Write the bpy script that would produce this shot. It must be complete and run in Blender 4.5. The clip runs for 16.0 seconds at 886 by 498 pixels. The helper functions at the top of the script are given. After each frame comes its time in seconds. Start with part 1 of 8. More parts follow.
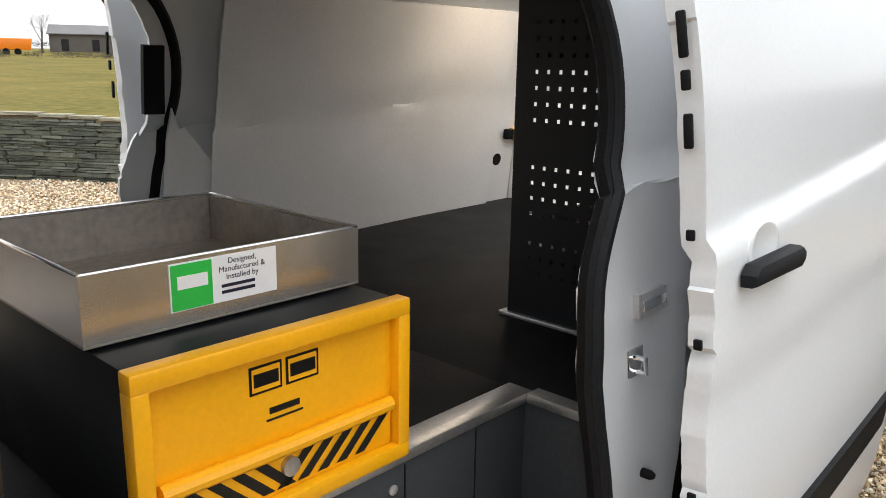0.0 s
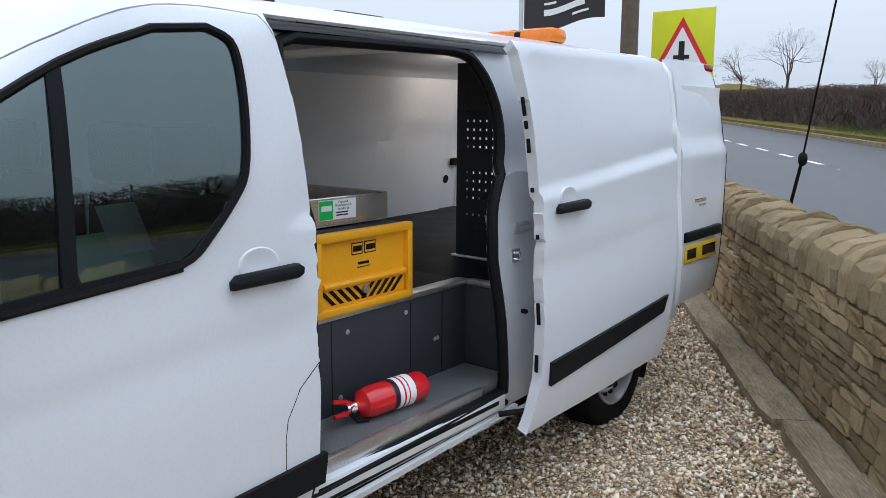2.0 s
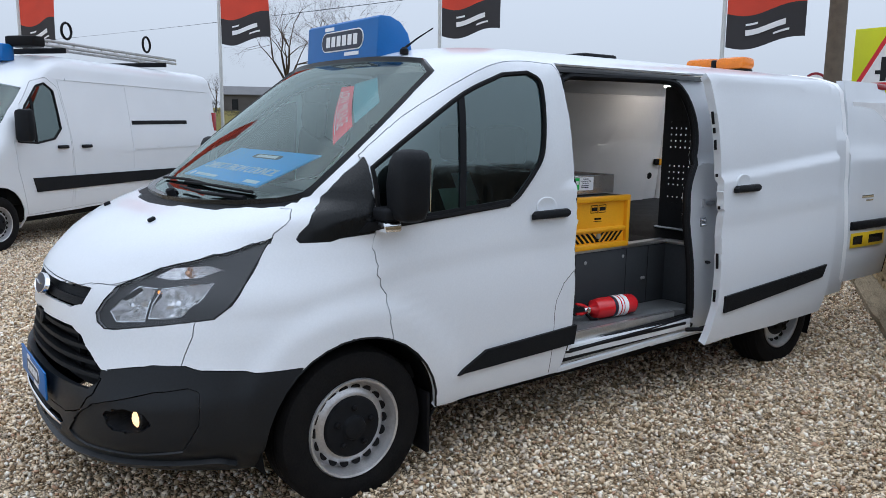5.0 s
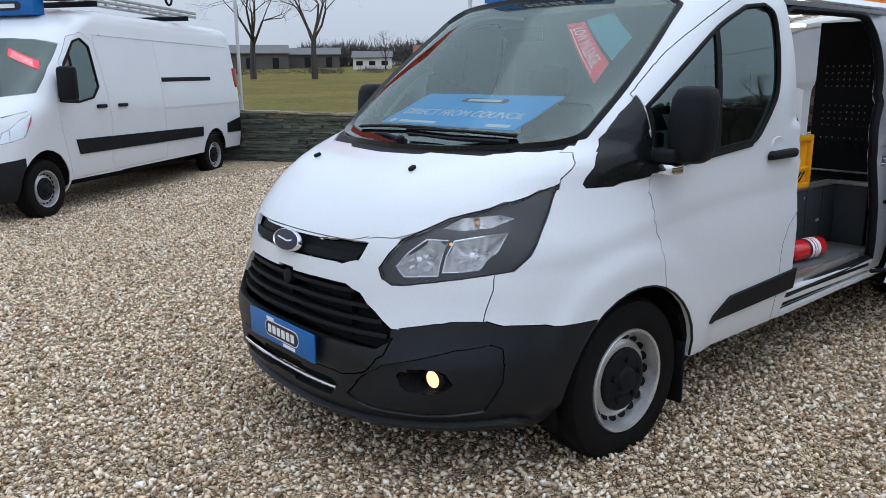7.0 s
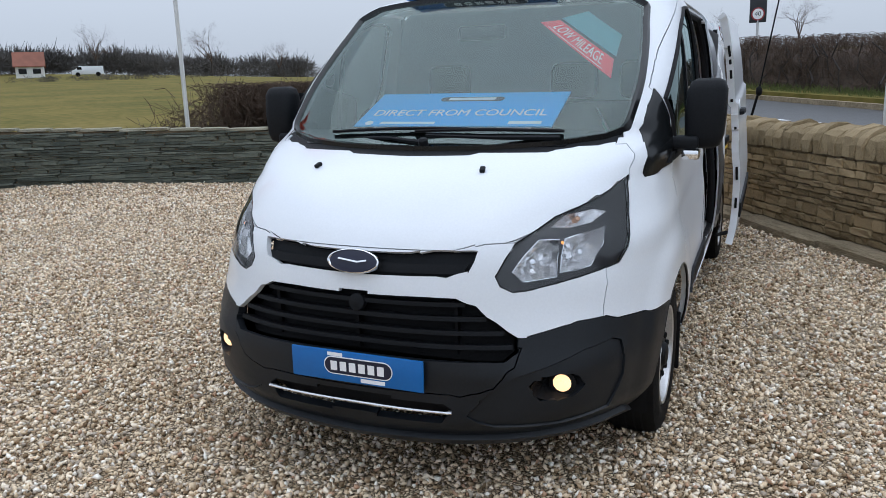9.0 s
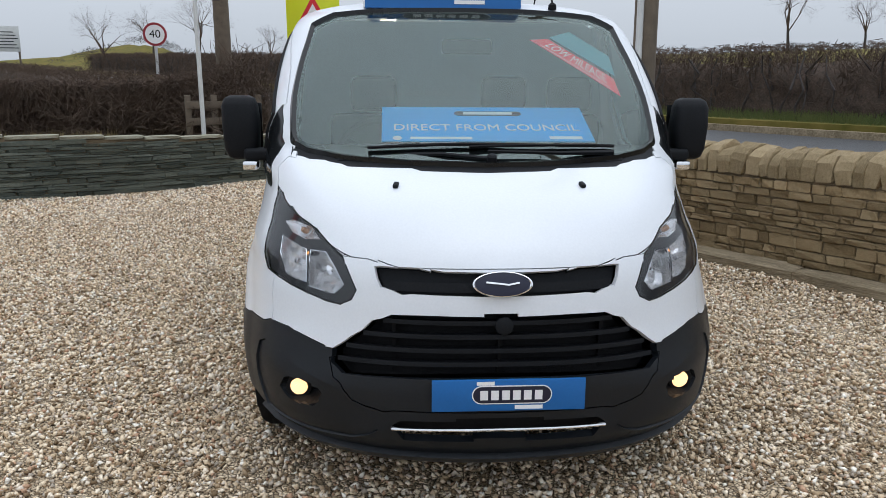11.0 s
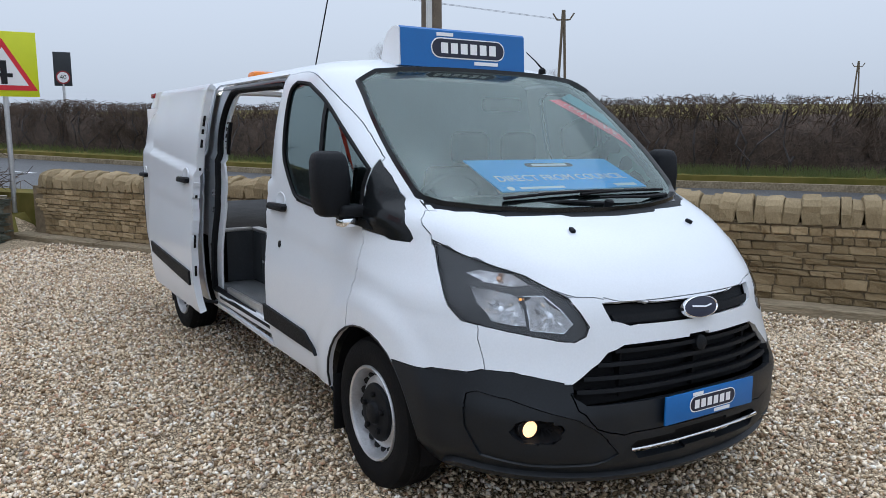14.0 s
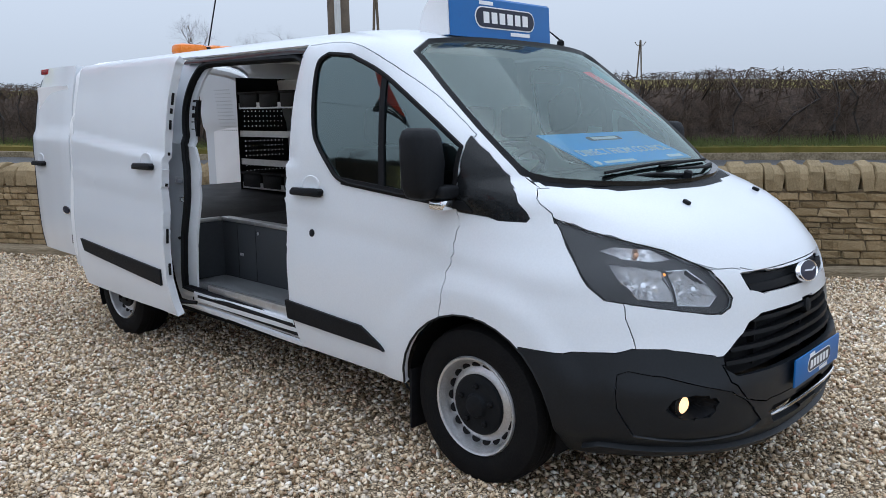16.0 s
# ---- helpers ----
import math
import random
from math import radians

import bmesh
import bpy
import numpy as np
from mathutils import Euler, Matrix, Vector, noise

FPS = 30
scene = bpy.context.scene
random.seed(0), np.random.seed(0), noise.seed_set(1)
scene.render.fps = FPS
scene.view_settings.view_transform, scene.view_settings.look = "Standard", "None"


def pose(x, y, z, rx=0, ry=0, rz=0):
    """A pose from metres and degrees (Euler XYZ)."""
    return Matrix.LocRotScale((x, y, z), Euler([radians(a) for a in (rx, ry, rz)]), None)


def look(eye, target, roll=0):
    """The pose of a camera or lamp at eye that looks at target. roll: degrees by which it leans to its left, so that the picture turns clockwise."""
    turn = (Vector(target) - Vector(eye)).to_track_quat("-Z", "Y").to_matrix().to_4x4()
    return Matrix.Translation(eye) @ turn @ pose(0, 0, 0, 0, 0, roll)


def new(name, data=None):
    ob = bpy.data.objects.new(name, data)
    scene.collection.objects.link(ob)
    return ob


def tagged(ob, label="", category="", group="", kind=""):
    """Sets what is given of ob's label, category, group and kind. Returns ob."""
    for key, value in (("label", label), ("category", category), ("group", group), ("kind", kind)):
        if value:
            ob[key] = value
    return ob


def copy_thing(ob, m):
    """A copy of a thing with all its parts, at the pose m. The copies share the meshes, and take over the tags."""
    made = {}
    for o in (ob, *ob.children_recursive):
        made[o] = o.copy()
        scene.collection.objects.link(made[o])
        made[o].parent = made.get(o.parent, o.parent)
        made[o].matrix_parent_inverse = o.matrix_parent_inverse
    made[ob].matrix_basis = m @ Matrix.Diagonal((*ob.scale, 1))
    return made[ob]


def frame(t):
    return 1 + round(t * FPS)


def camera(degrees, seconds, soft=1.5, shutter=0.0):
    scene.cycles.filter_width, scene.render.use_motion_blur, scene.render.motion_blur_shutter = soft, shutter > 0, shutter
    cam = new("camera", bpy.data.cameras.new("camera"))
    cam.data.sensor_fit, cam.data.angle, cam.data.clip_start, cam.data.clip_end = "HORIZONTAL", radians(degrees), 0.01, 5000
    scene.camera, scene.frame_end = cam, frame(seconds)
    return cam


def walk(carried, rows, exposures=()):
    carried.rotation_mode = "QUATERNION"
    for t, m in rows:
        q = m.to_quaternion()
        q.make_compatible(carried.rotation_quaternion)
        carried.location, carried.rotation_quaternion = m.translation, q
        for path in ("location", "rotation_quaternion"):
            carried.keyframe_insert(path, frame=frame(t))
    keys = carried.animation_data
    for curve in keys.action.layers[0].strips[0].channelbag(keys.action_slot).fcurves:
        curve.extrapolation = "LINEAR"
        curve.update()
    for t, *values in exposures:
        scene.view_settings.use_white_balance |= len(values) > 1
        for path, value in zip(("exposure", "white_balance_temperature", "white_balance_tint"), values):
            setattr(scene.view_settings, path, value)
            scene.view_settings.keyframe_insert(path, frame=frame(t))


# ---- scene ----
cam = camera(59.7, 16.0, soft=0.8)
METRES, EYE, TILT, LEAN, TURN = 11.616, 1.545, 0.0, 0.0, 41.2
ROWS = [
    (0.0, 0.0, 0.0, 0.0, 0.13, -12.9, -0.55),
    (0.5, -0.007, -0.0364, 0.0015, -4.23, -11.25, -0.26),
    (1.0, -0.0063, -0.0749, 0.0006, -4.68, -10.41, -0.65),
    (1.5, -0.0095, -0.1116, 0.0007, -5.06, -10.02, -0.3),
    (2.0, -0.0128, -0.1471, 0.0018, -4.05, -9.69, 0.05),
    (2.5, -0.0028, -0.1759, 0.0017, 0.29, -9.24, 0.13),
    (3.0, -0.0063, -0.2058, -0.0005, 2.81, -9.2, 0.31),
    (5.5, -0.0385, -0.297, -0.0002, 11.27, -9.22, -0.58),
    (6.0, -0.0645, -0.2915, -0.0036, 11.96, -9.78, -0.36),
    (6.5, -0.0992, -0.2821, -0.003, 11.12, -11.05, 0.16),
    (7.0, -0.137, -0.288, -0.0059, 7.12, -12.16, 0.7),
    (7.5, -0.1712, -0.2827, -0.0092, -0.69, -12.62, 0.27),
    (8.0, -0.2049, -0.2741, -0.0069, -7.71, -12.57, 0.52),
    (8.5, -0.2415, -0.2729, -0.006, -13.66, -12.26, 1.38),
    (11.0, -0.3898, -0.1736, 0.0005, -46.71, -12.51, 0.18),
    (11.5, -0.4209, -0.1557, 0.0034, -53.27, -10.92, -0.07),
    (12.0, -0.4387, -0.1298, 0.0015, -58.49, -9.85, -0.17),
    (12.5, -0.4547, -0.1024, 0.003, -63.46, -9.31, -0.28),
    (13.0, -0.4795, -0.0763, 0.0035, -68.04, -8.81, -0.25),
    (13.5, -0.4905, -0.0493, 0.0012, -71.49, -8.65, -0.12),
    (14.0, -0.4913, -0.0193, 0.0014, -75.41, -8.7, 0.06),
    (14.5, -0.5006, 0.0105, 0.0004, -79.22, -8.84, 0.51),
    (15.0, -0.5036, 0.0376, 0.0019, -82.62, -9.47, 1.28),
    (15.5, -0.493, 0.0627, 0.0012, -86.03, -10.03, 1.28),
    (16.0, -0.4882, 0.0859, 0.0008, -89.59, -10.4, 0.91),
]
walk(cam, [(t, pose(0, 0, EYE, TILT, LEAN, TURN) @ pose(METRES * x, METRES * y, METRES * z, 90 + pitch, roll, yaw)) for t, x, y, z, yaw, pitch, roll in ROWS],
     exposures=[(0.0, 1.45, 6700, 10), (0.4, 1.29, 6500, 10), (0.8, 1.09, 6250, 10), (1.2, 0.99, 5980, 10), (1.6, 0.89, 5850, 10), (2.0, 0.83, 5720, 10), (3.0, 0.71, 5700, 10), (5.5, 0.57, 5650, 10), (7.0, 0.51, 5640, 10), (8.5, 0.54, 5660, 10), (11.0, 0.55, 5980, 10), (12.5, 0.54, 5720, 10), (14.5, 0.57, 5640, 10), (16.0, 0.59, 5600, 10)])

# ---- light: an overcast winter sky ----
world = bpy.data.worlds.new("overcast_sky")
scene.world = world
world.use_nodes = True
wn, wl = world.node_tree.nodes, world.node_tree.links
sky = wn.new("ShaderNodeTexSky")
sky.sky_type, sky.sun_disc = "NISHITA", False
sky.sun_elevation, sky.sun_rotation = radians(79), radians(149)
sky.air_density, sky.dust_density = 1.0, 3.0
grey = wn.new("ShaderNodeHueSaturation")
grey.inputs["Saturation"].default_value = 0.12
cloud = wn.new("ShaderNodeMix")
cloud.data_type = "RGBA"
cloud.inputs[0].default_value = 0.75
cloud.inputs[7].default_value = (6.5, 6.78, 7.05, 1)
wl.new(sky.outputs[0], grey.inputs["Color"])
wl.new(grey.outputs[0], cloud.inputs[6])
# an overcast sky is darker towards the horizon
where = wn.new("ShaderNodeTexCoord")
split = wn.new("ShaderNodeSeparateXYZ")
up = wn.new("ShaderNodeMapRange")
up.inputs["From Min"].default_value, up.inputs["From Max"].default_value = 0.0, 1.0
up.inputs["To Min"].default_value, up.inputs["To Max"].default_value = 0.68, 1.36
shade = wn.new("ShaderNodeVectorMath")
shade.operation = "SCALE"
wl.new(where.outputs["Generated"], split.inputs[0])
wl.new(split.outputs["Z"], up.inputs["Value"])
wl.new(cloud.outputs[2], shade.inputs[0])
wl.new(up.outputs[0], shade.inputs["Scale"])
wl.new(shade.outputs[0], wn["Background"].inputs[0])
wn["Background"].inputs[1].default_value = 0.101
sun_data = bpy.data.lights.new("sun", "SUN")
sun_data.energy, sun_data.angle, sun_data.color = 0.5, radians(90), (1, 0.98, 0.96)
sun = new("sun", sun_data)
sun.matrix_world = look((0.4, 2.4, 12), (0, 0, 0))

# ---- materials ----
def mat(name, col, rough=0.5, metal=0.0, vary=0.1, scale=8.0, bump=0.0, bscale=60.0, spec=0.5, piece=0.0, coat=0.0, col2=None, fine=120.0):
    """A procedural material: base colour varied at two scales, roughness wear and fine relief."""
    m = bpy.data.materials.new(name)
    m.use_nodes = True
    n, k = m.node_tree.nodes, m.node_tree.links
    b = n["Principled BSDF"]
    b.inputs["Metallic"].default_value, b.inputs["Roughness"].default_value = metal, rough
    b.inputs["Specular IOR Level"].default_value = spec
    b.inputs["Coat Weight"].default_value = coat
    b.inputs["Coat Roughness"].default_value = 0.06
    co = n.new("ShaderNodeTexCoord")
    t1, t2 = n.new("ShaderNodeTexNoise"), n.new("ShaderNodeTexNoise")
    t1.inputs["Scale"].default_value, t1.inputs["Detail"].default_value = scale, 5
    t2.inputs["Scale"].default_value, t2.inputs["Detail"].default_value = fine, 3
    k.new(co.outputs["Object"], t1.inputs["Vector"])
    k.new(co.outputs["Object"], t2.inputs["Vector"])
    add = n.new("ShaderNodeMath")
    add.operation = "ADD"
    k.new(t1.outputs["Fac"], add.inputs[0])
    k.new(t2.outputs["Fac"], add.inputs[1])
    last = add.outputs[0]
    if piece:
        info = n.new("ShaderNodeObjectInfo")
        isl = n.new("ShaderNodeNewGeometry")
        both = n.new("ShaderNodeMath")
        both.operation = "ADD"
        k.new(info.outputs["Random"], both.inputs[0])
        k.new(isl.outputs["Random Per Island"], both.inputs[1])
        fr = n.new("ShaderNodeMath")
        fr.operation = "FRACT"
        k.new(both.outputs[0], fr.inputs[0])
        ma = n.new("ShaderNodeMath")
        ma.operation = "MULTIPLY_ADD"
        k.new(fr.outputs[0], ma.inputs[0])
        ma.inputs[1].default_value = piece
        k.new(last, ma.inputs[2])
        last = ma.outputs[0]
    ramp = n.new("ShaderNodeMapRange")
    ramp.inputs["From Min"].default_value, ramp.inputs["From Max"].default_value = 0.7, 1.3 + piece
    k.new(last, ramp.inputs["Value"])
    mix = n.new("ShaderNodeMix")
    mix.data_type = "RGBA"
    c2 = col2 or tuple(min(1, c * (1 + vary)) for c in col)
    c1 = col if col2 else tuple(c * (1 - vary) for c in col)
    mix.inputs[6].default_value, mix.inputs[7].default_value = (*c1, 1), (*c2, 1)
    k.new(ramp.outputs[0], mix.inputs[0])
    k.new(mix.outputs[2], b.inputs["Base Color"])
    rr = n.new("ShaderNodeMapRange")
    rr.inputs["To Min"].default_value, rr.inputs["To Max"].default_value = max(0, rough - 0.5 * vary * rough), min(1, rough + 0.5 * vary)
    k.new(t1.outputs["Fac"], rr.inputs["Value"])
    k.new(rr.outputs[0], b.inputs["Roughness"])
    if bump:
        t3 = n.new("ShaderNodeTexNoise")
        t3.inputs["Scale"].default_value, t3.inputs["Detail"].default_value = bscale, 6
        k.new(co.outputs["Object"], t3.inputs["Vector"])
        bp = n.new("ShaderNodeBump")
        bp.inputs["Strength"].default_value, bp.inputs["Distance"].default_value = bump, 0.01
        k.new(t3.outputs["Fac"], bp.inputs["Height"])
        k.new(bp.outputs[0], b.inputs["Normal"])
    return m


def glass_mat(name, tint, gloss=1.0, ior=1.6, haze=None):
    """A thin pane: tinted see-through with mirror gloss by Fresnel."""
    m = bpy.data.materials.new(name)
    m.use_nodes = True
    n, k = m.node_tree.nodes, m.node_tree.links
    n.remove(n["Principled BSDF"])
    tr, gl, fr, mx = (n.new("ShaderNode" + s) for s in ("BsdfTransparent", "BsdfGlossy", "Fresnel", "MixShader"))
    tr.inputs[0].default_value = (*tint, 1)
    gl.inputs["Roughness"].default_value = 0.01
    gl.inputs[0].default_value = (gloss, gloss, gloss, 1)
    fr.inputs[0].default_value = ior
    if haze:
        gl.inputs[0].default_value = (*haze, 1)
    k.new(fr.outputs[0], mx.inputs[0])
    k.new(tr.outputs[0], mx.inputs[1])
    k.new(gl.outputs[0], mx.inputs[2])
    k.new(mx.outputs[0], n["Material Output"].inputs[0])
    return m


def glow_mat(name, col, power):
    m = bpy.data.materials.new(name)
    m.use_nodes = True
    b = m.node_tree.nodes["Principled BSDF"]
    b.inputs["Base Color"].default_value = (*col, 1)
    b.inputs["Emission Color"].default_value = (*col, 1)
    b.inputs["Emission Strength"].default_value = power
    return m


WHITE = mat("white_paint", (0.70, 0.725, 0.76), 0.24, 0, 0.03, 1.5, coat=0.3)
PAPER = mat("pale_green_paper", (0.55, 0.75, 0.66), 0.7, 0, 0.04, 8)
WHITE_IN = mat("white_lining", (0.84, 0.84, 0.85), 0.55, 0, 0.06, 3)
PRIMER = mat("white_pillar_paint", (0.80, 0.81, 0.82), 0.35, 0, 0.05, 4)
BLACK_PL = mat("black_textured_plastic", (0.009, 0.010, 0.012), 0.5, 0, 0.25, 6, bump=0.15, bscale=400, spec=0.13)
BUMPER = mat("dark_grey_bumper_plastic", (0.0075, 0.0095, 0.0125), 0.36, 0, 0.25, 5, bump=0.10, bscale=500, spec=0.32)
GLOSS_BLACK = mat("gloss_black", (0.008, 0.009, 0.01), 0.12, 0, 0.2, 5, spec=0.3)
RUBBER = mat("black_rubber", (0.006, 0.006, 0.007), 0.6, 0, 0.3, 20, bump=0.2, bscale=150, spec=0.15)
TYRE = mat("tyre_rubber", (0.005, 0.005, 0.006), 0.7, 0, 0.4, 14, bump=0.3, bscale=120, spec=0.1, col2=(0.012, 0.0115, 0.011))
STEEL = mat("silver_painted_steel", (0.56, 0.56, 0.57), 0.32, 0.7, 0.15, 12)
CHROME = mat("chrome", (0.85, 0.86, 0.88), 0.08, 1, 0.05, 10)
STAINLESS = mat("brushed_stainless", (0.74, 0.70, 0.65), 0.25, 0.95, 0.07, 3, fine=25)
# darker than STAINLESS: the shade inside the tray, put into the colour
STAINLESS_SHADED = mat("stainless_inner_shade", (0.42, 0.385, 0.345), 0.42, 0.8, 0.18, 9, fine=60)
BLUE = mat("blue_board", (0.008, 0.125, 0.40), 0.4, 0, 0.05, 4)
NAVY = mat("navy_print", (0.008, 0.010, 0.03), 0.4, 0, 0.05, 4)
PRINT_WHITE = mat("white_print", (0.85, 0.85, 0.86), 0.5, 0, 0.02, 4)
RED = mat("red_print", (0.65, 0.015, 0.03), 0.4, 0, 0.05, 4)
YELLOW = mat("yellow_powder_coat", (0.85, 0.40, 0.005), 0.35, 0, 0.06, 5)
GLASS = glass_mat("windscreen_glass", (0.78, 0.90, 0.87), 1.0, 1.85, (0.80, 0.93, 0.89))
CARD_BLUE = mat("bright_blue_card", (0.015, 0.42, 0.95), 0.4, 0, 0.04, 4)
LAMP_DARK = mat("smoked_lamp_plastic", (0.030, 0.031, 0.035), 0.28, 0, 0.15, 9)
REFLECT = mat("faceted_bright_reflector", (0.93, 0.93, 0.94), 0.20, 0.75, 0.03, 10)
TINT = glass_mat("side_window_glass", (0.34, 0.43, 0.41), 1.0, 2.45, (0.74, 0.90, 0.88))
LENS = glass_mat("lamp_lens", (0.95, 0.96, 0.97), 1.0, 1.4)


def gravel_mat(name, lo, hi, gap_shade, scale):
    """A bed of small stones: each cell a stone of its own tint, painted shade between, and relief."""
    m = mat(name, lo, 0.9, 0, 0.3, 3, spec=0.15)
    n, k = m.node_tree.nodes, m.node_tree.links
    b = n["Principled BSDF"]
    co = n.new("ShaderNodeTexCoord")
    warp = n.new("ShaderNodeTexNoise")
    warp.inputs["Scale"].default_value = scale * 0.8
    shift = n.new("ShaderNodeVectorMath")
    shift.operation = "MULTIPLY_ADD"
    shift.inputs[1].default_value = (0.014, 0.014, 0.014)
    k.new(co.outputs["Object"], warp.inputs["Vector"])
    k.new(warp.outputs["Color"], shift.inputs[0])
    k.new(co.outputs["Object"], shift.inputs[2])
    cell, edge = n.new("ShaderNodeTexVoronoi"), n.new("ShaderNodeTexVoronoi")
    edge.feature = "DISTANCE_TO_EDGE"
    patch_ = n.new("ShaderNodeTexNoise")
    patch_.inputs["Scale"].default_value = 0.7
    k.new(co.outputs["Object"], patch_.inputs["Vector"])
    for v in (cell, edge):
        v.inputs["Scale"].default_value = scale
        k.new(shift.outputs[0], v.inputs["Vector"])
    grey = n.new("ShaderNodeSeparateColor")
    k.new(cell.outputs["Color"], grey.inputs[0])
    add = n.new("ShaderNodeMath")
    add.operation = "MULTIPLY_ADD"
    add.inputs[1].default_value = 0.5
    k.new(patch_.outputs["Fac"], add.inputs[0])
    k.new(grey.outputs[0], add.inputs[2])
    rng_ = n.new("ShaderNodeMapRange")
    rng_.inputs["From Min"].default_value, rng_.inputs["From Max"].default_value = 0.15, 1.2
    k.new(add.outputs[0], rng_.inputs["Value"])
    stone = n.new("ShaderNodeMix")
    stone.data_type = "RGBA"
    stone.inputs[6].default_value, stone.inputs[7].default_value = (*lo, 1), (*hi, 1)
    k.new(rng_.outputs[0], stone.inputs[0])
    # colour darkens at the cell edges, standing in for shadow between stones
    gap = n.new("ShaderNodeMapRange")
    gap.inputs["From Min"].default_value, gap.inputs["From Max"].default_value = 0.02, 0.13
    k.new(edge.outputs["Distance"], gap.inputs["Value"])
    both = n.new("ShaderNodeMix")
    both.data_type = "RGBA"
    both.inputs[6].default_value = (*gap_shade, 1)
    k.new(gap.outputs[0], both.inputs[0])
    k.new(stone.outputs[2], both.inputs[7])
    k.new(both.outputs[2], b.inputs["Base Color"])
    bp = n.new("ShaderNodeBump")
    bp.inputs["Strength"].default_value, bp.inputs["Distance"].default_value = 1.0, 0.02
    k.new(edge.outputs["Distance"], bp.inputs["Height"])
    k.new(bp.outputs[0], b.inputs["Normal"])
    return m


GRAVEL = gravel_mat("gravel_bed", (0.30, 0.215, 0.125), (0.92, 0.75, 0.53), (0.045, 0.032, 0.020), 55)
def pebble_mat(name):
    """Loose chips, each of its own tint: brown, grey, buff, cream and a few rusty ones."""
    m = mat(name, (0.5, 0.4, 0.3), 0.8, 0, 0.3, 60, spec=0.2)
    n, k = m.node_tree.nodes, m.node_tree.links
    isl, ramp, grain = n.new("ShaderNodeNewGeometry"), n.new("ShaderNodeValToRGB"), n.new("ShaderNodeTexNoise")
    co, tone, mul = n.new("ShaderNodeTexCoord"), n.new("ShaderNodeMapRange"), n.new("ShaderNodeVectorMath")
    stops = ((0.0, (0.22, 0.15, 0.085)), (0.10, (0.44, 0.32, 0.195)), (0.22, (0.46, 0.39, 0.31)), (0.33, (0.70, 0.54, 0.36)), (0.47, (0.52, 0.33, 0.21)), (0.52, (0.84, 0.68, 0.48)), (0.68, (0.74, 0.63, 0.51)), (0.78, (0.96, 0.83, 0.65)), (0.92, (0.97, 0.91, 0.80)))
    ramp.color_ramp.interpolation = "CONSTANT"
    while len(ramp.color_ramp.elements) < len(stops):
        ramp.color_ramp.elements.new(0.5)
    for e, (p, c) in zip(ramp.color_ramp.elements, stops):
        e.position, e.color = p, (*c, 1)
    grain.inputs["Scale"].default_value, grain.inputs["Detail"].default_value = 90, 4
    tone.inputs["To Min"].default_value, tone.inputs["To Max"].default_value = 0.72, 1.22
    mul.operation = "SCALE"
    k.new(co.outputs["Object"], grain.inputs["Vector"])
    k.new(grain.outputs["Fac"], tone.inputs["Value"])
    k.new(isl.outputs["Random Per Island"], ramp.inputs["Fac"])
    k.new(ramp.outputs["Color"], mul.inputs[0])
    k.new(tone.outputs[0], mul.inputs["Scale"])
    k.new(mul.outputs[0], n["Principled BSDF"].inputs["Base Color"])
    return m


PEBBLE = pebble_mat("pale_buff_pebbles")
GRASS = mat("winter_grass", (0.085, 0.085, 0.02), 0.95, 0, 0.4, 0.25, bump=0.6, bscale=8, col2=(0.20, 0.155, 0.05), fine=3, spec=0.05)
ASPHALT = mat("wet_asphalt", (0.062, 0.063, 0.066), 0.42, 0, 0.3, 0.6, bump=0.3, bscale=150, spec=0.35)
STONE = mat("buff_sandstone", (0.15, 0.105, 0.05), 0.9, 0, 0.3, 9, bump=1.0, bscale=30, piece=0.9, col2=(0.47, 0.355, 0.205), fine=45, spec=0.2)
COPING = mat("pale_coping_stone", (0.18, 0.135, 0.072), 0.9, 0, 0.3, 9, bump=1.0, bscale=30, piece=0.6, col2=(0.44, 0.34, 0.20), fine=45, spec=0.2)
MORTAR = mat("buff_mortar", (0.20, 0.155, 0.10), 0.95, 0, 0.3, 12, bump=1.0, bscale=60, spec=0.2)
SLATE = mat("green_grey_slate", (0.045, 0.055, 0.048), 0.7, 0, 0.3, 8, bump=0.8, bscale=40, piece=0.8, col2=(0.16, 0.17, 0.135), fine=40, spec=0.2)
CONCRETE = mat("weathered_concrete", (0.15, 0.118, 0.072), 0.9, 0, 0.3, 4, bump=1.0, bscale=25, col2=(0.38, 0.31, 0.21), fine=30, spec=0.2)
TWIG = mat("bare_brown_twigs", (0.05, 0.036, 0.028), 0.9, 0, 0.4, 3, col2=(0.15, 0.108, 0.08), spec=0.15)
# greyer than TWIG: haze of the distance mixed into the base colour
FAR_TWIG = mat("haze_tinted_twigs", (0.055, 0.052, 0.05), 0.9, 0, 0.4, 0.05, col2=(0.12, 0.11, 0.10), fine=0.5, spec=0.1)
RED_DARK = mat("faded_red_ring", (0.28, 0.02, 0.03), 0.4, 0, 0.08, 6)
BARK = mat("grey_bark", (0.06, 0.05, 0.045), 0.9, 0, 0.4, 6, bump=0.5, bscale=40)
WOOD = mat("weathered_timber", (0.14, 0.11, 0.08), 0.85, 0, 0.3, 7, bump=0.5, bscale=60)
PANEL_GREY = mat("dark_grey_step_panel", (0.036, 0.040, 0.045), 0.6, 0, 0.15, 5, bump=0.1, bscale=300, spec=0.3)
BLACK_FLOOR = mat("black_ply_floor", (0.006, 0.006, 0.007), 0.6, 0, 0.3, 6, bump=0.15, bscale=200, spec=0.2)
ALU = mat("aluminium_trim", (0.55, 0.55, 0.55), 0.35, 0.9, 0.15, 15)
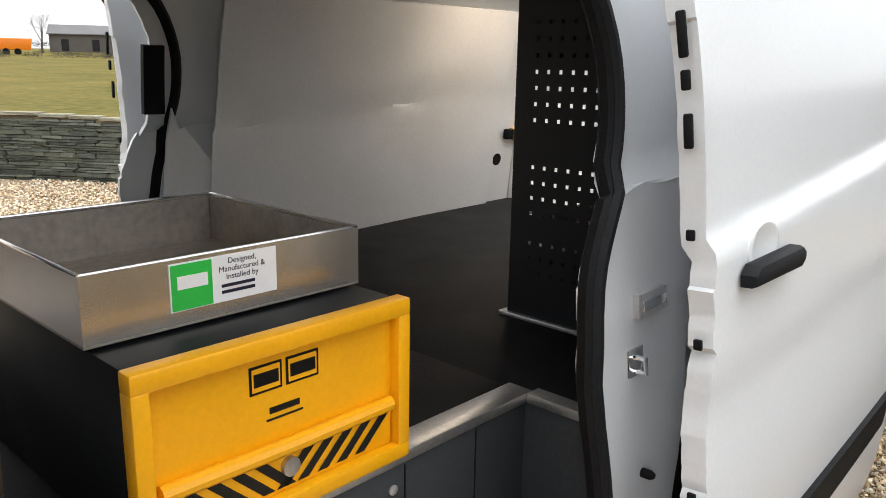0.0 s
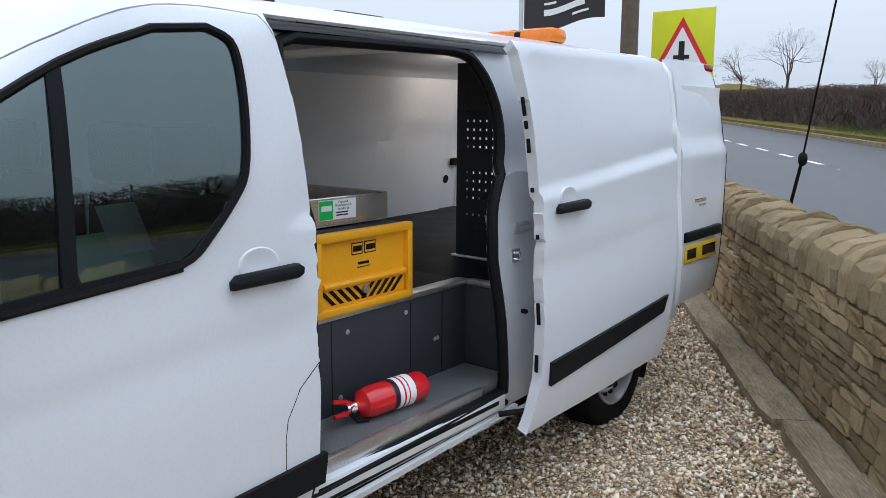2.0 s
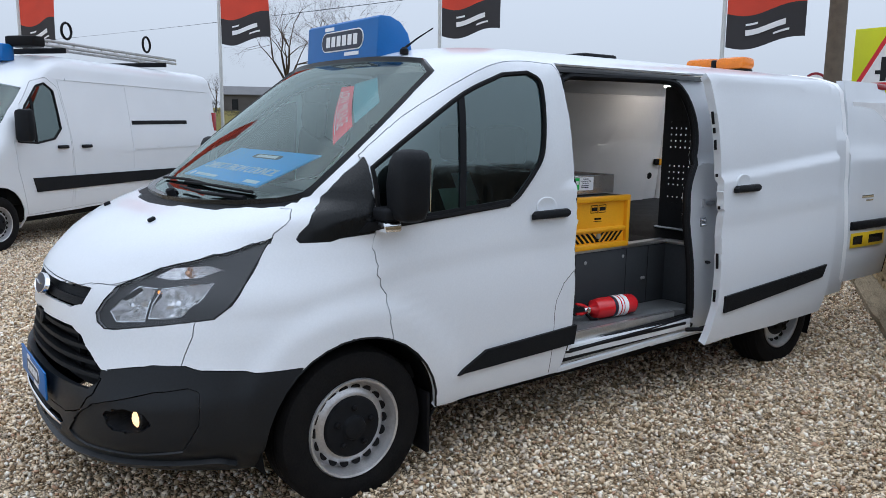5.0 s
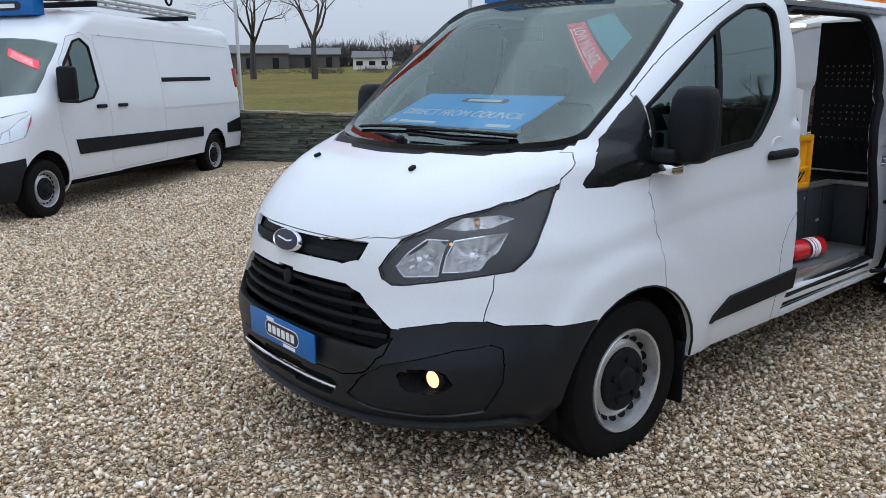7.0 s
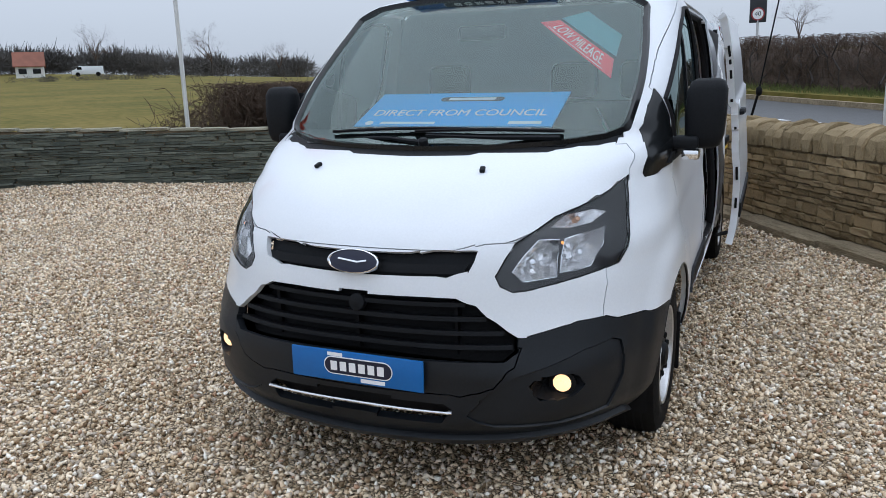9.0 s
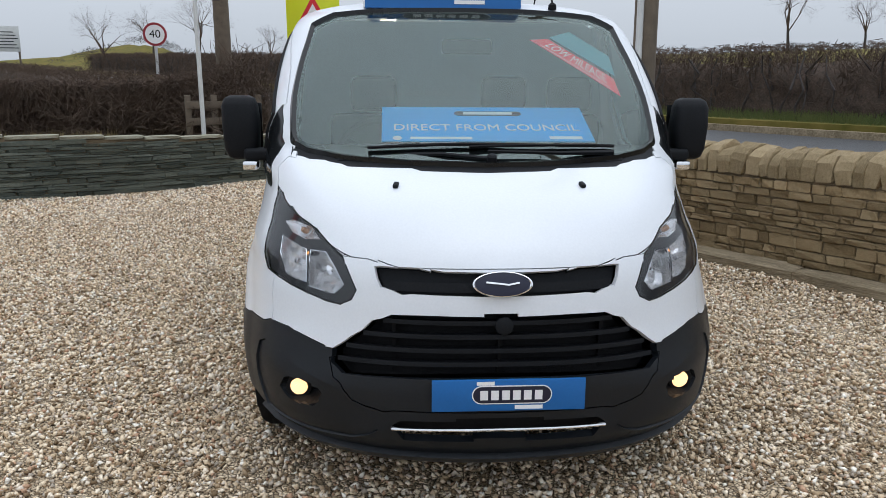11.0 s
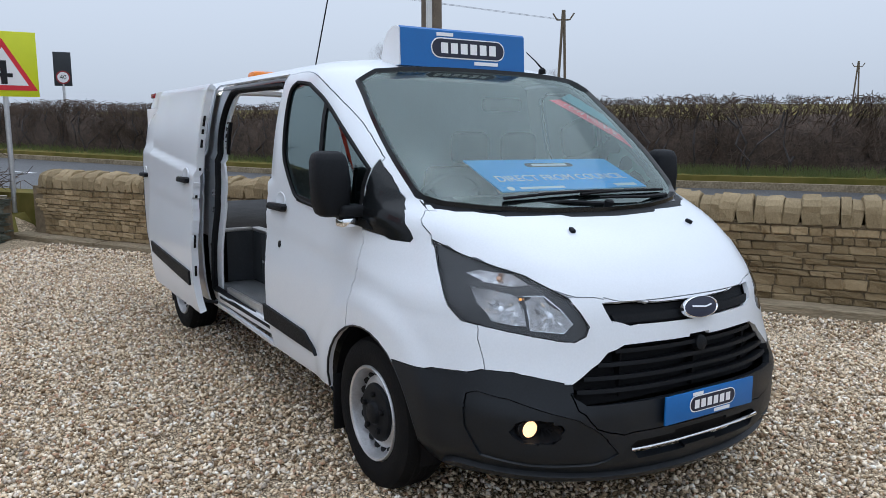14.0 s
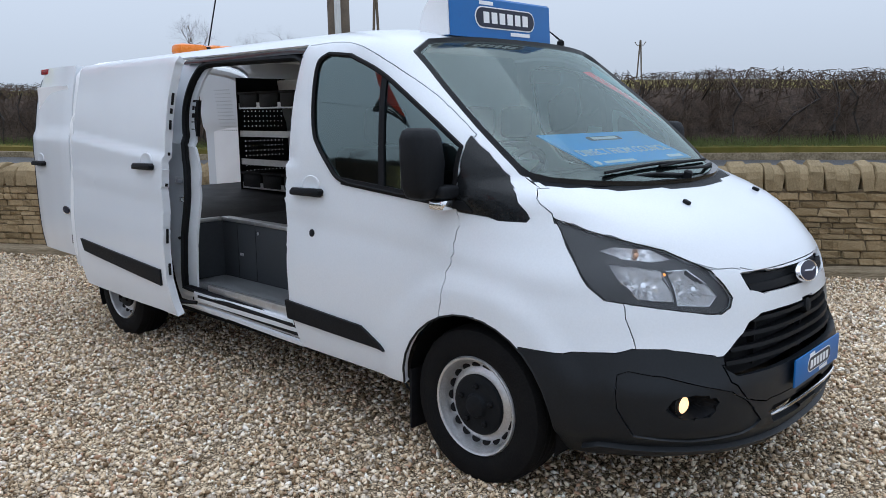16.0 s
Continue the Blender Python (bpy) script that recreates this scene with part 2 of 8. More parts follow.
DARK_STEEL = mat("anthracite_coated_steel", (0.008, 0.009, 0.011), 0.45, 0, 0.15, 8, spec=0.25)
glow_amber = glow_mat("lit_amber_bulb", (1.0, 0.36, 0.06), 0.6)
AMBER_LENS = mat("amber_lens", (0.62, 0.36, 0.22), 0.15, 0.6, 0.1, 20)
CAPSTONE = mat("pale_mossy_capstone", (0.20, 0.19, 0.13), 0.9, 0, 0.3, 5, bump=0.8, bscale=30, col2=(0.42, 0.40, 0.32), fine=30, spec=0.2)
glow_fog = glow_mat("lit_fog_lamp", (1.0, 0.60, 0.26), 1.1)
glow_bulb = glow_mat("lit_interior_lamp", (1.0, 0.82, 0.62), 16.0)
ORANGE = mat("amber_beacon_plastic", (0.75, 0.20, 0.01), 0.25, 0, 0.15, 12)
GREEN = mat("green_print", (0.02, 0.50, 0.07), 0.4, 0, 0.04, 4)
SEAT = mat("dark_grey_seat_cloth", (0.009, 0.0095, 0.011), 0.9, 0, 0.3, 20, bump=0.2, bscale=300)
DASH = mat("dark_dashboard", (0.012, 0.013, 0.014), 0.6, 0, 0.2, 10, spec=0.25)
STEP_MAT = mat("grey_ribbed_step", (0.12, 0.125, 0.13), 0.55, 0.1, 0.2, 8, bump=0.3, bscale=200)
RED_PAINT = mat("red_enamel", (0.62, 0.012, 0.018), 0.22, 0, 0.06, 6, coat=0.4)
SKYBLUE = mat("pale_blue_print", (0.10, 0.30, 0.36), 0.4, 0, 0.05, 4)
PLATE_Y = mat("yellow_reflective", (0.75, 0.50, 0.01), 0.35, 0, 0.05, 4)
SIGN_Y = mat("fluorescent_yellow", (0.66, 0.72, 0.005), 0.4, 0, 0.04, 4)
FLAG_RED = mat("orange_red_cloth", (0.60, 0.06, 0.03), 0.8, 0, 0.12, 3)
FLAG_DARK = mat("charcoal_cloth", (0.035, 0.033, 0.036), 0.8, 0, 0.15, 3)
POLE_WHITE = mat("white_pole_paint", (0.6, 0.61, 0.6), 0.4, 0, 0.1, 5)
PINK_PRINT = mat("red_sticker_back", (0.95, 0.05, 0.09), 0.4, 0, 0.03, 4)


# ---- mesh helpers ----
def finish(me, material, angle=35):
    me.materials.append(material)
    me.shade_smooth()
    me.set_sharp_from_angle(angle=radians(angle))


def part(name, bm, material, parent=None, label="", angle=35):
    """Links a bmesh as one mesh object under a thing or a part."""
    me = bpy.data.meshes.new(name)
    bmesh.ops.recalc_face_normals(bm, faces=bm.faces)
    bm.to_mesh(me)
    bm.free()
    finish(me, material, angle)
    ob = new(name, me)
    ob.parent = parent
    if label:
        tagged(ob, label)
    return ob


def thing(name, m, label, category, group="", kind=""):
    ob = new(name)
    ob.matrix_world = m
    ob.empty_display_size = 0.1
    return tagged(ob, label, category, group, kind)


def add_box(bm, x0, x1, y0, y1, z0, z1, bevel=0.0, m=None, seg=2):
    r = bmesh.ops.create_cube(bm, size=1)
    vs = r["verts"]
    for v in vs:
        v.co = Vector(((x0 + x1) / 2 + v.co.x * (x1 - x0), (y0 + y1) / 2 + v.co.y * (y1 - y0), (z0 + z1) / 2 + v.co.z * (z1 - z0)))
    if m:
        bmesh.ops.transform(bm, matrix=m, verts=vs)
    if bevel:
        es = list({e for v in vs for e in v.link_edges})
        bmesh.ops.bevel(bm, geom=es, offset=bevel, segments=seg, affect="EDGES", profile=0.5)
    return bm


def box(x0, x1, y0, y1, z0, z1, bevel=0.0, m=None):
    return add_box(bmesh.new(), x0, x1, y0, y1, z0, z1, bevel, m)


def add_tube(bm, pts, r, sides=8, closed=False, caps=True):
    """A round tube along points; r is one radius or one for each point."""
    pts = [Vector(p) for p in pts]
    n = len(pts)
    rs = r if isinstance(r, (list, tuple)) else [r] * n
    rings, up = [], Vector((0, 0, 1))
    for i, p in enumerate(pts):
        d = (pts[(i + 1) % n] - pts[i - 1]) if closed or 0 < i < n - 1 else (pts[1] - pts[0] if i == 0 else pts[-1] - pts[-2])
        d.normalize()
        if i == 0:
            side = d.orthogonal().normalized()
        else:
            side = (side - d * side.dot(d))
            side = side.normalized() if side.length > 1e-6 else d.orthogonal().normalized()
        o = d.cross(side)
        rings.append([bm.verts.new(p + rs[i] * (math.cos(a) * side + math.sin(a) * o)) for a in (2 * math.pi * k / sides for k in range(sides))])
    for i in range(n if closed else n - 1):
        a, b = rings[i], rings[(i + 1) % n]
        for k in range(sides):
            bm.faces.new((a[k], a[(k + 1) % sides], b[(k + 1) % sides], b[k]))
    if caps and not closed:
        bm.faces.new(rings[0][::-1])
        bm.faces.new(rings[-1])
    return bm


def tube(pts, r, sides=8, closed=False):
    return add_tube(bmesh.new(), pts, r, sides, closed)


def add_lathe(bm, profile, axis="x", sides=40, m=None, closed=False):
    """Turns (radius, along) pairs round an axis."""
    rings = []
    for r, a in profile:
        ring = []
        for k in range(sides):
            c, s = math.cos(2 * math.pi * k / sides), math.sin(2 * math.pi * k / sides)
            co = {"x": (a, r * c, r * s), "y": (r * c, a, r * s), "z": (r * c, r * s, a)}[axis]
            ring.append(bm.verts.new(Vector(co) if m is None else m @ Vector(co)))
        rings.append(ring)
    pairs = list(zip(rings, rings[1:])) + ([(rings[-1], rings[0])] if closed else [])
    for p, q in pairs:
        for k in range(sides):
            bm.faces.new((p[k], p[(k + 1) % sides], q[(k + 1) % sides], q[k]))
    if not closed:
        if profile[0][0] > 1e-4:
            bm.faces.new(rings[0])
        if profile[-1][0] > 1e-4:
            bm.faces.new(rings[-1])
    bmesh.ops.remove_doubles(bm, verts=bm.verts, dist=1e-5)
    return bm


def lathe(profile, axis="x", sides=40, m=None, closed=False):
    return add_lathe(bmesh.new(), profile, axis, sides, m, closed)


def prism(outline, d0, d1, m=None, bevel=0.0):
    """An outline in the plane (a, b), pulled from d0 to d1 along the third axis."""
    bm = bmesh.new()
    a = [bm.verts.new((p[0], p[1], d0)) for p in outline]
    b = [bm.verts.new((p[0], p[1], d1)) for p in outline]
    n = len(outline)
    bm.faces.new(a[::-1])
    top = bm.faces.new(b)
    for i in range(n):
        bm.faces.new((a[i], a[(i + 1) % n], b[(i + 1) % n], b[i]))
    if bevel:
        bmesh.ops.bevel(bm, geom=list(top.edges), offset=bevel, segments=2, affect="EDGES", profile=0.5)
    if m:
        bm.transform(m)
    return bm


def capsule(w, h, n=10):
    """A rounded bar's outline, w wide and h high."""
    r = h / 2
    pts = []
    for s, a0 in ((1, -90), (-1, 90)):
        for i in range(n + 1):
            a = radians(a0 + 180 * i / n)
            pts.append((s * (w / 2 - r) + r * math.cos(a), r * math.sin(a)))
    return pts


def text_mesh(name, body, size, m, material, parent, extrude=0.001, width=None):
    """Lettering as a mesh, centred on m's origin in m's xy plane."""
    cu = bpy.data.curves.new(name, "FONT")
    cu.body, cu.size, cu.align_x, cu.align_y, cu.extrude = body, size, "CENTER", "CENTER", extrude
    tmp = new("tmp", cu)
    bpy.context.view_layer.update()
    me = bpy.data.meshes.new_from_object(tmp.evaluated_get(bpy.context.evaluated_depsgraph_get()))
    bpy.data.objects.remove(tmp)
    if width:
        xs = [v.co.x for v in me.vertices]
        me.transform(Matrix.Diagonal((width / (max(xs) - min(xs)), 1, 1, 1)))
    me.transform(m)
    me.materials.clear()
    me.materials.append(material)
    ob = new(name, me)
    ob.parent = parent
    return ob


def mesh_np(name, verts, faces, material, smooth=False):
    me = bpy.data.meshes.new(name)
    me.from_pydata([tuple(v) for v in verts] if not isinstance(verts, list) else verts, [], faces)
    me.materials.append(material)
    if smooth:
        me.shade_smooth()
    return new(name, me)


def catmull(pts, n=12):
    p = [Vector(q) for q in pts]
    p = [2 * p[0] - p[1]] + p + [2 * p[-1] - p[-2]]
    out = []
    for i in range(1, len(p) - 2):
        for k in range(n):
            t = k / n
            out.append(0.5 * (2 * p[i] + (p[i + 1] - p[i - 1]) * t + (2 * p[i - 1] - 5 * p[i] + 4 * p[i + 1] - p[i + 2]) * t * t + (3 * p[i] - p[i - 1] - 3 * p[i + 1] + p[i + 2]) * t**3))
    return out + [p[-2]]




# ---- van bodies: a shell lofted through plan outlines, cut into panels ----
def smooth_table(rows):
    """Cubic interpolation through the rows (key, values...)."""
    a = np.array(rows, float)
    x, y = a[:, 0], a[:, 1:]
    d = np.zeros_like(y)
    s = np.diff(y, axis=0) / np.diff(x)[:, None]
    d[0], d[-1] = s[0], s[-1]
    for i in range(1, len(x) - 1):
        same = s[i - 1] * s[i] > 0
        d[i] = np.where(same, 2 * s[i - 1] * s[i] / np.where(same, s[i - 1] + s[i], 1), 0)

    def at(v):
        i = min(max(int(np.searchsorted(x, v)) - 1, 0), len(x) - 2)
        h = x[i + 1] - x[i]
        t = min(max((v - x[i]) / h, 0), 1)
        return (2 * t**3 - 3 * t**2 + 1) * y[i] + (t**3 - 2 * t**2 + t) * h * d[i] + (3 * t**2 - 2 * t**3) * y[i + 1] + (t**3 - t**2) * h * d[i + 1]
    return at


class Shell:
    """u: 0 at the nose's middle, NU where the straight flank begins, NU + LS at the tail. v: the height; above the cant rail it climbs over the roof."""
    NU, LS = 1.3, 4.4
    form = None

    def __init__(self, rows, vs, us_nose=30, us_side=66):
        self.table, self.cache = smooth_table(rows), {}
        us = [self.NU * i / us_nose for i in range(us_nose)] + [self.NU + self.LS * i / us_side for i in range(us_side + 1)]
        self.bm = bmesh.new()
        g = [[self.bm.verts.new((u, v, 0)) for v in vs] for u in us]
        for i in range(len(us) - 1):
            for j in range(len(vs) - 1):
                self.bm.faces.new((g[i][j], g[i + 1][j], g[i + 1][j + 1], g[i][j + 1]))
        self.kinds = []

    def row(self, v):
        k = round(v, 5)
        if k not in self.cache:
            self.cache[k] = self.table(v)
        return self.cache[k]

    def at(self, u, v, out=0.0):
        z, w, yf, d, n, yr, bow = self.row(v)
        if u < self.NU:
            th = max(u / self.NU, 0) * math.pi / 2
            x, y = w * math.sin(th) ** (2 / n), yf + d * (1 - max(math.cos(th), 0) ** (2 / n))
        else:
            f = (u - self.NU) / self.LS
            y = yf + d + (yr - yf - d) * f
            x = w * (1 - bow * f**3)
        if self.form and y > -0.62:
            x += self.form(y, z) * min(x / w, 1)
        p = Vector((x, y, z))
        if out:
            e = 0.004
            a, b = self.at(u + e, v) - self.at(max(u - e, 0), v), self.at(u, v + e) - self.at(u, v - e)
            p += out * a.cross(b).normalized()
        return p

    def side(self, y, v):
        z, w, yf, d, n, yr, bow = self.row(v)
        if y >= yf + d:
            return (self.NU + self.LS * (y - yf - d) / (yr - yf - d), v)
        c = min(max(1 - (y - yf) / d, 0), 1)
        return (self.NU * math.acos(c ** (n / 2)) * 2 / math.pi, v)

    def front(self, x, v):
        z, w, yf, d, n, yr, bow = self.row(v)
        return (self.NU * math.asin(min(x / w, 1) ** (n / 2)) * 2 / math.pi, v)

    def line(self, pts, step=0.07, closed=True):
        """A run of ('s', y, z) and ('f', x, z) points as a dense run of (u, v)."""
        out = []
        n = len(pts)
        for i in range(n if closed else n - 1):
            p, q = pts[i], pts[(i + 1) % n]
            k = max(1, int(math.hypot(p[1] - q[1], p[2] - q[2]) / step)) if p[0] == q[0] else 3
            a = self.side(p[1], p[2]) if p[0] == "s" else self.front(p[1], p[2])
            b = self.side(q[1], q[2]) if q[0] == "s" else self.front(q[1], q[2])
            for j in range(k):
                f = j / k
                if p[0] == q[0]:
                    c, d = p[1] + (q[1] - p[1]) * f, p[2] + (q[2] - p[2]) * f
                    out.append(self.side(c, d) if p[0] == "s" else self.front(c, d))
                else:
                    out.append((a[0] + (b[0] - a[0]) * f, a[1] + (b[1] - a[1]) * f))
        if not closed:
            p = pts[-1]
            out.append(self.side(p[1], p[2]) if p[0] == "s" else self.front(p[1], p[2]))
        return out

    @staticmethod
    def bounds(f):
        us, vs = [v.co.x for v in f.verts], [v.co.y for v in f.verts]
        return min(us), max(us), min(vs), max(vs)

    def cut(self, kind, pts, step=0.03):
        """Cuts the sheet along an outline; only the faces within its bounds are looked at."""
        poly = self.line(pts, step)
        n = len(poly)
        pu, pv = [p[0] for p in poly], [p[1] for p in poly]
        near = {}
        for f in self.bm.faces:
            b = self.bounds(f)
            if b[0] < max(pu) + 1e-3 and b[1] > min(pu) - 1e-3 and b[2] < max(pv) + 1e-3 and b[3] > min(pv) - 1e-3:
                near[f] = b
        for i in range(n):
            (a, b), (c, d) = poly[i], poly[(i + 1) % n]
            if math.hypot(a - c, b - d) < 1e-5:
                continue
            lo_u, hi_u, lo_v, hi_v = min(a, c) - 1e-4, max(a, c) + 1e-4, min(b, d) - 1e-4, max(b, d) + 1e-4
            fs = [f for f, q in near.items() if q[0] <= hi_u and q[1] >= lo_u and q[2] <= hi_v and q[3] >= lo_v]
            geom = fs + list({e for f in fs for e in f.edges}) + list({v for f in fs for v in f.verts})
            for f in fs:
                del near[f]
            made = bmesh.ops.bisect_plane(self.bm, geom=geom, dist=2e-4, plane_co=(a, b, 0), plane_no=(-(d - b), c - a, 0))
            for f in made["geom"]:
                if isinstance(f, bmesh.types.BMFace):
                    near[f] = self.bounds(f)
        self.kinds.append((kind, poly))

    @staticmethod
    def inside(poly, x, y):
        hit = False
        for i in range(len(poly)):
            (a, b), (c, d) = poly[i - 1], poly[i]
            if (b > y) != (d > y) and x < (c - a) * (y - b) / (d - b) + a:
                hit = not hit
        return hit

    def sort(self, rest="body"):
        """Gives every face to the last cut panel that holds it."""
        self.panels = {}
        for f in self.bm.faces:
            c = f.calc_center_median()
            kind = rest
            for k, poly in self.kinds:
                if self.inside(poly, c.x, c.y):
                    kind = k
            self.panels.setdefault(kind, []).append([(v.co.x, v.co.y) for v in f.verts])

    def panel(self, kind, sides=(1, -1), gap=0.0025, rim=0.02, out=0.0, m=None, skin=0.0):
        """The panel as a bmesh, with a shut gap round it, rolled edges, and an inner skin if wanted."""
        bm = bmesh.new()
        known = {}
        for s in sides:
            for f in self.panels[kind]:
                vs = []
                for u, v in f:
                    p = self.at(u, v, out)
                    key = (round(s * p.x, 4), round(p.y, 4), round(p.z, 4))
                    if key not in known:
                        known[key] = bm.verts.new((s * p.x, p.y, p.z))
                    if known[key] not in vs:
                        vs.append(known[key])
                if len(vs) > 2:
                    try:
                        bm.faces.new(vs if s > 0 else vs[::-1])
                    except ValueError:
                        pass
        bmesh.ops.remove_doubles(bm, verts=bm.verts, dist=1e-3)
        bm.normal_update()
        edge = [e for e in bm.edges if len(e.link_faces) == 1]
        shift = {}
        for e in edge:
            f = e.link_faces[0]
            d = (e.verts[1].co - e.verts[0].co).normalized()
            w = f.calc_center_median() - e.verts[0].co
            w -= d * w.dot(d)
            for v in e.verts:
                a = shift.setdefault(v, [Vector(), Vector()])
                a[0] += w.normalized() * e.calc_length()
                for g in v.link_faces:
                    a[1] += g.normal * g.calc_area()
        skin_faces = [[v for v in f.verts] for f in bm.faces] if skin else []
        for v, (w, nn) in shift.items():
            if w.length > 1e-6:
                v.co += gap * w.normalized()
        if skin:
            low = {}
            for v in list(bm.verts):
                low[v] = bm.verts.new(v.co - v.normal * skin)
            for f in skin_faces:
                bm.faces.new([low[v] for v in f][::-1])
            for e in edge:
                a, b = e.verts
                bm.faces.new((a, b, low[b], low[a]))
        elif rim:
            low = {v: bm.verts.new(v.co - nn.normalized() * rim) for v, (w, nn) in shift.items() if nn.length > 0}
            for e in edge:
                a, b = e.verts
                if a in low and b in low:
                    bm.faces.new((a, b, low[b], low[a]))
        if m is not None:
            bm.transform(m)
        return bm

    def edge_tube(self, pts, r, s=1, out=0.0, closed=True, step=0.04, sides=6):
        return tube([Vector((s * p.x, p.y, p.z)) for p in (self.at(u, v, out) for u, v in self.line(pts, step, closed))], r, sides, closed)


# ---- the white panel van ----
VAN = pose(-1.628, -1.10, 0, 0, 0.6, -1.7)
AX_F, AX_R, HUB = 0.03, 3.35, 0.315
#      v     z     half   nose   depth  n    tail  taper
ROWS_VAN = [
    (0.20, 0.20, 0.840, -0.86, 0.90, 2.6, 4.25, 0.1),
    (0.27, 0.27, 0.915, -0.95, 0.98, 2.6, 4.27, 0.1),
    (0.35, 0.35, 0.958, -0.985, 1.0, 2.85, 4.28, 0.1),
    (0.50, 0.50, 0.978, -0.985, 1.0, 2.8, 4.28, 0.1),
    (0.60, 0.60, 0.982, -0.975, 1.0, 2.55, 4.28, 0.1),
    (0.75, 0.75, 0.982, -0.955, 1.02, 2.35, 4.28, 0.1),
    (0.83, 0.83, 0.978, -0.940, 1.07, 2.35, 4.28, 0.1),
    (0.88, 0.88, 0.974, -0.925, 1.10, 2.4, 4.28, 0.1),
    (0.95, 0.95, 0.966, -0.885, 1.20, 2.5, 4.28, 0.1),
    (1.00, 1.00, 0.961, -0.840, 1.30, 2.6, 4.28, 0.1),
    (1.08, 1.08, 0.953, -0.750, 1.36, 2.75, 4.28, 0.1),
    (1.15, 1.15, 0.946, -0.625, 1.10, 2.7, 4.28, 0.1),
    (1.20, 1.20, 0.942, -0.470, 0.78, 2.6, 4.28, 0.1),
    (1.23, 1.23, 0.940, -0.385, 0.70, 2.55, 4.28, 0.1),
    (1.26, 1.26, 0.938, -0.305, 0.64, 2.55, 4.28, 0.1),
    (1.30, 1.30, 0.936, -0.245, 0.58, 2.65, 4.28, 0.1),
    (1.50, 1.50, 0.917, 0.020, 0.47, 2.8, 4.27, 0.1),
    (1.70, 1.70, 0.884, 0.285, 0.43, 2.8, 4.24, 0.1),
    (1.82, 1.82, 0.850, 0.440, 0.43, 2.8, 4.21, 0.1),
    (1.87, 1.868, 0.812, 0.520, 0.46, 2.8, 4.19, 0.1),
    (1.92, 1.905, 0.735, 0.620, 0.50, 2.7, 4.16, 0.1),
    (1.98, 1.940, 0.570, 0.820, 0.50, 2.8, 4.09, 0.1),
    (2.06, 1.965, 0.300, 1.10, 0.40, 2.6, 4.05, 0.04),
    (2.15, 1.972, 0.004, 1.40, 0.30, 2.4, 3.95, 0.0),
]


def smooth(x):
    x = min(max(x, 0.0), 1.0)
    return x * x * (3 - 2 * x)


def flank_form(y, z):
    """The flank's pressed forms: a shoulder above which the load panels sit back, a crisp waist crease and flared wheel arches."""
    d = -0.022 * smooth((y - 1.18) / 0.15) * smooth((z - (1.262 + 0.085 * (y - 1.28))) / 0.032) * smooth((1.87 - z) / 0.10)
    crease = 0.945 + 0.17 * (y - 0.14) if y < 0.35 else 0.981 + 0.06 * (y - 0.35)
    fall = crease - z
    if fall > 0:
        d -= 0.008 * (1 - math.exp(-fall / 0.018)) * math.exp(-fall / 0.14) * smooth((y + 0.62) / 0.25)
    if z < 1.1:
        for axle in (AX_F, AX_R):
            d += 0.016 * smooth((0.575 - math.hypot(y - axle, z - 0.31)) / 0.075) * smooth((y + 0.62) / 0.2)
    return d


shell = Shell(ROWS_VAN, [0.20 + 0.036 * i for i in range(29)] + [1.225 + 0.0225 * i for i in range(12)] + [1.50 + 0.0475 * i for i in range(7)] + [1.84, 1.87, 1.90, 1.93, 1.96, 1.99, 2.02, 2.06, 2.10, 2.15], 44, 84)


def S(*pts):
    return [("s", y, z) for y, z in pts]


def F(*pts):
    return [("f", x, z) for x, z in pts]


def arc(cy, cz, r, a0, a1, n=18):
    return S(*[(cy + r * math.cos(radians(a0 + (a1 - a0) * i / n)), cz + r * math.sin(radians(a0 + (a1 - a0) * i / n))) for i in range(n + 1)])


# the outlines of the panels, along the flank (s) and across the nose (f)
def bend(pts, n=4):
    """Rounds a run of points."""
    return [(p.x, p.y) for p in catmull([(x, y, 0) for x, y in pts], n)]


OUT = {}
OUT["under"] = S((0.36, 0.10), (0.36, 0.335), (4.5, 0.36), (4.5, 0.10))
OUT["bonnet"] = F((0, 0.915), (0.30, 0.92), (0.52, 0.942)) + S(*bend([(-0.634, 1.00), (-0.485, 1.040), (-0.391, 1.062), (-0.30, 1.095), (-0.262, 1.125), (-0.21, 1.175), (-0.165, 1.225)])) + F((0.74, 1.232), (0.66, 1.225), (0.5, 1.21), (0.25, 1.200), (0, 1.195))
OUT["scuttle"] = F((0, 1.195), (0.25, 1.200), (0.5, 1.21), (0.66, 1.225), (0.74, 1.232)) + S((-0.13, 1.25), (-0.10, 1.275)) + F((0.6, 1.262), (0.3, 1.245), (0, 1.24))
OUT["windscreen"] = F((0, 1.22), (0.3, 1.225), (0.55, 1.238), (0.70, 1.255)) + S(*bend([(-0.10, 1.275), (-0.045, 1.32), (0.129, 1.465), (0.353, 1.645), (0.498, 1.76), (0.545, 1.795)])) + F((0.64, 1.848), (0.5, 1.862), (0.3, 1.873), (0, 1.876))
OUT["slot"] = F((0, 0.908), (0.25, 0.912), (0.425, 0.922), (0.418, 0.888), (0.40, 0.856), (0.35, 0.840), (0, 0.834))
OUT["grille"] = F((0, 0.765), (0.25, 0.768), (0.36, 0.765), (0.42, 0.742), (0.50, 0.685), (0.57, 0.63), (0.575, 0.59), (0.54, 0.565), (0.42, 0.555), (0, 0.55))
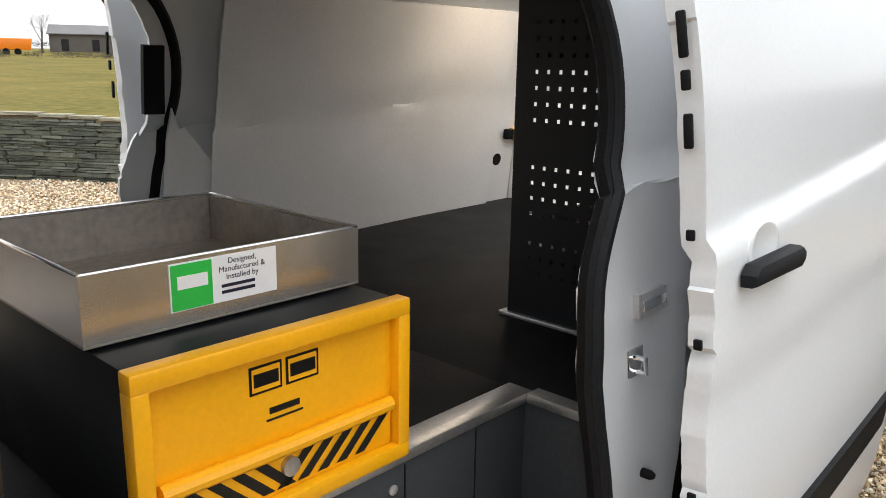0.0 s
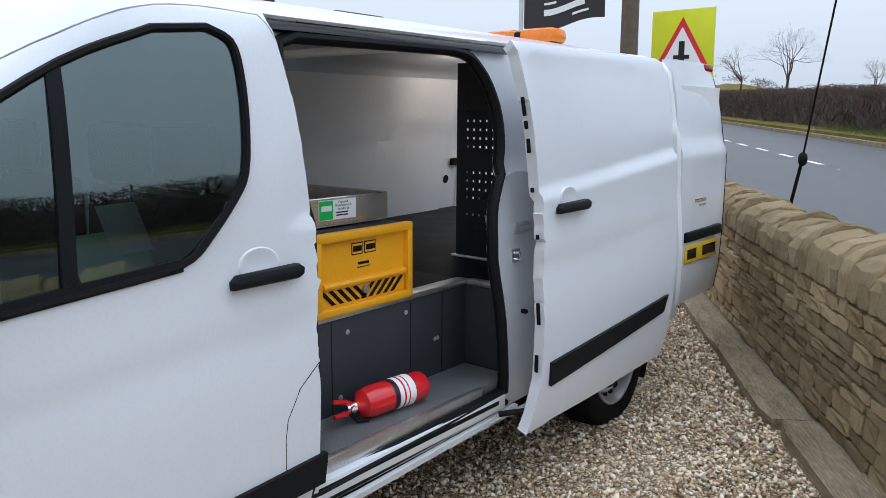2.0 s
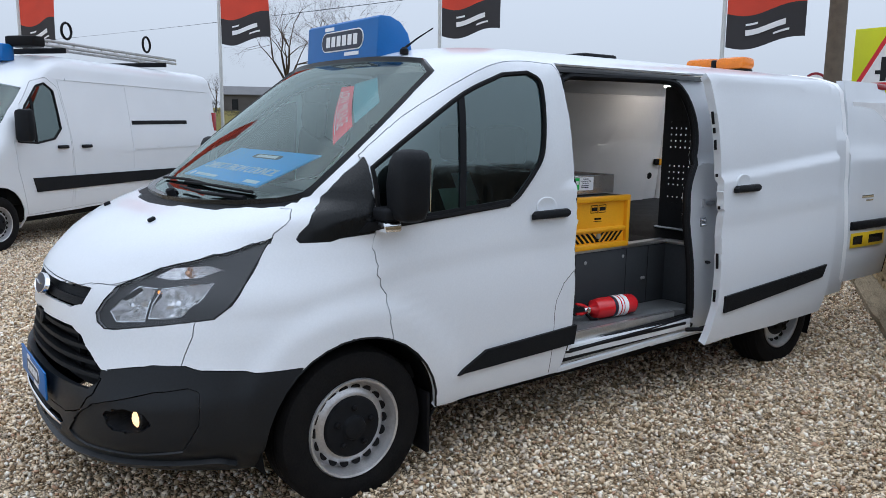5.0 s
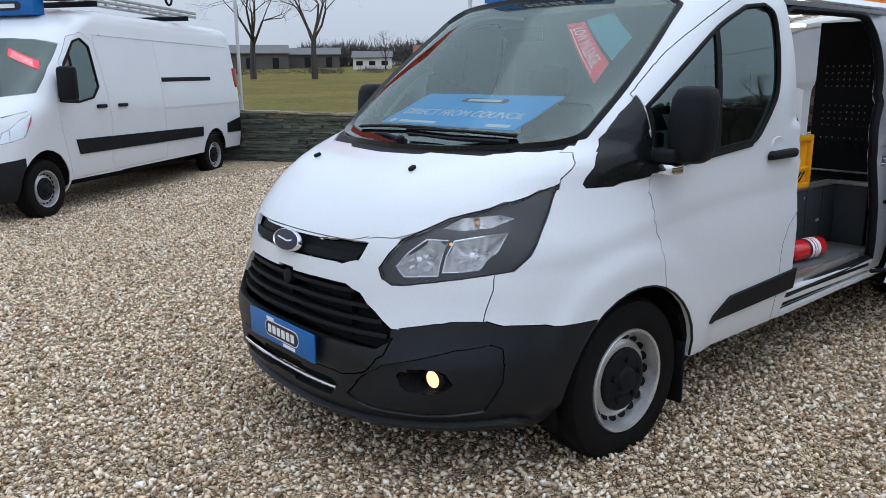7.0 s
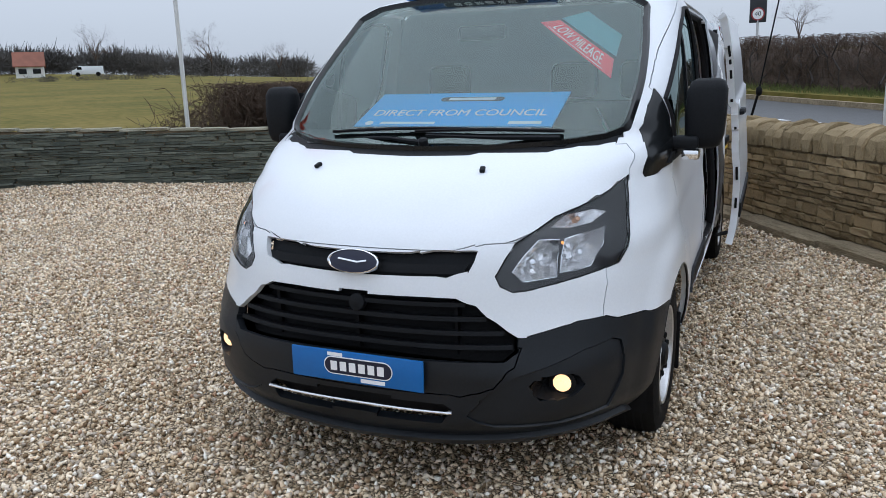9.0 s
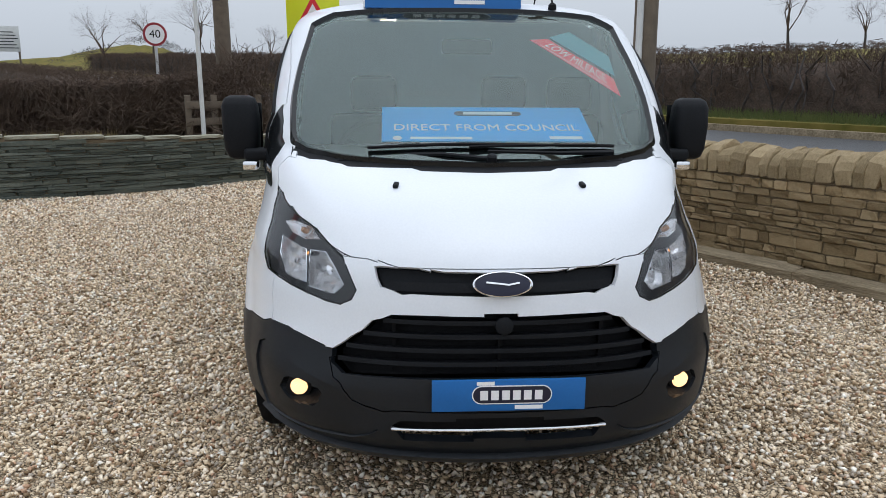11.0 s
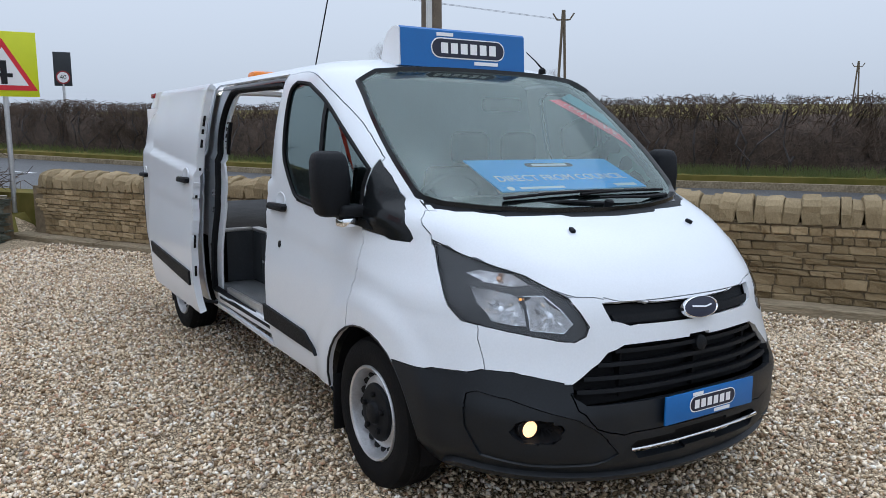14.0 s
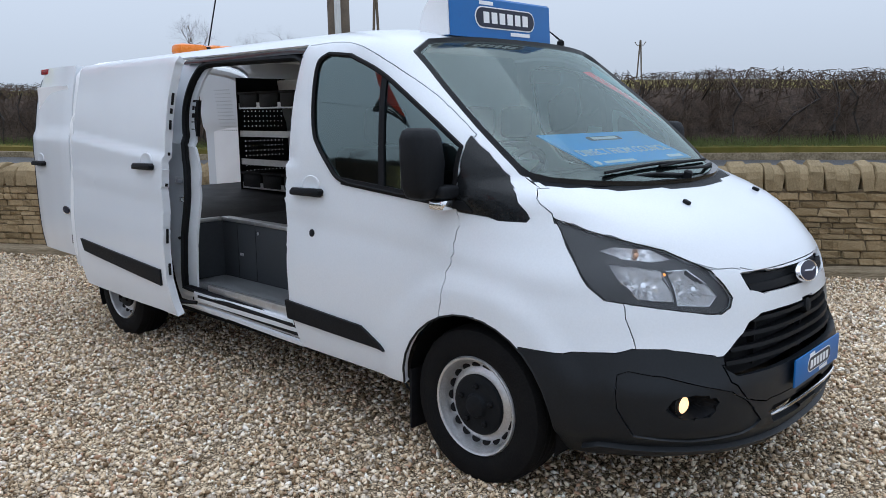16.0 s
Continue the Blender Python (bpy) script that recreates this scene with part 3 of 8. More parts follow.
OUT["bumper"] = F((0, 0.15), (0, 0.62), (0.57, 0.63), (0.605, 0.638), (0.68, 0.655)) + S((-0.67, 0.672), (-0.63, 0.668), (-0.58, 0.652), (-0.42, 0.64), (-0.2, 0.625), (-0.12, 0.15))
OUT["headlamp"] = F((0.488, 0.836), (0.535, 0.936)) + S(*bend([(-0.634, 1.012), (-0.485, 1.054), (-0.391, 1.079), (-0.27, 1.118)])) + S(*bend([(-0.295, 1.085), (-0.39, 0.960), (-0.455, 0.885), (-0.515, 0.836)])) + F((0.668, 0.800), (0.60, 0.787), (0.545, 0.782), (0.505, 0.803))
OUT["lamp_bowl_outer"] = F((0.790, 0.968), (0.756, 0.962), (0.683, 0.944), (0.681, 0.834), (0.728, 0.836), (0.768, 0.843), (0.795, 0.910))
OUT["lamp_bowl_inner"] = F((0.668, 0.945), (0.607, 0.948), (0.570, 0.900), (0.540, 0.846), (0.574, 0.814), (0.673, 0.822))
OUT["lamp_indicator"] = F((0.785, 1.012), (0.751, 1.026), (0.667, 1.018), (0.632, 0.985), (0.687, 0.977), (0.75, 0.986))
OUT["nose"] = F((0, 0.5), (0, 0.93), (0.5, 0.94)) + S((-0.62, 0.94), (-0.565, 0.85), (-0.60, 0.75), (-0.635, 0.66), (-0.64, 0.5))
OUT["bumper_centre"] = F((0, 0.60), (0.545, 0.615), (0.585, 0.60), (0.572, 0.545), (0.505, 0.468), (0.42, 0.442), (0, 0.436))
OUT["fog_panel"] = [("f", 0.42, 0.365), ("f", 0.47, 0.43), ("f", 0.57, 0.505), ("s", -0.74, 0.570), ("s", -0.62, 0.590), ("s", -0.59, 0.575), ("s", -0.60, 0.45), ("s", -0.65, 0.345), ("f", 0.70, 0.322), ("f", 0.50, 0.328)]
OUT["fog_hole"] = F(*[(0.700 + 0.078 * math.cos(2 * math.pi * k / 18), 0.458 + 0.046 * math.sin(2 * math.pi * k / 18)) for k in range(18)])
OUT["low_grille"] = F((0, 0.405), (0.34, 0.405), (0.37, 0.385), (0.33, 0.335), (0, 0.33))
OUT["cheater"] = S((-0.165, 1.098), (-0.178, 1.116), (-0.10, 1.215), (0.00, 1.318), (0.135, 1.43), (0.14, 1.15), (0.134, 1.124))
OUT["door"] = S(*bend([(0.132, 1.124), (0.128, 1.05), (0.14, 0.94), (0.172, 0.78), (0.186, 0.60)], 3)) + S((0.40, 0.30), (0.42, 0.325), (1.21, 0.335), (1.27, 0.56)) + S(*bend([(1.285, 0.90), (1.305, 1.15), (1.31, 1.33), (1.285, 1.60), (1.255, 1.78)], 3)) + S(*bend([(1.21, 1.858), (1.0, 1.862), (0.82, 1.835), (0.62, 1.752), (0.35, 1.605), (0.12, 1.435)], 4)) + S((0.14, 1.15))
OUT["window"] = S((0.15, 1.165), (0.46, 1.172)) + S(*bend([(0.80, 1.20), (0.89, 1.225), (0.95, 1.275), (1.03, 1.36), (1.075, 1.43), (1.095, 1.56), (1.10, 1.70), (1.085, 1.775), (1.02, 1.806)], 3)) + S(*bend([(0.86, 1.790), (0.62, 1.695), (0.34, 1.52), (0.15, 1.385)], 4))
OUT["opening"] = S((1.25, 0.43), (1.27, 0.56)) + S(*bend([(1.285, 0.90), (1.305, 1.15), (1.31, 1.33), (1.285, 1.60), (1.27, 1.72)], 3)) + S((1.285, 1.79), (1.35, 1.812)) + S(*bend([(2.10, 1.825), (2.22, 1.805), (2.30, 1.74), (2.355, 1.62), (2.365, 1.50), (2.345, 1.40), (2.295, 1.30), (2.26, 1.20), (2.25, 1.03), (2.285, 0.76), (2.32, 0.46)], 3))
OUT["slide_door"] = S((1.21, 0.335), (1.27, 0.56)) + S(*bend([(1.285, 0.90), (1.305, 1.15), (1.31, 1.33), (1.285, 1.60), (1.255, 1.78)], 3)) + S((1.235, 1.862), (2.555, 1.866)) + S(*bend([(2.592, 1.835), (2.608, 1.70), (2.632, 1.42), (2.625, 1.2), (2.585, 0.85), (2.53, 0.5), (2.48, 0.36)], 3))
OUT["door_recess"] = S((1.21, 0.335), (1.27, 0.56)) + S(*bend([(1.285, 0.90), (1.305, 1.15), (1.31, 1.33), (1.285, 1.60), (1.255, 1.78)], 3)) + S((1.235, 1.862), (2.605, 1.866)) + S(*bend([(2.65, 1.835), (2.67, 1.70), (2.69, 1.42), (2.685, 1.2), (2.645, 0.85), (2.60, 0.5), (2.56, 0.36)], 3))
OUT["arch"] = arc(AX_F, 0.31, 0.40, -20, 200) + S((AX_F - 0.36, 0.08), (AX_F + 0.36, 0.08))
OUT["arch_rear"] = arc(AX_R, 0.31, 0.40, -20, 200) + S((AX_R - 0.36, 0.08), (AX_R + 0.36, 0.08))
shell.form = flank_form
for kind in ("under", "nose", "bonnet", "scuttle", "windscreen", "bumper", "bumper_centre", "fog_panel", "fog_hole", "slot", "grille", "headlamp", "lamp_bowl_outer", "lamp_bowl_inner", "lamp_indicator", "low_grille", "door", "cheater", "window", "door_recess", "slide_door", "opening", "arch", "arch_rear"):
    shell.cut(kind, OUT[kind])
shell.sort()
shell.panels["lamp_cover"] = [f for k in ("headlamp", "lamp_bowl_outer", "lamp_bowl_inner", "lamp_indicator") for f in shell.panels[k]]
shell.panels["pillar"] = shell.panels["door_recess"] + shell.panels["slide_door"]
shell.panels["whole_slide_door"] = shell.panels["slide_door"] + shell.panels["opening"]

van = thing("panel_van", VAN, "white panel van with sliding and rear doors standing open on gravel", "van")
sides = (("left", 1), ("right", -1))
body_bm = shell.panel("body", rim=0.012)
part("body", body_bm, WHITE, van, angle=40)
part("bonnet", shell.panel("bonnet", rim=0.02), WHITE, van)
part("windscreen_surround", shell.panel("scuttle", gap=0, rim=0.0, out=-0.006), BLACK_PL, van, "black plastic scuttle")
ws = part("windscreen", shell.panel("windscreen", gap=0.002, rim=0, out=-0.002), GLASS, van, "clear windscreen glass")
ws.visible_shadow = False
part("upper_grille", shell.panel("slot", gap=0.001, rim=0.01, out=-0.03), BLACK_PL, van)
bumper = part("bumper", shell.panel("bumper", gap=0.0015, rim=0.03), BUMPER, van, "dark grey plastic front bumper")
part("bumper_centre", shell.panel("bumper_centre", gap=0.004, rim=0.03, out=0.002), BUMPER, bumper)
part("nose_panel", shell.panel("nose", gap=0.0015, rim=0.02), WHITE, van, "white panel between bonnet and bumper")
for name, s in sides:
    part("door_pillar", shell.panel("pillar", (s,), rim=0.014, gap=0.0, out=-0.045), WHITE, van, "white painted pillar and sill of the door opening", angle=40)
    d = part("front_door", shell.panel("door", (s,), rim=0.03), WHITE, van, angle=40)
    g = part("window", shell.panel("window", (s,), gap=0.0, rim=0, out=-0.004), TINT, d, "dark tinted side window")
    g.visible_shadow = False
    part("corner_trim", shell.panel("cheater", (s,), gap=0.001, rim=0.01), GLOSS_BLACK, d, "gloss black triangular trim")
    slid = pose(s * 0.122, 1.05, 0, 0, 0, -s * 0.7)
    part("sliding_door", shell.panel("whole_slide_door", (s,), m=slid, skin=0.045), WHITE, van, "white sliding door slid open", angle=40)


def build_wheel(parent, x, y, s):
    """A steel wheel with a ring of holes, a black centre cap and a treaded tyre."""
    w = new("wheel")
    w.parent = parent
    w.location = (x, y, HUB)
    if s < 0:
        w.rotation_euler = (0, 0, math.pi)
    R = 0.338
    prof = [(0.212, -0.205), (0.225, -0.215), (0.29, -0.218), (0.322, -0.205), (R, -0.175), (R, -0.04), (0.324, -0.012), (0.29, 0.002), (0.235, -0.002), (0.214, -0.012)]
    t = lathe(prof, "x", 56, closed=True)
    part("tyre", t, TYRE, w)
    part("rim", lathe([(0.214, -0.20), (0.214, -0.010), (0.209, -0.002), (0.200, -0.006), (0.196, -0.020), (0.193, -0.055), (0.186, -0.072), (0.176, -0.066), (0.150, -0.046), (0.128, -0.040), (0.09, -0.045), (0.0, -0.045)], "x", 56), STEEL, w, "silver steel rim")
    for i in range(18):
        a = 2 * math.pi * i / 18
        m = Matrix.Translation((-0.0555, 0.163 * math.cos(a), 0.163 * math.sin(a))) @ Matrix.Rotation(a, 4, "X") @ Matrix.Rotation(radians(-37), 4, "Z") @ Matrix.Diagonal((1, 1, 1.1, 1))
        part("vent_hole", lathe([(0.0190, -0.003), (0.0190, 0.0022), (0.0, 0.0026)], "x", 12, m), RUBBER, w)
    part("centre_cap", lathe([(0.131, -0.055), (0.131, -0.036), (0.124, -0.026), (0.100, -0.020), (0.064, -0.024), (0.054, -0.020), (0.046, -0.006), (0.030, 0.000), (0.0, 0.001)], "x", 36), BLACK_PL, w, "black centre cap")
    for i in range(5):
        a = 2 * math.pi * i / 5 + 0.3
        part("wheel_nut", lathe([(0.013, -0.03), (0.013, -0.010), (0.008, -0.006), (0.0, -0.006)], "x", 6, Matrix.Translation((0, 0.085 * math.cos(a), 0.085 * math.sin(a)))), RUBBER, w)
    for x in (-0.06, -0.09, -0.125, -0.155):
        part("tread_groove", lathe([(R - 0.004, x - 0.004), (R + 0.0008, x - 0.004), (R + 0.0008, x + 0.004), (R - 0.004, x + 0.004)], "x", 56, closed=True), RUBBER, w)
    return w


for name, s in sides:
    build_wheel(van, s * 0.955, AX_F, s)
    build_wheel(van, s * 0.945, AX_R, s)
# the underbody and wheel houses
part("underbody", box(-0.72, 0.72, -0.6, 4.2, 0.2, 0.46, 0.02), RUBBER, van)


# ---- fittings on the van's outside ----
def on_shell(kind, a, v, out=0.0, s=1, sh=None):
    """A frame on the shell: x along it, y up it, z outwards."""
    sh = sh or shell
    u, v = sh.side(a, v) if kind == "s" else sh.front(a, v)
    e = 0.006
    p = sh.at(u, v)
    du, dv = sh.at(u + e, v) - sh.at(max(u - e, 0), v), sh.at(u, v + e) - sh.at(u, v - e)
    n = du.cross(dv).normalized()
    if s < 0:
        p.x, n.x, du.x, dv.x = -p.x, -n.x, -du.x, -dv.x
        du = -du
    x = du.normalized()
    y = n.cross(x)
    m = Matrix((x, y, n)).transposed().to_4x4()
    m.translation = p + out * n
    return m


def patch(pts, out, thick, s=1, nu=10, nv=3, sh=None, m=None):
    """A plate that lies on the shell between four corners ('s' or 'f', a, v), lower edge first."""
    sh = sh or shell
    bm = bmesh.new()
    (k, a0, v0), (_, a1, v1), (_, a2, v2), (_, a3, v3) = pts
    lay = []
    for o in (out, out - thick):
        g = []
        for i in range(nu + 1):
            f = i / nu
            col = []
            for j in range(nv + 1):
                h = j / nv
                a = (a0 * (1 - f) + a1 * f) * (1 - h) + (a3 * (1 - f) + a2 * f) * h
                v = (v0 * (1 - f) + v1 * f) * (1 - h) + (v3 * (1 - f) + v2 * f) * h
                u, w = sh.side(a, v) if k == "s" else ((1 if a >= 0 else -1) * sh.front(abs(a), v)[0], v)
                p = sh.at(abs(u), w, o)
                if u < 0:
                    p.x = -p.x
                col.append(bm.verts.new((s * p.x, p.y, p.z)))
            g.append(col)
        lay.append(g)
    for g in lay:
        for i in range(nu):
            for j in range(nv):
                bm.faces.new((g[i][j], g[i + 1][j], g[i + 1][j + 1], g[i][j + 1]))
    ring = [(i, 0) for i in range(nu)] + [(nu, j) for j in range(nv)] + [(nu - i, nv) for i in range(nu)] + [(0, nv - j) for j in range(nv)]
    for (i, j), (p, q) in zip(ring, ring[1:] + ring[:1]):
        bm.faces.new((lay[0][i][j], lay[0][p][q], lay[1][p][q], lay[1][i][j]))
    if m is not None:
        bm.transform(m)
    return bm


def handle_on(m, parent, s):
    """A black pull handle over a rounded finger dish."""
    dish = lathe([(0.0, 0.001), (0.035, 0.0012), (0.045, 0.004), (0.052, 0.0045), (0.056, 0.002), (0.058, -0.004)], "z", 24, m @ pose(-0.015 * s, 0.03, 0) @ Matrix.Diagonal((1.25, 0.85, 1, 1)))
    part("finger_dish", dish, WHITE, parent)
    bar = prism([(-0.118, -0.018), (0.10, -0.018), (0.118, -0.008), (0.122, 0.012), (0.105, 0.024), (-0.10, 0.020), (-0.12, 0.004)], 0.004, 0.036, m @ pose(0, -0.008, 0), 0.012)
    part("door_handle", bar, BLACK_PL, parent, "black door handle")


def lamp_bowl(outline, deep, s):
    """A reflector set behind its opening in the bezel, pressed into rows of flat facets."""
    edge = []
    n = len(outline)
    for k in range(n):
        (_, a, b), (_, c, d) = outline[k], outline[(k + 1) % n]
        edge += [shell.at(*shell.front(a + (c - a) * h / 4, b + (d - b) * h / 4), -0.015) for h in range(4)]
    mid = sum(edge, Vector()) / len(edge)
    a, b = edge[len(edge) // 3] - edge[0], edge[2 * len(edge) // 3] - edge[0]
    nrm = a.cross(b).normalized()
    if nrm.y < 0:
        nrm = -nrm
    bm = bmesh.new()
    rings = []
    for i, f in enumerate((1.0, 0.86, 0.66, 0.44, 0.22)):
        ring = []
        for k, p in enumerate(edge):
            q = mid + (p - mid) * f + nrm * deep * (1 - f * f) * (1.28 if (k // 2 + i) % 2 and 0 < i else 1.0)
            ring.append(bm.verts.new((s * q.x, q.y, q.z)))
        rings.append(ring)
    m = len(edge)
    for p, q in zip(rings, rings[1:]):
        for k in range(m):
            bm.faces.new((p[k], p[(k + 1) % m], q[(k + 1) % m], q[k]))
    bm.faces.new(rings[-1])
    return bm


def find(name):
    return [o for o in van.children if o.name.split(".")[0] == name]


doors, sliders = find("front_door"), find("sliding_door")
for (side, s), d, sd in zip(sides, doors, sliders):
    slid = pose(s * 0.122, 1.05, 0, 0, 0, -s * 0.7)
    handle_on(on_shell("s", 1.11, 1.15, 0.0, s), d, s)
    handle_on(slid @ on_shell("s", 1.52, 1.225, 0.0, s), sd, s)
    part("rubbing_strip", patch([("s", 0.53, 0.458), ("s", 1.28, 0.482), ("s", 1.29, 0.578), ("s", 0.70, 0.548)], 0.014, 0.02, s, 16), BLACK_PL, d, "black rubbing strip")
    part("rubbing_strip", patch([("s", 1.33, 0.515), ("s", 2.42, 0.605), ("s", 2.47, 0.685), ("s", 1.33, 0.612)], 0.014, 0.02, s, 16, m=slid), BLACK_PL, sd, "black rubbing strip")
    # window rubber and the bar between the two panes
    part("window_rubber", shell.edge_tube(OUT["window"], 0.011, s, 0.001, sides=6), RUBBER, d)
    part("window_bar", patch([("s", 0.56, 1.18), ("s", 0.595, 1.18), ("s", 0.622, 1.69), ("s", 0.587, 1.672)], 0.004, 0.01, s, 2, 8), BLACK_PL, d)
    part("window_sill", patch([("s", 0.06, 1.128), ("s", 0.86, 1.195), ("s", 0.86, 1.228), ("s", 0.10, 1.168)], 0.006, 0.01, s, 14, 2), BLACK_PL, d)
    # opening: rubber seal, roof track, sill track
    seal_line = OUT["opening"] if s > 0 else [(k, y + (0.0 if y < 2.0 else 0.085 + 0.04 * min(max((1.36 - z) / 0.1, 0), 1)), z) for k, y, z in OUT["opening"]]
    part("door_seal", shell.edge_tube(seal_line, 0.021, s, -0.036, sides=8), RUBBER, van, "black rubber door seal")
    part("seal_lip", shell.edge_tube(seal_line, 0.013, s, -0.020, sides=6), BLACK_PL, van)
    part("roof_track", patch([("s", 1.26, 1.827), ("s", 2.50, 1.835), ("s", 2.48, 1.862), ("s", 1.24, 1.858)], -0.012, 0.02, s, 14, 2), GLOSS_BLACK, van, "black sliding door track")
    part("sill_track", patch([("s", 1.22, 0.375), ("s", 2.35, 0.392), ("s", 2.35, 0.412), ("s", 1.22, 0.398)], -0.018, 0.02, s, 14, 2), RUBBER, van)
    part("sill_trim", patch([("s", 1.20, 0.335), ("s", 2.40, 0.362), ("s", 2.40, 0.385), ("s", 1.20, 0.36)], 0.002, 0.02, s, 14, 2), WHITE, van)
    # pillar fittings: roller catch, latch, plugs
    c = on_shell("s", 2.485, 1.128, -0.046, s)
    part("roller_catch", box(-0.06, 0.06, -0.024, 0.024, -0.005, 0.014, 0.004, c), STEEL, van, "silver roller catch")
    part("roller_slot", box(-0.045, 0.05, -0.012, 0.010, 0.010, 0.017, 0.003, c), CHROME, van)
    c = on_shell("s", 2.435, 1.017, -0.046, s)
    lt = box(-0.03, 0.03, -0.028, 0.028, -0.004, 0.006, 0.003, c)
    add_tube(lt, [c @ Vector(p) for p in ((-0.01, -0.016, 0), (-0.01, -0.016, 0.03), (-0.01, 0.012, 0.03), (-0.01, 0.012, 0))], 0.006)
    part("latch", lt, CHROME, van, "bright steel door latch")
    for y, z, r in ((2.465, 0.773, 0.010),):
        part("rubber_stop", lathe([(r, -0.004), (r, 0.018), (r * 0.6, 0.026), (0, 0.026)], "z", 12, on_shell("s", y, z, -0.044, s)), RUBBER, van)
    # the edge of the open door carries its guides and plugs
    for y, z, h in ((1.283, 1.62, 0.045), (1.29, 1.55, 0.02), (1.298, 1.47, 0.035), (1.312, 1.30, 0.012), (1.305, 1.12, 0.012), (1.285, 0.82, 0.055), (1.275, 0.62, 0.045)):
        e = slid @ on_shell("s", y - 0.004, z, -0.02, s)
        part("edge_plug", box(-0.010 * s - 0.004, -0.010 * s + 0.004, -0.8 * h, 0.8 * h, -0.008, 0.008, 0.0035, e), RUBBER, sd)
    g = slid @ on_shell("s", 1.27, 0.60, -0.03, s)
    part("door_arm", tube([g @ Vector(p) for p in ((0.0, -0.18, -0.01), (-0.04 * s, -0.185, -0.05), (-0.10 * s, -0.19, -0.10))], 0.012), RUBBER, van)
    # mirror
    mir = bmesh.new()
    rings = []
    for z, x0, x1, y0, y1 in ((1.178, 1.02, 1.085, 0.185, 0.262), (1.192, 0.985, 1.108, 0.160, 0.278), (1.23, 0.968, 1.122, 0.148, 0.288), (1.33, 0.962, 1.130, 0.146, 0.290), (1.42, 0.972, 1.130, 0.156, 0.288), (1.452, 0.985, 1.118, 0.172, 0.280), (1.464, 1.01, 1.095, 0.195, 0.262)):
        cx, cy, hx, hy = (x0 + x1) / 2, (y0 + y1) / 2, (x1 - x0) / 2, (y1 - y0) / 2
        ring = []
        for k in range(20):
            c, q = math.cos(2 * math.pi * k / 20), math.sin(2 * math.pi * k / 20)
            ring.append(mir.verts.new((s * (cx + hx * math.copysign(abs(c) ** 0.55, c)), cy + hy * math.copysign(abs(q) ** 0.55, q), z)))
        rings.append(ring)
    for p, q in zip(rings, rings[1:]):
        for k in range(20):
            mir.faces.new((p[k], p[(k + 1) % 20], q[(k + 1) % 20], q[k]))
    mir.faces.new(rings[0])
    mir.faces.new(rings[-1])
    hs = part("mirror_housing", mir, BLACK_PL, d, "black plastic door mirror", angle=50)
    arm = bmesh.new()
    add_box(arm, min(s * 0.875, s * 1.03), max(s * 0.875, s * 1.03), 0.125, 0.225, 1.178, 1.232, 0.018, seg=3)
    add_box(arm, min(s * 0.868, s * 0.905), max(s * 0.868, s * 0.905), 0.085, 0.255, 1.165, 1.285, 0.016, seg=3)
    part("mirror_arm", arm, BLACK_PL, d)
    part("mirror_glass", box(min(s * 0.965, s * 1.098), max(s * 0.965, s * 1.098), 0.289, 0.293, 1.22, 1.43, 0.0), CHROME, d)
    part("indicator", box(min(s * 0.965, s * 1.035), max(s * 0.965, s * 1.035), 0.118, 0.20, 1.135, 1.178, 0.012), CHROME, d, "clear indicator lens")
    # fuel flap line on the left; keyhole on the right
    if s < 0:
        part("door_lock", lathe([(0.019, 0), (0.019, 0.004), (0.012, 0.006), (0, 0.005)], "z", 20, on_shell("s", 1.075, 0.945, 0.0, s)), BLACK_PL, d)
    else:
        part("fuel_flap_gap", shell.edge_tube(S((1.135, 0.345), (1.14, 0.66), (1.15, 0.72), (1.20, 0.80), (1.28, 0.86)), 0.0015, s, -0.0004, closed=False), RUBBER, d)
    # mudflap, wheel house
    part("mudflap", box(min(s * 0.80, s * 0.965), max(s * 0.80, s * 0.965), 0.385, 0.40, 0.12, 0.40, 0.006), RUBBER, van, "black rubber mudflap")
    wh = bmesh.new()
    ring = [(AX_F + 0.405 * math.cos(radians(a)), 0.31 + 0.405 * math.sin(radians(a))) for a in range(-25, 206, 11)]
    lo = [[wh.verts.new((s * x, y, z)) for y, z in ring] for x in (0.50, 0.93)]
    for i in range(len(ring) - 1):
        wh.faces.new((lo[0][i], lo[0][i + 1], lo[1][i + 1], lo[1][i]))
    wh.faces.new(lo[0])
    part("wheel_house", wh, RUBBER, van)
    wh = bmesh.new()
    ring = [(AX_R - AX_F + y, z) for y, z in ring]
    lo = [[wh.verts.new((s * x, y, z)) for y, z in ring] for x in (0.55, 0.93)]
    for i in range(len(ring) - 1):
        wh.faces.new((lo[0][i], lo[0][i + 1], lo[1][i + 1], lo[1][i]))
    part("wheel_house", wh, RUBBER, van)
    part("arch_lip", shell.edge_tube(arc(AX_F, 0.31, 0.402, -8, 188), 0.006, s, -0.004, closed=False), BUMPER, van)

    # headlamp: black shell, chrome bowls, amber bulb, indicator, clear cover
    lamp = new("headlamp")
    lamp.parent = van
    tagged(lamp, "clear headlamp with chrome reflectors in a black shell")
    part("lamp_shell", shell.panel("headlamp", (s,), gap=0.0, rim=0.035, out=-0.016), LAMP_DARK, lamp, "smoked grey inner bezel")
    part("lamp_edge", shell.edge_tube(OUT["headlamp"], 0.0035, s, -0.002, sides=6), GLOSS_BLACK, lamp)
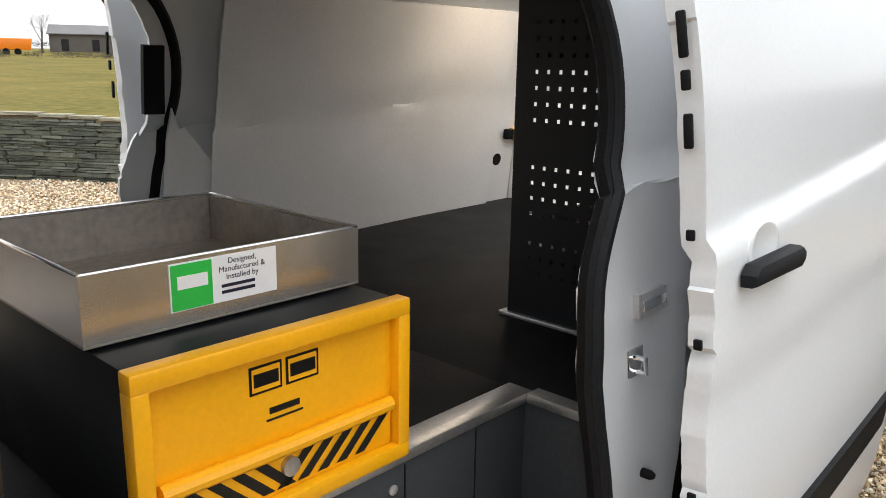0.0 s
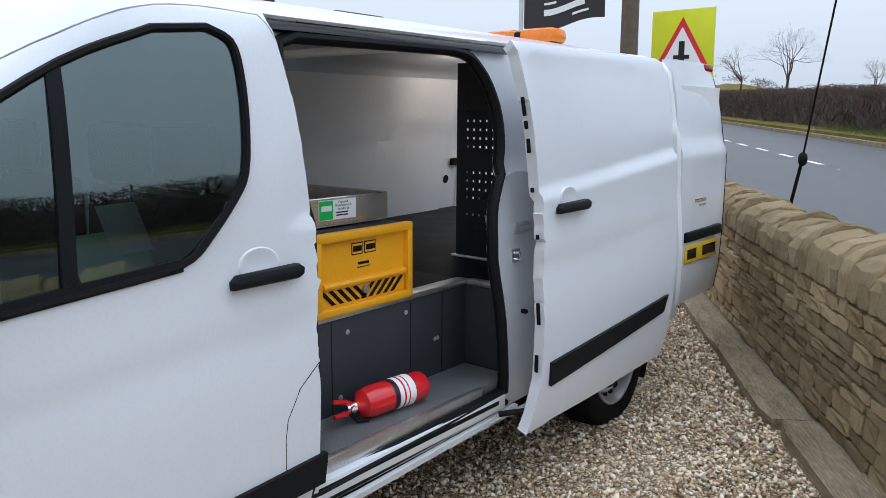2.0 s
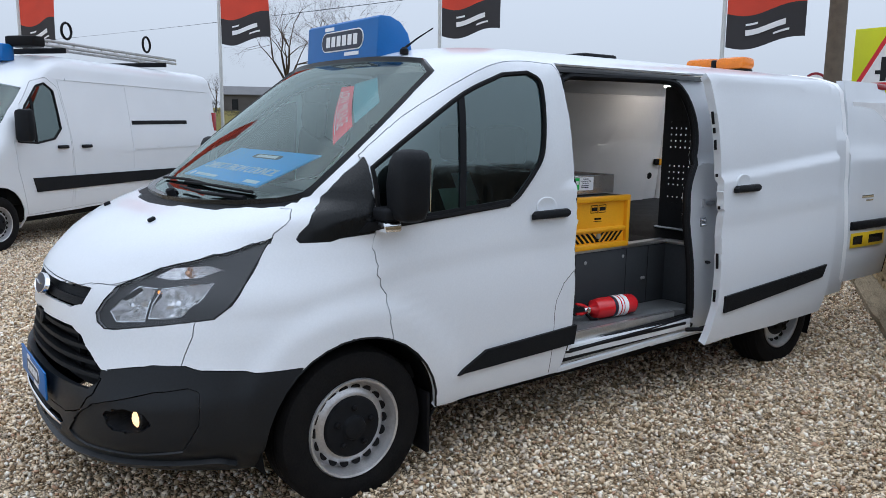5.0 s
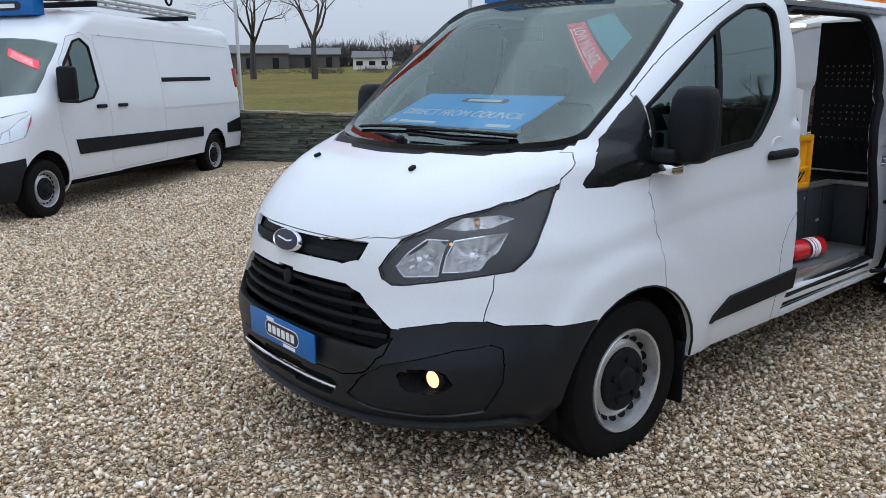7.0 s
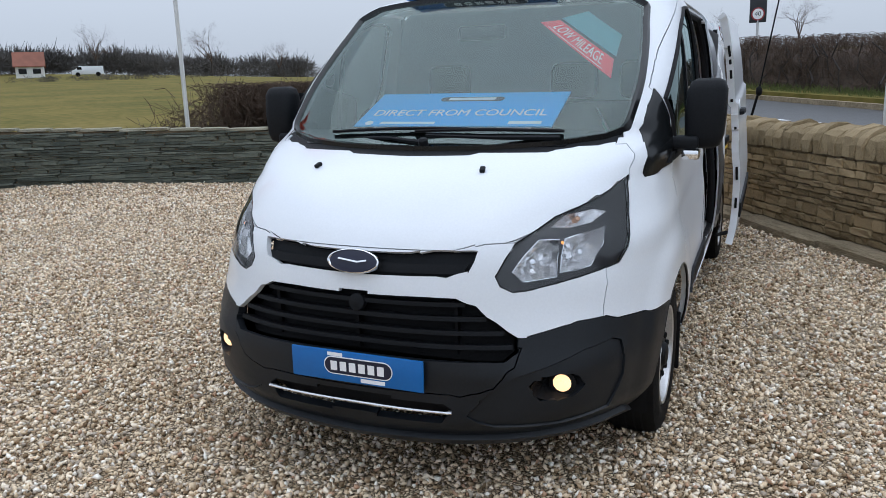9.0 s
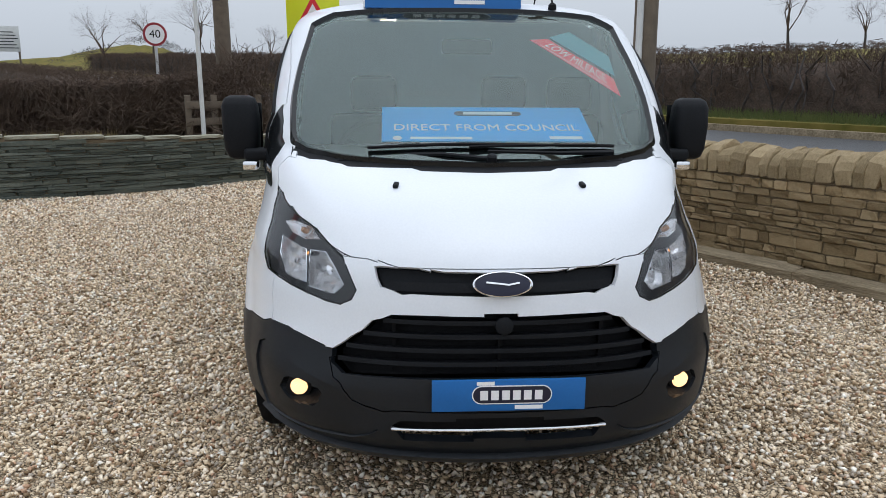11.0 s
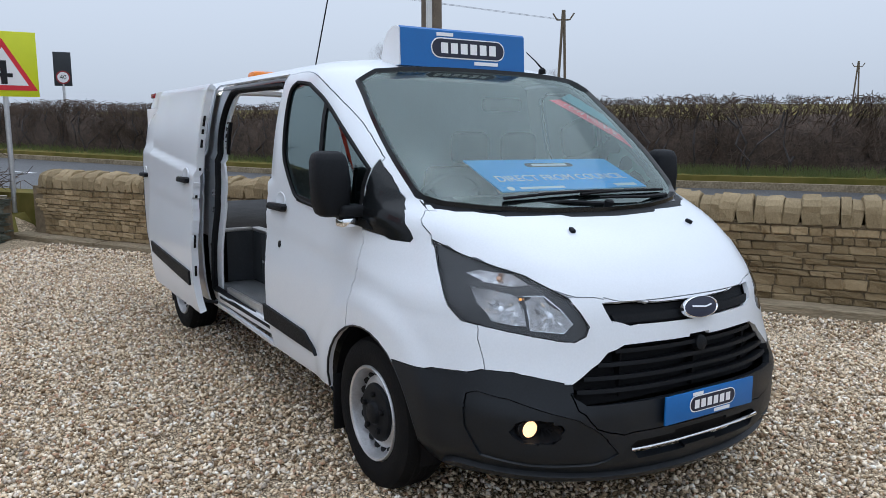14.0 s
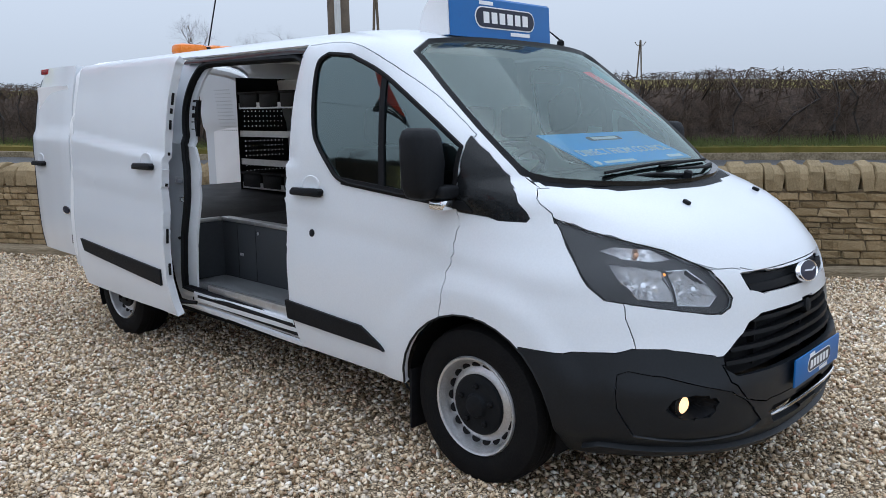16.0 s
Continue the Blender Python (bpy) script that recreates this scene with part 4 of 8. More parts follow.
    for kind, deep in (("lamp_bowl_outer", 0.085), ("lamp_bowl_inner", 0.080)):
        part("reflector", lamp_bowl(OUT[kind], deep, s), REFLECT, lamp, "bright faceted reflector bowl", angle=3)
        part("reflector_rim", shell.edge_tube(OUT[kind], 0.0028, s, -0.016, sides=6), CHROME, lamp)
        mid = [sum(c) / len(OUT[kind]) for c in zip(*[(x, z) for _, x, z in OUT[kind]])]
        aim = on_shell("f", *mid, -0.055, s)
        part("bulb_cap", lathe([(0.0, 0.022), (0.010, 0.020), (0.013, 0.012), (0.013, -0.02)], "z", 14, aim), CHROME, lamp)
    part("sidelight", lathe([(0.0, 0.012), (0.006, 0.010), (0.009, 0.0), (0.008, -0.012)], "z", 14, on_shell("f", 0.678, 0.934, -0.026, s)), glow_amber, lamp, "lit amber sidelight bulb")
    part("indicator_reflector", lamp_bowl(OUT["lamp_indicator"], 0.035, s), REFLECT, lamp, "clear indicator reflector", angle=3)
    part("indicator_bulb", lathe([(0.0, 0.016), (0.009, 0.012), (0.012, 0.0), (0.010, -0.014)], "z", 14, on_shell("f", 0.709, 1.004, -0.030, s)), AMBER_LENS, lamp, "amber indicator bulb")
    cov = part("cover", shell.panel("lamp_cover", (s,), gap=0.001, rim=0.0, out=0.0), LENS, lamp, "clear lamp cover")
    cov.visible_shadow = False

    # fog lamp in its hooded recess
    part("fog_recess", lamp_bowl(OUT["fog_hole"], 0.06, s), BLACK_PL, bumper, "dark hooded fog lamp recess", angle=40)
    fm = on_shell("f", 0.728, 0.460, -0.040, s)
    fl = look(fm @ Vector((0, 0, 0.0)), fm @ Vector((0, 0, 0.0)) + Vector((s * 0.10, -1, 0)))
    part("fog_lamp", lathe([(0.0, -0.016), (0.012, -0.015), (0.013, -0.011), (0.024, -0.010), (0.026, -0.005), (0.037, -0.003), (0.041, 0.016)], "z", 18, fl), glow_fog, van, "lit round fog lamp")
    part("fog_housing", lathe([(0.045, -0.004), (0.047, 0.0), (0.047, 0.034), (0.0, 0.036)], "z", 18, fl), RUBBER, van)
    part("fog_ring", tube([fl @ Vector((0.043 * math.cos(q), 0.043 * math.sin(q), 0.002)) for q in (2 * math.pi * k / 24 for k in range(24))], 0.005, 6, True), GLOSS_BLACK, van)
    part("fog_panel", shell.panel("fog_panel", (s,), gap=0.0012, rim=0.03, out=-0.008), BUMPER, bumper)
    part("bumper_lip", patch([("f", 0.0, 0.245), ("f", 0.86, 0.275), ("f", 0.86, 0.298), ("f", 0.0, 0.268)], 0.022, 0.04, s, 14, 2), BUMPER, van)

# grille: dark backing, slats and fins
part("grille_backing", shell.panel("grille", gap=0, rim=0.0, out=-0.07), RUBBER, van)
for z, half in ((0.742, 0.40), (0.695, 0.47), (0.648, 0.53), (0.602, 0.56)):
    part("grille_slat", patch([("f", -half, z - 0.006), ("f", half, z - 0.006), ("f", half, z + 0.009), ("f", -half, z + 0.009)], -0.012, 0.045, 1, 24, 1), BLACK_PL, van)
for x in (-0.36, 0.0, 0.36):
    part("grille_fin", box(x - 0.006, x + 0.006, -0.93 + 0.35 * x * x, -0.87 + 0.35 * x * x, 0.56, 0.75), RUBBER, van)
part("grille_sensor", lathe([(0.03, -0.02), (0.03, 0.006), (0.02, 0.01), (0, 0.01)], "z", 20, on_shell("f", 0.012, 0.735, -0.01)), BLACK_PL, van)
part("low_grille_backing", shell.panel("low_grille", gap=0, rim=0.0, out=-0.05), RUBBER, van)
part("bumper_strip", tube([(0.37 * k / 8, shell.at(*shell.front(abs(0.37 * k / 8), 0.378)).y - 0.004, 0.378) for k in range(-8, 9)], 0.0065, 8), CHROME, van, "thin bright bumper strip")
part("slot_bar", patch([("f", -0.385, 0.846), ("f", 0.385, 0.846), ("f", 0.40, 0.878), ("f", -0.40, 0.878)], -0.008, 0.02, 1, 24, 3), BLACK_PL, van)
bm = on_shell("f", 0.003, 0.872, 0.016)
part("badge", lathe([(0.0, 0.006), (0.05, 0.006), (0.058, 0.004), (0.058, -0.01)], "z", 40, bm @ Matrix.Diagonal((1.62, 0.68, 1, 1))), NAVY, van, "dark blue oval badge")
part("badge_ring", lathe([(0.0565, 0.004), (0.059, 0.008), (0.0625, 0.006), (0.063, -0.01), (0.0565, -0.01)], "z", 40, bm @ Matrix.Diagonal((1.62, 0.68, 1, 1)), closed=True), CHROME, van)
part("badge_mark", tube([bm @ Vector(p) for p in ((-0.056, 0.006, 0.008), (-0.02, 0.002, 0.008), (0.02, -0.003, 0.008), (0.056, 0.004, 0.008))], 0.005, 5), CHROME, van, "bright flourish on the badge")
for x in (-0.348, 0.348):
    m = on_shell("f", abs(x), 1.158, 0.0, 1 if x > 0 else -1)
    part("washer_jet", box(-0.010, 0.010, -0.016, 0.016, -0.004, 0.012, 0.005, m), BLACK_PL, van)

# wipers lie along the foot of the windscreen
for pts in (((0.03, -0.37, 1.235), (-0.16, -0.335, 1.252), (-0.34, -0.29, 1.248)), ((0.55, -0.26, 1.252), (0.30, -0.345, 1.258), (0.02, -0.345, 1.265))):
    part("wiper_arm", tube(pts, [0.012, 0.008, 0.006], 6), BLACK_PL, van)
for a, b in ((-0.46, 0.20), (-0.05, 0.56)):
    pts = []
    for k in range(13):
        x = a + (b - a) * k / 12
        z = 1.248 + 0.030 * (1 - (x / 0.6) ** 2) if a < -0.2 else 1.262 + 0.012 * (1 - ((x - 0.25) / 0.4) ** 2)
        p = on_shell("f", abs(x), z, 0.012).translation
        pts.append((x, p.y, p.z))
    part("wiper_blade", tube(pts, 0.007, 6), RUBBER, van)
part("wiper_pivot", lathe([(0.02, -0.02), (0.02, 0.015), (0.012, 0.022), (0, 0.022)], "z", 14, on_shell("f", 0.03, 1.228, 0.01)), BLACK_PL, van)

# roof: aerial, hatch, beacon
part("aerial_base", lathe([(0.022, -0.012), (0.020, 0.01), (0.008, 0.022), (0.0, 0.022)], "z", 16, Matrix.Translation((0.45, 0.60, 1.90))), RUBBER, van)
part("aerial", tube([(0.45, 0.60, 1.915), (0.455, 0.67, 1.965), (0.46, 0.76, 2.02)], [0.006, 0.004, 0.003], 6), RUBBER, van)
part("roof_vent", box(-0.10, 0.26, 2.05, 2.35, 1.955, 2.0, 0.018), BLACK_PL, van, "flat black roof vent")


# ---- cab ----
def section(y, out, v0=0.46, v1=2.10, n=24):
    """The body's cross-section at y, set in by -out, as (x, z) points."""
    half = []
    for i in range(n + 1):
        p = shell.at(*shell.side(y, v0 + (v1 - v0) * i / n), out)
        half.append((p.x, p.z))
    return half + [(-x, z) for x, z in half[::-1]]


to_xz = Matrix(((1, 0, 0, 0), (0, 0, -1, 0), (0, 1, 0, 0), (0, 0, 0, 1)))
bulk = prism(section(1.30, -0.03, 0.46, 1.90), 0, 0.02, Matrix.Translation((0, 1.215, 0)) @ to_xz)
part("bulkhead", bulk, WHITE_IN, van, "pale grey bulkhead behind the seats")
dash = prism([(-0.20, 1.0), (-0.22, 1.20), (-0.10, 1.265), (0.10, 1.255), (0.20, 1.18), (0.16, 0.85)], -0.78, 0.78, Matrix(((0, 0, 1, 0), (1, 0, 0, 0), (0, 1, 0, 0), (0, 0, 0, 1))), 0.02)
part("dashboard", dash, DASH, van, "dark grey plastic dashboard")
part("cab_floor", box(-0.82, 0.82, -0.35, 1.21, 0.42, 0.50, 0.01), DASH, van)
wheel_m = Matrix.Translation((-0.42, 0.24, 1.19)) @ Matrix.Rotation(radians(-62), 4, "X")
part("steering_wheel", tube([wheel_m @ Vector((0.19 * math.cos(a), 0.19 * math.sin(a), 0)) for a in (2 * math.pi * k / 28 for k in range(28))], 0.016, 8, True), DASH, van, "dark steering wheel")
for a in (0, 125, 235):
    part("steering_spoke", tube([wheel_m @ Vector((0, 0, -0.02)), wheel_m @ Vector((0.185 * math.cos(radians(a + 90)), 0.185 * math.sin(radians(a + 90)), 0))], 0.014, 6), DASH, van)
for x, w in ((-0.46, 0.25), (0.28, 0.26), (0.66, 0.22)):
    part("seat_cushion", box(x - w, x + w if x < 0.5 else 0.86, 0.42, 0.92, 0.72, 0.90, 0.05), SEAT, van)
    part("seat_back", box(x - w, min(x + w, 0.86), 0.92, 1.08, 0.86, 1.42, 0.05, Matrix.Translation((0, 0.06, 0)) @ Matrix.Rotation(radians(-4), 4, "X")), SEAT, van)
    part("headrest", box(x - 0.13, x + 0.13, 1.02, 1.12, 1.36, 1.56, 0.045), SEAT, van)
part("sun_band", patch([("f", -0.38, 1.832), ("f", 0.38, 1.832), ("f", 0.40, 1.874), ("f", -0.40, 1.874)], -0.006, 0.002, 1, 16, 2), GLOSS_BLACK, van, "black band at the top of the windscreen")
part("rear_mirror", box(-0.12, 0.12, 0.36, 0.39, 1.66, 1.73, 0.014), DASH, van)
for s in (1, -1):
    part("screen_border", shell.edge_tube(OUT["windscreen"], 0.024, s, -0.010, closed=False, sides=4), GLOSS_BLACK, van)
part("scuttle_band", patch([("f", -0.58, 1.228), ("f", 0.58, 1.228), ("f", 0.66, 1.28), ("f", -0.66, 1.28)], -0.004, 0.002, 1, 28, 3), GLOSS_BLACK, van)

# cards in the windscreen
card_m = Matrix.Translation((0.046, -0.026, 1.353)) @ Matrix.Rotation(radians(22.3), 4, "X")
card = thing("dealer_card", VAN @ card_m, "bright blue advertising card lying on the dashboard", "sign")
part("board", box(-0.45, 0.45, -0.168, 0.168, -0.003, 0.003), CARD_BLUE, card)
text_mesh("lettering", "DIRECT FROM COUNCIL", 0.085, Matrix.Translation((0, -0.045, 0.0045)), PRINT_WHITE, card, width=0.80)
part("logo_bar", prism(capsule(0.30, 0.042), 0.003, 0.0045, Matrix.Translation((0.02, 0.10, 0))), NAVY, card)
part("print_bar", box(-0.09, 0.13, 0.088, 0.112, 0.0045, 0.0055), PRINT_WHITE, card)
part("print_bar", box(-0.33, -0.07, -0.152, -0.132, 0.003, 0.0045), PRINT_WHITE, card)
part("print_dot", lathe([(0.019, 0.003), (0.019, 0.0045), (0, 0.0045)], "z", 18, Matrix.Translation((-0.385, -0.142, 0))), PRINT_WHITE, card)
part("print_bar", box(0.26, 0.40, -0.15, -0.125, 0.003, 0.0045), PRINT_WHITE, card)

sticker = thing("windscreen_sticker", VAN, "red slanted sticker on the inside of the windscreen", "sticker")


def on_sheet(sh, corners, f, h, out):
    """A place on the shell between four corners (x, v): lower left, lower right, upper right, upper left."""
    (a0, v0), (a1, v1), (a2, v2), (a3, v3) = corners
    x = (a0 * (1 - f) + a1 * f) * (1 - h) + (a3 * (1 - f) + a2 * f) * h
    v = (v0 * (1 - f) + v1 * f) * (1 - h) + (v3 * (1 - f) + v2 * f) * h
    return sh.at(*sh.front(x, v), out)


def sticker_on(parent, sh, corners, out, words):
    part("sheet", patch([("f", *c) for c in corners], out, 0.001, 1, 12, 3, sh), PINK_PRINT, parent)
    txt = text_mesh("lettering", words, 1.0, Matrix(), PRINT_WHITE, parent, 0.0)
    xs_, ys_ = [v.co.x for v in txt.data.vertices], [v.co.y for v in txt.data.vertices]
    for v in txt.data.vertices:
        f, h = (v.co.x - min(xs_)) / (max(xs_) - min(xs_)), (v.co.y - min(ys_)) / (max(ys_) - min(ys_))
        v.co = on_sheet(sh, corners, 0.13 + 0.72 * f, 0.22 + 0.60 * h, out + 0.005)
    bar = bmesh.new()
    g = [[bar.verts.new(on_sheet(sh, corners, 0.10 + 0.06 * i, h, out + 0.0015)) for h in (0.09, 0.13)] for i in range(14)]
    for i in range(13):
        bar.faces.new((g[i][0], g[i + 1][0], g[i + 1][1], g[i][1]))
    part("print_bar", bar, PRINT_WHITE, parent)


sticker_on(sticker, shell, ((0.295, 1.738), (0.678, 1.481), (0.668, 1.561), (0.386, 1.743)), -0.012, "LOW MILEAGE")
part("blue_sheet", patch([("f", 0.392, 1.746), ("f", 0.675, 1.566), ("f", 0.675, 1.66), ("f", 0.50, 1.775)], -0.006, 0.001, 1, 10, 3), SKYBLUE, sticker)

papers = thing("paperwork", VAN @ pose(0.50, 0.93, 1.19, 62, 0, 100), "pale green and white papers lying on the seat", "papers")
part("sheet", box(-0.15, 0.10, -0.10, 0.06, -0.001, 0.001), PAPER, papers)
part("sheet", box(-0.02, 0.12, -0.02, 0.14, 0.003, 0.005), PRINT_WHITE, papers)

# ---- load space ----
FLOOR_Z = 0.872
fl = box(-0.645, 0.645, 1.24, 4.22, 0.47, FLOOR_Z, 0.004)
add_box(fl, -0.835, 0.835, 2.425, 4.22, 0.47, FLOOR_Z, 0.004, Matrix.Translation((0, 2.425, FLOOR_Z)) @ Matrix.Rotation(radians(1.5), 4, "X") @ Matrix.Translation((0, -2.425, -FLOOR_Z)))
part("load_floor", fl, BLACK_FLOOR, van, "raised black plywood load floor")
part("rear_frame", tube([Vector((x, 4.24, z)) for x, z in section(4.12, -0.04, 0.40, 2.10)], 0.045, 8, True), PRIMER, van)
part("rear_bumper", box(-0.85, 0.85, 4.19, 4.31, 0.36, 0.50, 0.03), BUMPER, van)
for s in (1, -1):
    part("side_lining", patch([("s", 2.55, 0.80), ("s", 4.02, 0.80), ("s", 4.10, 1.86), ("s", 2.60, 1.86)], -0.075, 0.008, s, 20, 16), WHITE_IN, van, "plain white side lining")
    part("rear_pillar", patch([("s", 4.04, 0.80), ("s", 4.24, 0.80), ("s", 4.20, 1.86), ("s", 4.12, 1.86)], -0.05, 0.008, s, 6, 14), PRIMER, van)
    part("pillar_slot", patch([("s", 4.10, 1.42), ("s", 4.14, 1.42), ("s", 4.15, 1.70), ("s", 4.11, 1.70)], -0.048, 0.004, s, 2, 4), RUBBER, van)
    part("pillar_hole", lathe([(0.0, 0.004), (0.028, 0.004), (0.03, 0.0)], "z", 18, on_shell("s", 4.10, 1.13, -0.058, s)), RUBBER, van)
    part("pillar_latch", box(-0.05, 0.05, -0.025, 0.025, -0.03, 0.0, 0.008, on_shell("s", 4.18, 1.25, -0.06, s)), RUBBER, van)
    part("latch_strap", box(-0.015, 0.015, -0.028, 0.028, -0.034, 0.004, 0.004, on_shell("s", 4.19, 1.25, -0.06, s)), YELLOW, van, "yellow strap")
    for y, z in ((3.38, 1.34), (2.60, 1.5), (3.37, 1.01), (4.0, 1.5), (3.1, 1.16)):
        part("lining_screw", lathe([(0.011, -0.002), (0.011, 0.003), (0.005, 0.006), (0, 0.006)], "z", 12, on_shell("s", y, z, -0.074, s)), STEEL, van)
    part("pillar_web", patch([("s", 2.38, 0.95), ("s", 2.66, 0.95), ("s", 2.58, 1.22), ("s", 2.42, 1.42)], -0.064, 0.01, s, 6, 8), PRIMER, van, "pressed steel pillar web")
    if s < 0:
        part("pillar_grab", patch([("s", 2.33, 1.40), ("s", 2.40, 1.40), ("s", 2.40, 1.62), ("s", 2.33, 1.62)], -0.045, 0.02, s, 2, 5), RUBBER, van)
    part("web_bracket", tube([(s * 0.875, 2.62, 1.10), (s * 0.865, 2.66, 1.22), (s * 0.86, 2.74, 1.265), (s * 0.855, 2.98, 1.30)], 0.007, 6), PRIMER, van)
    # step well
    part("step_panel", box(min(s * 0.645, s * 0.657), max(s * 0.645, s * 0.657), 1.262, 2.425, 0.505, 0.858, 0.002), PANEL_GREY, van, "dark grey step riser panel")
    part("step_return", box(min(s * 0.657, s * 0.845), max(s * 0.657, s * 0.845), 2.413, 2.424, 0.505, 0.858, 0.002), PANEL_GREY, van, "dark grey step side panel")
    for y in (1.62, 2.05, 2.25):
        part("panel_joint", box(min(s * 0.655, s * 0.6585), max(s * 0.655, s * 0.6585), y - 0.0015, y + 0.0015, 0.505, 0.85), RUBBER, van)
    for y, z in ((1.70, 0.80), (2.02, 0.81), (2.20, 0.66), (2.22, 0.66), (1.66, 0.56)):
        part("panel_screw", lathe([(0.010, -0.002), (0.010, 0.003), (0.004, 0.005), (0, 0.005)], "x", 12, Matrix.Translation((s * 0.657, y, z)) @ Matrix.Diagonal((s, 1, 1, 1))), STEEL, van)
    part("edge_trim", box(min(s * 0.60, s * 0.664), max(s * 0.60, s * 0.664), 1.262, 2.43, 0.858, 0.881, 0.003), ALU, van, "aluminium edge trim")
    part("edge_trim", box(min(s * 0.664, s * 0.85), max(s * 0.664, s * 0.85), 2.408, 2.45, 0.858, 0.881, 0.003), ALU, van, "aluminium edge trim")
    part("step_floor", box(min(s * 0.657, s * 0.905), max(s * 0.657, s * 0.905), 1.27, 2.41, 0.46, 0.505, 0.004), STEP_MAT, van, "grey ribbed step floor")
    part("step_edge", box(min(s * 0.90, s * 0.925), max(s * 0.90, s * 0.925), 1.27, 2.18, 0.462, 0.512, 0.003), ALU, van, "aluminium step edge")
    part("step_sill", box(min(s * 0.90, s * 0.955), max(s * 0.90, s * 0.955), 1.25, 2.3, 0.40, 0.462, 0.006), WHITE, van)
    part("sill_slot", box(min(s * 0.93, s * 0.958), max(s * 0.93, s * 0.958), 1.28, 2.25, 0.428, 0.446, 0.003), RUBBER, van)
    part("headlining_hook", box(min(s * 0.70, s * 0.74), max(s * 0.70, s * 0.74), 1.70, 1.80, 1.80, 1.84, 0.006), PRIMER, van)
part("roof_bow", box(-0.72, 0.72, 2.45, 2.55, 1.865, 1.90, 0.012), PRIMER, van)
part("interior_lamp", box(-0.44, -0.30, 3.75, 3.84, 1.868, 1.888, 0.006), glow_bulb, van, "lit interior lamp")

# the yellow tool chest and the steel tray on it
vault = thing("tool_chest", VAN @ Matrix.Translation((0.656, 1.800, FLOOR_Z)), "yellow-fronted black steel tool chest on the load floor", "tool chest")
part("case", box(-0.60, -0.02, -0.245, 0.245, 0.0, 0.295, 0.004), DARK_STEEL, vault, "black steel case")
frame_bm = bmesh.new()
for y0, y1, z0, z1 in ((-0.252, 0.252, 0.268, 0.30), (-0.252, 0.252, 0.0, 0.030), (-0.252, -0.224, 0.026, 0.272), (0.224, 0.252, 0.026, 0.272)):
    add_box(frame_bm, -0.022, 0.012, y0, y1, z0, z1, 0.005)
part("front_frame", frame_bm, YELLOW, vault)
part("front_panel", box(-0.02, -0.012, -0.23, 0.23, 0.02, 0.275, 0.0), YELLOW, vault)
part("pull_bar", tube([(-0.002, -0.215, 0.110), (0.002, 0, 0.110), (-0.002, 0.215, 0.110)], 0.014, 10), YELLOW, vault)
part("lower_panel", box(-0.018, -0.006, -0.222, 0.222, 0.030, 0.10, 0.003), YELLOW, vault)
for i in range(10):
    y = -0.185 + 0.040 * i
    lean = 0.028 if y < 0.0 else -0.028
    st = bmesh.new()
    vs = [st.verts.new((-0.0045, y + dy, z)) for dy, z in ((-0.012 + lean, 0.038), (0.010 + lean, 0.038), (0.010 - lean, 0.092), (-0.012 - lean, 0.092))]
    st.faces.new(vs)
    part("stripe", st, GLOSS_BLACK, vault, "black hazard stripe")
part("lock", lathe([(0.016, -0.006), (0.016, 0.006), (0.008, 0.008), (0, 0.007)], "x", 18, Matrix.Translation((-0.002, 0.0, 0.072))), ALU, vault)
for y0, y1, z0, z1 in ((-0.062, -0.004, 0.205, 0.250), (0.004, 0.066, 0.205, 0.250)):
    part("logo_plate", box(-0.013, -0.0105, y0, y1, z0, z1), GLOSS_BLACK, vault)
    part("logo_plate_face", box(-0.0115, -0.0098, y0 + 0.004, y1 - 0.004, z0 + 0.004, z1 - 0.004), YELLOW, vault)
    part("logo_bar", box(-0.0105, -0.0088, y0 + 0.007, y1 - 0.007, z0 + 0.012, z1 - 0.012), GLOSS_BLACK, vault)
part("print_bar", box(-0.013, -0.0105, -0.028, 0.028, 0.166, 0.176), GLOSS_BLACK, vault)
part("print_bar", box(-0.013, -0.0105, -0.034, 0.034, 0.155, 0.158), GLOSS_BLACK, vault)

tray = thing("steel_tray", VAN @ Matrix.Translation((0.268, 1.79, FLOOR_Z + 0.302)), "open brushed stainless steel tray on the tool chest", "tray")
part("base", box(-0.225, 0.275, -0.245, 0.25, 0.0, 0.004), STAINLESS_SHADED, tray)
for x0, x1, y0, y1 in ((-0.225, -0.222, -0.245, 0.25), (0.272, 0.275, -0.245, 0.25), (-0.222, 0.272, -0.245, -0.242), (-0.222, 0.272, 0.247, 0.25)):
    part("side_panel", box(x0, x1, y0, y1, 0.004, 0.105), STAINLESS, tray)
for a, b in (((-0.223, -0.243), (0.273, -0.243)), ((0.273, -0.243), (0.273, 0.248)), ((0.273, 0.248), (-0.223, 0.248)), ((-0.223, 0.248), (-0.223, -0.243))):
    part("rolled_rim", tube([(*a, 0.1055), (*b, 0.1055)], 0.0028, 6), CHROME, tray, "bright folded rim")
# thin added sheets that darken two inner walls as shade would
part("lining_sheet", box(-0.219, -0.2185, -0.24, 0.245, 0.004, 0.10), STAINLESS_SHADED, tray)
part("lining_sheet", box(-0.215, 0.268, 0.2425, 0.2435, 0.004, 0.10), STAINLESS_SHADED, tray)
part("sticker", box(0.275, 0.2765, -0.115, 0.072, 0.024, 0.098), PRINT_WHITE, tray, "white and green label")
part("sticker_patch", box(0.2765, 0.278, -0.113, -0.046, 0.026, 0.096), GREEN, tray)
part("logo_bar", box(0.278, 0.279, -0.104, -0.054, 0.058, 0.078), PRINT_WHITE, tray)
